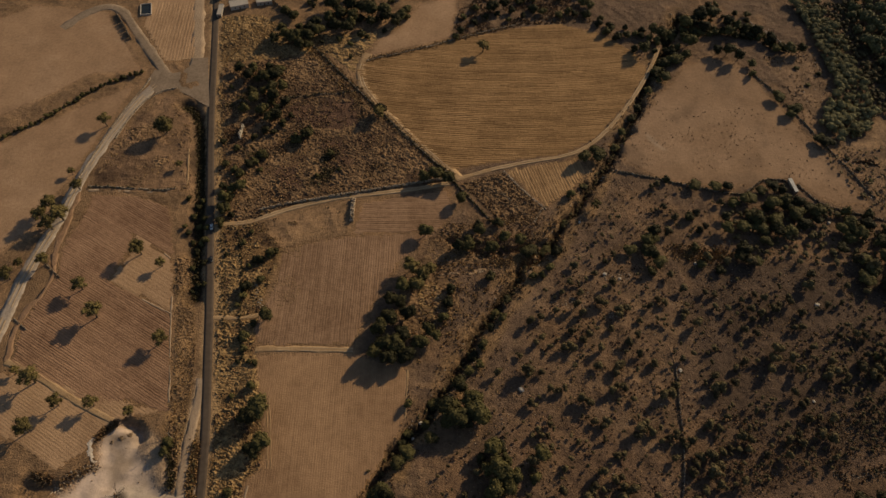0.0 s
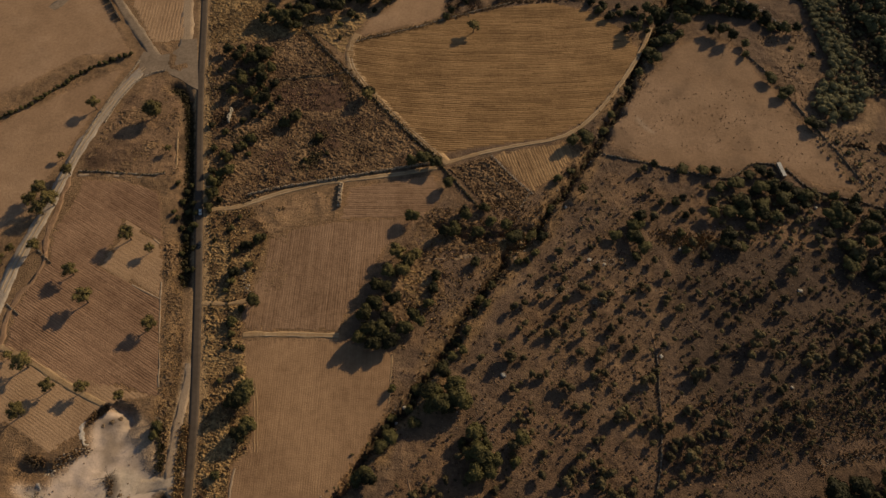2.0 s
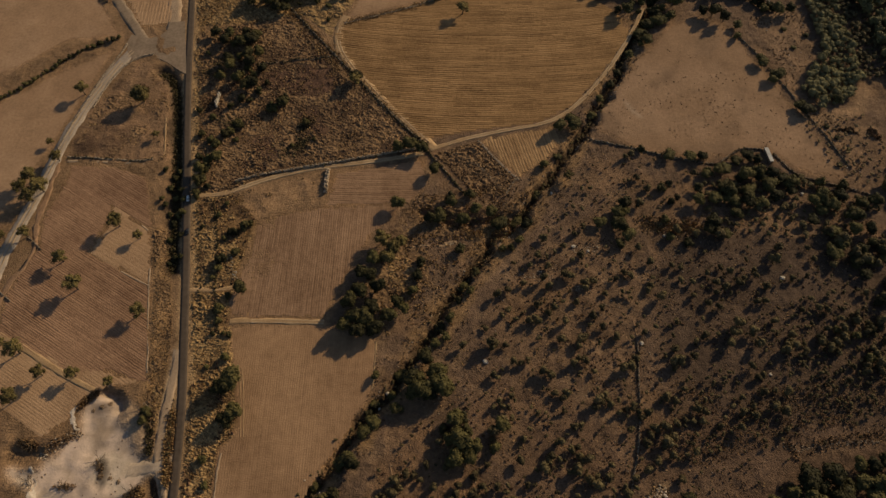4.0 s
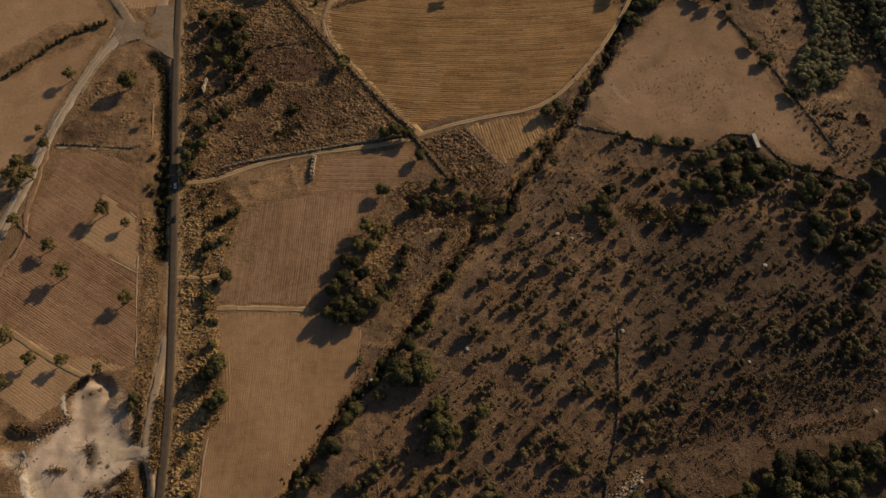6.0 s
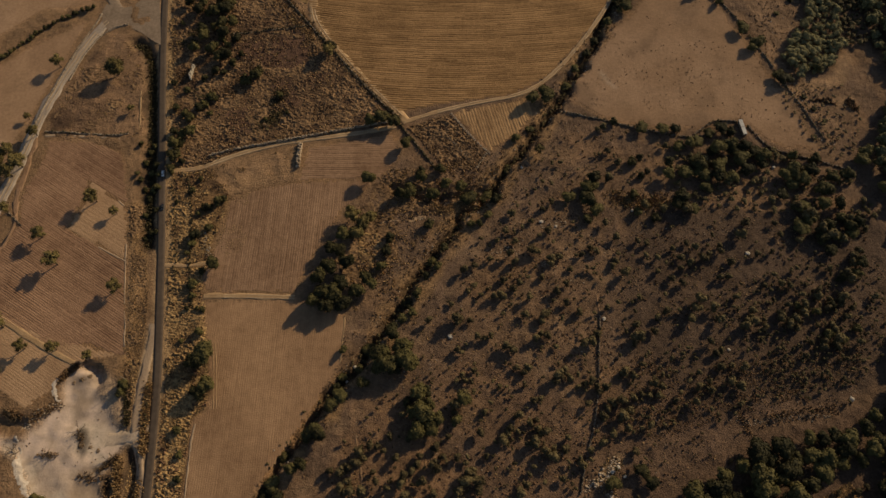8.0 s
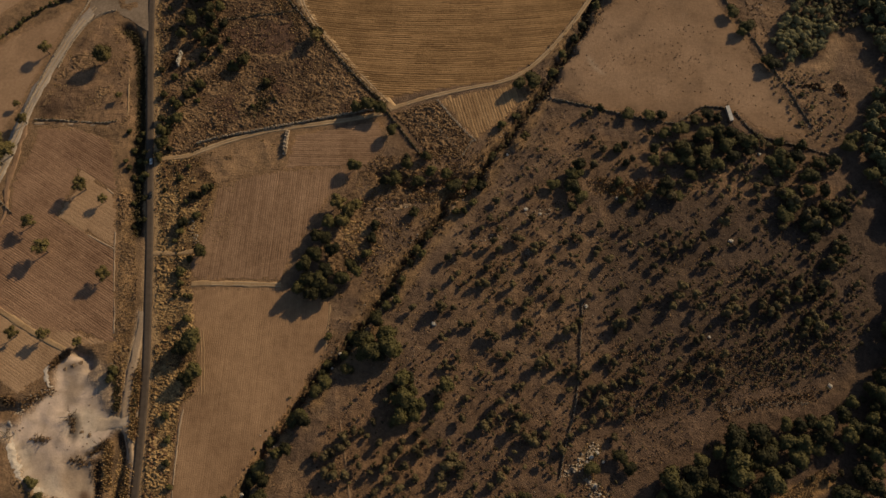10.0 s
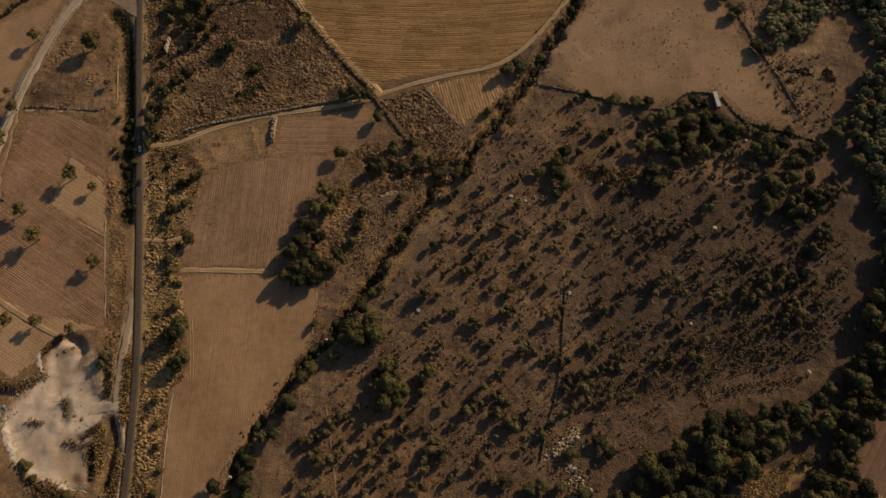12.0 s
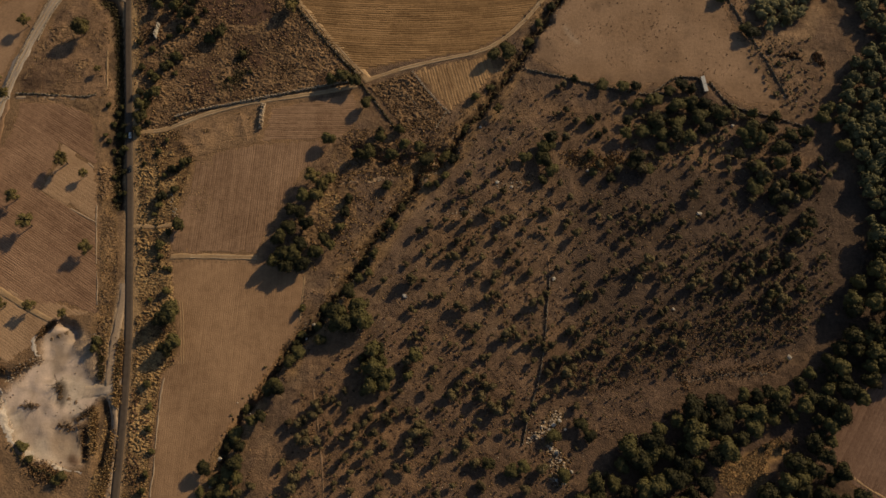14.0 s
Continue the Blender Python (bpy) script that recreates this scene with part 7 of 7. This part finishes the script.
for k, (line, w, t) in enumerate(((FIELD_WALL, 1.1, 1.5), (HILL_WALL, 0.9, 1.0), (PASTURE_WALL, 0.9, 1.0), (PASTURE_WALL_EAST, 0.9, 1.1), (PEN_WALL, 0.8, 1.3), (PLOT_WALL, 1.1, 0.5), (PLOT_RIDGE, 0.9, 0.4), (PLOT_END, 0.9, 0.5), (SCRUB_WALL, 0.6, 1.2), (WEST_BANK, 0.8, 0.7), (TRIANGLE_BANK, 0.8, 0.6), (CAIRN, 2.2, 2.2), (RUIN_WALL, 0.8, 4.0), (EAST_FENCE, 0.5, 0.8), (RIM_WALL, 0.8, 0.6), (PLOT_HEDGE, 0.7, 0.8), (STUB_WALL, 0.7, 0.9), (YARD_WALL, 0.6, 2.7), (LANE_WALL, 0.6, 2.4), (TRACK_WALL_WEST, 0.8, 0.8), (TRACK_WALL_EAST, 0.8, 0.8), (STUB_WALL_LOW, 0.6, 0.8))):
    pale = any(line is q for q in (FIELD_WALL, TRACK_WALL_WEST, TRACK_WALL_EAST, PLOT_WALL, PLOT_RIDGE, PLOT_END, RIM_WALL, WEST_BANK))
    stone_wall("stone_wall", line, w, t, "low pale tumbled dry-stone wall" if pale else "low dry-stone field wall of rough brown stones", 50 + k, mat=M_OUTCROP if line is CAIRN else M_PALE_STONE if line is RUIN_WALL else M_RUBBLE if pale else M_STONE)


# ---- things ----
def part(name, bm, mat, parent, label=""):
    """Links a bmesh as one mesh under a thing or a part."""
    me = bpy.data.meshes.new(name)
    bm.to_mesh(me)
    bm.free()
    me.materials.append(mat)
    ob = new(name, me)
    ob.parent = parent
    if label:
        tagged(ob, label)
    return ob


def box(cx, cy, cz, lx, ly, lz, taper=1.0, bevel=0.0):
    bm = bmesh.new()
    bmesh.ops.create_cube(bm, size=1)
    for v in bm.verts:
        k = taper if v.co.z > 0 else 1.0
        v.co = Vector((cx + v.co.x * lx * k, cy + v.co.y * ly * k, cz + v.co.z * lz))
    if bevel:
        bmesh.ops.bevel(bm, geom=bm.edges[:], offset=bevel, segments=2, affect="EDGES")
    return bm


def tube(cx, cy, cz, r, depth, axis="z", sides=14):
    bm = bmesh.new()
    turn = {"z": Matrix(), "x": Matrix.Rotation(radians(90), 4, "Y"), "y": Matrix.Rotation(radians(90), 4, "X")}[axis]
    bmesh.ops.create_cone(bm, cap_ends=True, segments=sides, radius1=r, radius2=r, depth=depth, matrix=Matrix.Translation((cx, cy, cz)) @ turn)
    return bm


M_WHITE_PAINT = plain("white_car_paint", (0.78, 0.77, 0.74), 0.35)
M_BLACK_PAINT = plain("dark_car_paint", (0.03, 0.032, 0.036), 0.3)
M_GLASS = plain("dark_glass", (0.02, 0.024, 0.028), 0.08)
M_TYRE = plain("tyre_rubber", (0.02, 0.02, 0.02), 0.9)
M_RIM = plain("steel_rim", (0.45, 0.45, 0.45), 0.35, 0.9)
M_LAMP = plain("lamp_glass", (0.7, 0.68, 0.62), 0.15)
M_TAIL = plain("tail_lamp", (0.35, 0.02, 0.015), 0.2)
M_SHEET = material("pale_roof_sheet", (0.42, 0.40, 0.37), (0.66, 0.63, 0.58), 0.8, rough=0.6, bump=0.1)
M_WATER = plain("dark_tank_water", (0.02, 0.024, 0.022), 0.1)
M_WOOD = material("weathered_pole_wood", (0.24, 0.19, 0.14), (0.42, 0.35, 0.27), 3.0, bump=0.2)
M_STEEL = plain("galvanised_steel", (0.35, 0.35, 0.35), 0.5, 0.8)
M_BLOCK = material("plastered_block_wall", (0.36, 0.31, 0.25), (0.54, 0.47, 0.39), 0.6, bump=0.2)
M_DOOR = plain("rusty_door", (0.14, 0.07, 0.04), 0.8)


def car(m, paint, label, bed=False):
    """A parked car along x: body, cabin, windows, wheels, lamps."""
    root = new("car")
    root.matrix_world = m
    part("body", box(0, 0, 0.62, 4.4, 1.76, 0.56, 0.96, 0.12), paint, root)
    part("cabin", box(-0.25 if not bed else 0.35, 0, 1.16, 2.3 if not bed else 1.6, 1.52, 0.56, 0.82, 0.10), paint, root)
    cx, ln = (-0.25, 2.3) if not bed else (0.35, 1.6)
    part("windscreen", box(cx + ln * 0.46, 0, 1.14, 0.34, 1.34, 0.40, 0.8, 0.03), M_GLASS, root, "dark glass windscreen")
    part("rear_window", box(cx - ln * 0.46, 0, 1.14, 0.30, 1.30, 0.38, 0.8, 0.03), M_GLASS, root, "dark glass rear window")
    for y in (-0.72, 0.72):
        part("side_window", box(cx, y, 1.16, ln * 0.74, 0.06, 0.30), M_GLASS, root, "dark glass side window")
    part("bonnet", box(1.55, 0, 0.92, 1.1, 1.5, 0.06, 0.95, 0.02), paint, root)
    for x in (-1.35, 1.38):
        for y in (-0.80, 0.80):
            w = part("wheel", tube(x, y, 0.33, 0.33, 0.22, "y"), M_TYRE, root, "black rubber tyre")
            part("rim", tube(x, y * 1.05, 0.33, 0.2, 0.2, "y", 10), M_RIM, w, "steel wheel rim")
    for y in (-0.6, 0.6):
        part("headlight", box(2.17, y, 0.68, 0.08, 0.34, 0.14, 1, 0.02), M_LAMP, root, "clear glass headlight")
        part("tail_light", box(-2.17, y, 0.72, 0.08, 0.3, 0.14, 1, 0.02), M_TAIL, root, "red tail light")
    for y in (-0.95, 0.95):
        part("mirror", box(0.75, y, 1.02, 0.12, 0.16, 0.12, 1, 0.02), paint, root)
    return tagged(root, label, "car")


ROAD_C, ROAD_S = along(ROAD, 2.0)


def on_road(x, y, lane):
    k = int(np.argmin(np.hypot(ROAD_C[:, 0] - x, ROAD_C[:, 1] - y)))
    sx, sy = ROAD_S[k]
    turn = math.degrees(math.atan2(-sx, sy))
    return pose(ROAD_C[k, 0] + sx * lane, ROAD_C[k, 1] + sy * lane, 0.15, 0, 0, turn)


(AX, AY), (BX, BY) = [(-145.7, 250.9), (-139.1, 227.2)]
car(on_road(AX, AY, 1.0), M_WHITE_PAINT, "small white car on the narrow asphalt road")
car(on_road(BX, BY, 0.9), M_BLACK_PAINT, "small dark car on the narrow asphalt road")


def shed(a, b, wide, label):
    """A long low stone shed with two pale roof sheets."""
    (ax, ay), (bx, by) = a, b
    ln, turn = math.hypot(bx - ax, by - ay), math.degrees(math.atan2(by - ay, bx - ax))
    root = new("livestock_shed")
    root.matrix_world = pose((ax + bx) / 2, (ay + by) / 2, float(height((ax + bx) / 2, (ay + by) / 2)) - 0.05, 0, 0, turn)
    for y in (-wide / 2 + 0.15, wide / 2 - 0.15):
        part("wall", box(0, y, 1.05, ln - 0.4, 0.3, 2.1), M_STONE, root, "rough stone wall")
    for x in (-ln / 2 + 0.35, ln / 2 - 0.35):
        part("end_wall", box(x, 0, 1.05, 0.3, wide - 0.6, 2.1), M_STONE, root, "rough stone wall")
    for x in (-ln / 4, ln / 4):
        bm = bmesh.new()
        n = 24
        for i in range(n + 1):
            u = -ln / 4 + 0.12 + (ln / 2 - 0.24) * i / n
            for y in (-wide / 2 - 0.15, wide / 2 + 0.15):
                for dz in (0, -0.05):
                    bm.verts.new((x + u, y, 2.28 + 0.05 * (i % 2) + 0.12 * (y > 0) + dz))
        bm.verts.ensure_lookup_table()
        for i in range(n):
            o = i * 4
            for q in ((o, o + 2, o + 6, o + 4), (o + 1, o + 5, o + 7, o + 3), (o, o + 4, o + 5, o + 1), (o + 2, o + 3, o + 7, o + 6)):
                bm.faces.new([bm.verts[k] for k in q])
        bmesh.ops.recalc_face_normals(bm, faces=bm.faces[:])
        part("roof", bm, M_SHEET, root, "pale corrugated roof sheet")
    part("door", box(ln / 4, -wide / 2 - 0.02, 0.95, 1.0, 0.08, 1.9), M_DOOR, root, "rusty metal door")
    return tagged(root, label, "shed")


shed(*[(228.5, 316.6), (230.8, 305.2)], 2.2, "low stone livestock shed with pale sheet roof beside a walled pen")


def building(x, y, turn, lx, ly, h, label):
    """A small flat-roofed block building with parapet, door and windows."""
    root = new("farm_building")
    root.matrix_world = pose(x, y, float(height(x, y)) - 0.1, 0, 0, turn)
    part("wall", box(0, 0, h / 2, lx, ly, h), M_BLOCK, root)
    part("roof", box(0, 0, h + 0.08, lx + 0.3, ly + 0.3, 0.16, 1, 0.03), M_CONCRETE, root, "pale flat concrete roof")
    for y2 in (-ly / 2, ly / 2):
        part("parapet", box(0, y2, h + 0.3, lx + 0.3, 0.2, 0.3), M_BLOCK, root)
    for x2 in (-lx / 4, lx / 4):
        w = part("window", box(x2, -ly / 2 - 0.02, h * 0.55, 1.0, 0.08, 1.0), M_GLASS, root, "dark window pane")
        part("sill", box(x2, -ly / 2 - 0.08, h * 0.55 - 0.56, 1.2, 0.2, 0.08), M_CONCRETE, w)
    part("door", box(0, -ly / 2 - 0.02, 1.05, 1.0, 0.08, 2.1), M_DOOR, root, "rusty metal door")
    return tagged(root, label, "building")


for (x, y), (lx, ly, h, turn) in zip([(-171.2, 465.0), (-152.8, 471.7), (-184.1, 456.9), (-188.8, 477.7)], ((14, 8, 3.2, 22), (12, 6, 3.0, 16), (3.4, 13, 2.8, 4), (4, 12, 3.2, 4))):
    building(x, y, turn, lx, ly, h, "small flat-roofed farm building of pale blocks")


def tank(x, y, turn, lx, ly, label):
    root = new("water_tank")
    root.matrix_world = pose(x, y, 0, 0, 0, turn)
    for y2 in (-ly / 2, ly / 2):
        part("wall", box(0, y2, 0.6, lx + 0.4, 0.4, 1.3), M_CONCRETE, root)
    for x2 in (-lx / 2, lx / 2):
        part("end_wall", box(x2, 0, 0.6, 0.4, ly - 0.42, 1.3), M_CONCRETE, root)
    part("water", box(0, 0, 0.3, lx - 0.4, ly - 0.4, 0.3), M_WATER, root, "dark still water")
    return tagged(root, label, "tank")


(TX, TY), = [(-241.9, 454.4)]
tank(TX, TY, 105, 13, 8, "rectangular open concrete water tank on bare earth")


def utility_pole(x, y, h, label):
    root = new("utility_pole")
    root.matrix_world = pose(x, y, float(height(x, y)), 0, 0, 30)
    bm = bmesh.new()
    bmesh.ops.create_cone(bm, cap_ends=True, segments=10, radius1=0.2, radius2=0.13, depth=h + 0.6, matrix=Matrix.Translation((0, 0, h / 2 - 0.3)))
    part("pole", bm, M_WOOD, root)
    part("crossarm", box(0, 0, h - 0.5, 2.0, 0.12, 0.14), M_WOOD, root)
    for x2 in (-0.85, 0, 0.85):
        part("insulator", tube(x2, 0, h - 0.34, 0.06, 0.2), M_STEEL, root, "small grey insulator")
    return tagged(root, label, "pole")


(PX, PY), = [(-133.1, 117.8)]
utility_pole(PX, PY, 9.5, "tall weathered wooden utility pole beside the dusty track")


def boulder(x, y, r, seed, label, mat, name="boulder"):
    rng = np.random.default_rng(seed)
    bm = bmesh.new()
    bmesh.ops.create_icosphere(bm, subdivisions=2, radius=1)
    for v in bm.verts:
        k = r * (0.8 + 0.35 * noise.noise(v.co * 1.6 + Vector((seed, 0, 0)))) * rng.uniform(0.93, 1.07)
        v.co = Vector((v.co.x * k, v.co.y * k * 0.85, v.co.z * k * 0.55))
    me = bpy.data.meshes.new(name)
    bm.to_mesh(me)
    bm.free()
    me.materials.append(mat)
    ob = new(name, me)
    ob.matrix_world = pose(x, y, float(height(x, y)) + 0.15 * r, 0, 0, seed * 37 % 360)
    return tagged(ob, label, "boulder" if name == "boulder" else "heap", "pale boulders" if name == "boulder" else "")


def stones(places, low, high, mat, label, seed):
    """Loose angular stones joined in one mesh."""
    rng = np.random.default_rng(seed)
    verts, faces = [], []
    for x, y in places:
        z, r, a, i = float(height(x, y)), rng.uniform(low, high), rng.uniform(0, 6.28), len(verts)
        for zz, k in ((-0.25, 1.0), (0.35, 0.9), (0.7, 0.4)):
            for q in range(5):
                t = a + q * 1.2566 + rng.uniform(-0.3, 0.3)
                w = r * k * rng.uniform(0.75, 1.15)
                verts.append((x + w * math.cos(t), y + 0.8 * w * math.sin(t), z + zz * r * rng.uniform(0.8, 1.1)))
        for lv in (0, 5):
            for q in range(5):
                faces.append((i + lv + q, i + lv + (q + 1) % 5, i + lv + 5 + (q + 1) % 5, i + lv + 5 + q))
        faces.append(tuple(i + 10 + q for q in range(5)))
    return tagged(new("loose_stones", mesh_from("loose_stones", verts, faces, mat)), label, "stones", kind="stuff")


stones(scatter_many(SCRUB, 2200, 801, -0.2, 25), 0.2, 0.5, M_RUBBLE, "pale loose stones strewn over bare brown earth", 1)
for k, (line, n, spread) in enumerate((([(141.0, 93.2), (137.0, 88.0), (131.0, 82.0), (125.0, 77.0)], 5, 1.2), ([(136.0, 75.5), (140.0, 71.0), (141.5, 65.0), (140.5, 56.0)], 4, 2.0), ([(143.0, 66.0), (147.0, 61.0)], 3, 1.5))):
    line_c = np.repeat(along(line, 0.8)[0], n, axis=0)
    stones(line_c + np.random.default_rng(802 + k).normal(0, spread, line_c.shape), 0.25, 1.0, M_OUTCROP, "pale limestone rubble breaking out of brown earth", 2 + k)
line_c = np.repeat(along([(207.7, 119.3), (218.8, 118.1), (231.7, 121.0), (244.6, 123.2), (258.9, 123.6)], 0.8)[0], 2, axis=0)
stones(line_c + np.random.default_rng(811).normal(0, 1.2, line_c.shape), 0.25, 0.7, M_STONE, "low ledge of brown rock above a wood", 11)
line_c = np.repeat(along([(-108.4, 211.2), (-105.4, 203.7), (-103.4, 197.4)], 1.0)[0], 3, axis=0)
stones(line_c + np.random.default_rng(808).normal(0, 1.0, line_c.shape), 0.25, 0.7, M_PALE_STONE, "small pile of pale stones beside a hedge", 8)
line_c = np.repeat(along([(-166.9, 102.1), (-174.4, 98.2), (-180.3, 92.1), (-184.4, 88.5)], 0.8)[0], 5, axis=0)
stones(line_c + np.random.default_rng(810).normal(0, 1.3, line_c.shape), 0.2, 0.75, M_OUTCROP, "pale rubble spilling down the side of the pit", 10)
for k, (x, y) in enumerate([(102.3, 231.1), (111.1, 233.6), (73.4, 210.0), (80.3, 212.4), (99.9, 204.3), (25.7, 229.9), (-4.6, 212.4)]):
    q = np.array((x, y)) + np.random.default_rng(830 + k).normal(0, 1.0, (26, 2)) * (3.2, 1.6)
    stones(q, 0.15, 0.6, M_OUTCROP, "patch of pale broken rock among scrub bushes", 20 + k)
stones(scatter_many(QUARRY, 420, 803, 0.45, 12), 0.2, 0.6, M_SPOIL, "brown clods and rubble on the pit floor", 3)
line_c = np.repeat(along([(234.1, 480.4), (243.8, 472.3), (258.8, 455.3)], 1.0)[0], 3, axis=0)
stones(line_c + np.random.default_rng(806).normal(0, 1.6, line_c.shape), 0.3, 0.8, M_PALE_STONE, "pale rocks along a shallow gully", 6)
stones(scatter_many(FIELD_PASTURE, 260, 805, 0.2, 25, False), 0.15, 0.35, M_RUBBLE, "small pale stones in the grazed pasture", 5)
stones(scatter_many(EAST_ROUGH, 120, 804, 0.0, 12), 0.25, 0.6, M_PALE_STONE, "pale stones in rough grass beside the wood", 4)
line_c, side_c = along(STREAM, 0.9)
rng_c = np.random.default_rng(809)
ROCKS = (line_c + side_c * (rng_c.choice((-1, 1), len(line_c)) * rng_c.uniform(3.0, 6.0, len(line_c)))[:, None])[vnoise(line_c[:, 0], line_c[:, 1], 9, 77) > -0.1]
stones(ROCKS[::2], 0.25, 0.8, M_RUBBLE, "pale rocks along the lip of a stream gully", 9)
for k, (x, y, r) in enumerate([(135.7, 172.6, 1.7), (46.8, 155.5, 1.9), (223.9, 220.3, 1.9), (247.1, 282.5, 1.6), (220.4, 273.7, 1.3), (272.4, 134.8, 1.9), (206.8, 158.7, 1.2), (98.4, 233.5, 1.6), (107.4, 231.1, 1.3), (155.0, 245.0, 1.3), (85.4, 271.5, 1.2), (141.3, 89.1, 1.6), (138.1, 86.6, 1.8), (135.7, 84.0, 1.2), (144.6, 84.6, 1.2), (140.2, 72.0, 1.4), (137.0, 73.3, 1.1), (142.5, 67.6, 1.2), (140.6, 56.9, 1.4), (145.3, 55.8, 1.1), (148.9, 62.0, 1.2), (-50.2, 53.9, 1.8), (-49.8, 42.3, 1.8), (-51.8, 38.6, 1.3), (-10.0, 126.0, 1.2), (-6.7, 135.1, 1.5)]):
    boulder(x, y, r, k + 3, "pale weathered boulder on bare brown earth", M_PALE_STONE)
def dead_bush(x, y, r, seed, label):
    """A leafless bush: forked stems that split twice."""
    rng = np.random.default_rng(seed)
    root = new("dead_bush")
    root.matrix_world = pose(x, y, float(height(x, y)) - 0.05, 0, 0, seed * 61 % 360)
    for k in range(5):
        tv, tf = [], []
        a = k * 1.257 + rng.uniform(-0.4, 0.4)
        d = np.array((math.cos(a), math.sin(a), rng.uniform(0.6, 1.1)))
        mid = d * r * 0.5
        limb(tv, tf, (0, 0, -0.2), mid, 0.11, 0.08, 5)
        for _ in range(4):
            e = mid + (d + rng.normal(0, 0.55, 3)) * r * rng.uniform(0.35, 0.6)
            limb(tv, tf, mid, e, 0.08, 0.05, 4)
            for _ in range(3):
                limb(tv, tf, e, e + (d + rng.normal(0, 0.7, 3)) * r * 0.25, 0.05, 0.03, 3)
        part_mesh = new("branch", mesh_from("branch", tv, tf, M_BARK))
        part_mesh.parent = root
    return tagged(root, label, "bush", "dead bushes")


for k, (x, y, r) in enumerate([(-153.0, 89.0, 3.2), (-151.2, 86.0, 2.6), (-167.5, 75.0, 2.4), (-164.6, 74.4, 2.0), (-187.0, 76.4, 2.6), (-184.0, 74.8, 2.2), (-133.2, 74.0, 2.4), (-130.8, 75.6, 1.8), (-135.6, 117.0, 3.4), (-134.2, 111.5, 2.6), (-190.5, 94.0, 2.6), (-195.0, 94.6, 2.4), (-142.0, 66.0, 1.8), (-173.0, 97.0, 1.6)]):
    dead_bush(x, y, r, k + 21, "leafless brown bush on pale bare earth")


def heap(x, y, r, seed, label):
    """A low uneven mound of tipped earth with rubble on it."""
    rng = np.random.default_rng(seed)
    verts, faces = [], []
    n, rings = 18, 5
    a0 = rng.uniform(0, 6.28)
    for k in range(rings + 1):
        for i in range(n):
            t = 2 * math.pi * i / n
            rr = r * k / rings * (1 + 0.28 * math.sin(2 * t + a0) + 0.12 * rng.standard_normal())
            verts.append((rr * math.cos(t), rr * math.sin(t), 0.42 * r * (1 - (k / rings) ** 1.5) * rng.uniform(0.6, 1.3) - 0.15))
    for k in range(rings):
        for i in range(n):
            faces.append((k * n + i, (k + 1) * n + i, (k + 1) * n + (i + 1) % n, k * n + (i + 1) % n))
    for _ in range(26):
        u, w = rng.normal(0, 0.45 * r, 2)
        b, sz, i = 0.25 * r * math.exp(-(u * u + w * w) / (r * r)), rng.uniform(0.12, 0.4), len(verts)
        for q in ((-1, -1, -0.5), (1, -0.8, -0.5), (0.9, 1, -0.5), (-0.8, 0.9, -0.5), (0, 0.1, 1.0)):
            verts.append((u + q[0] * sz, w + q[1] * sz, b + q[2] * sz))
        faces += [(i, i + 1, i + 4), (i + 1, i + 2, i + 4), (i + 2, i + 3, i + 4), (i + 3, i, i + 4)]
    ob = new("spoil_heap", mesh_from("spoil_heap", verts, faces, M_SPOIL))
    ob.matrix_world = pose(x, y, float(height(x, y)))
    return tagged(ob, label, "heap", "heaps in the pit")


for k, (x, y, r) in enumerate([(-166.0, 74.6, 1.6), (-169.0, 74.2, 1.2), (-151.8, 85.0, 2.2), (-150.6, 81.0, 2.0), (-145.0, 80.4, 1.3), (-140.4, 79.1, 1.4), (-134.6, 72.8, 1.3), (-159.7, 117.0, 1.6), (-156.0, 118.7, 1.4), (-163.8, 115.1, 1.2)]):
    heap(x, y, r, k + 71, "low brown heap of earth and rubble in the pit")
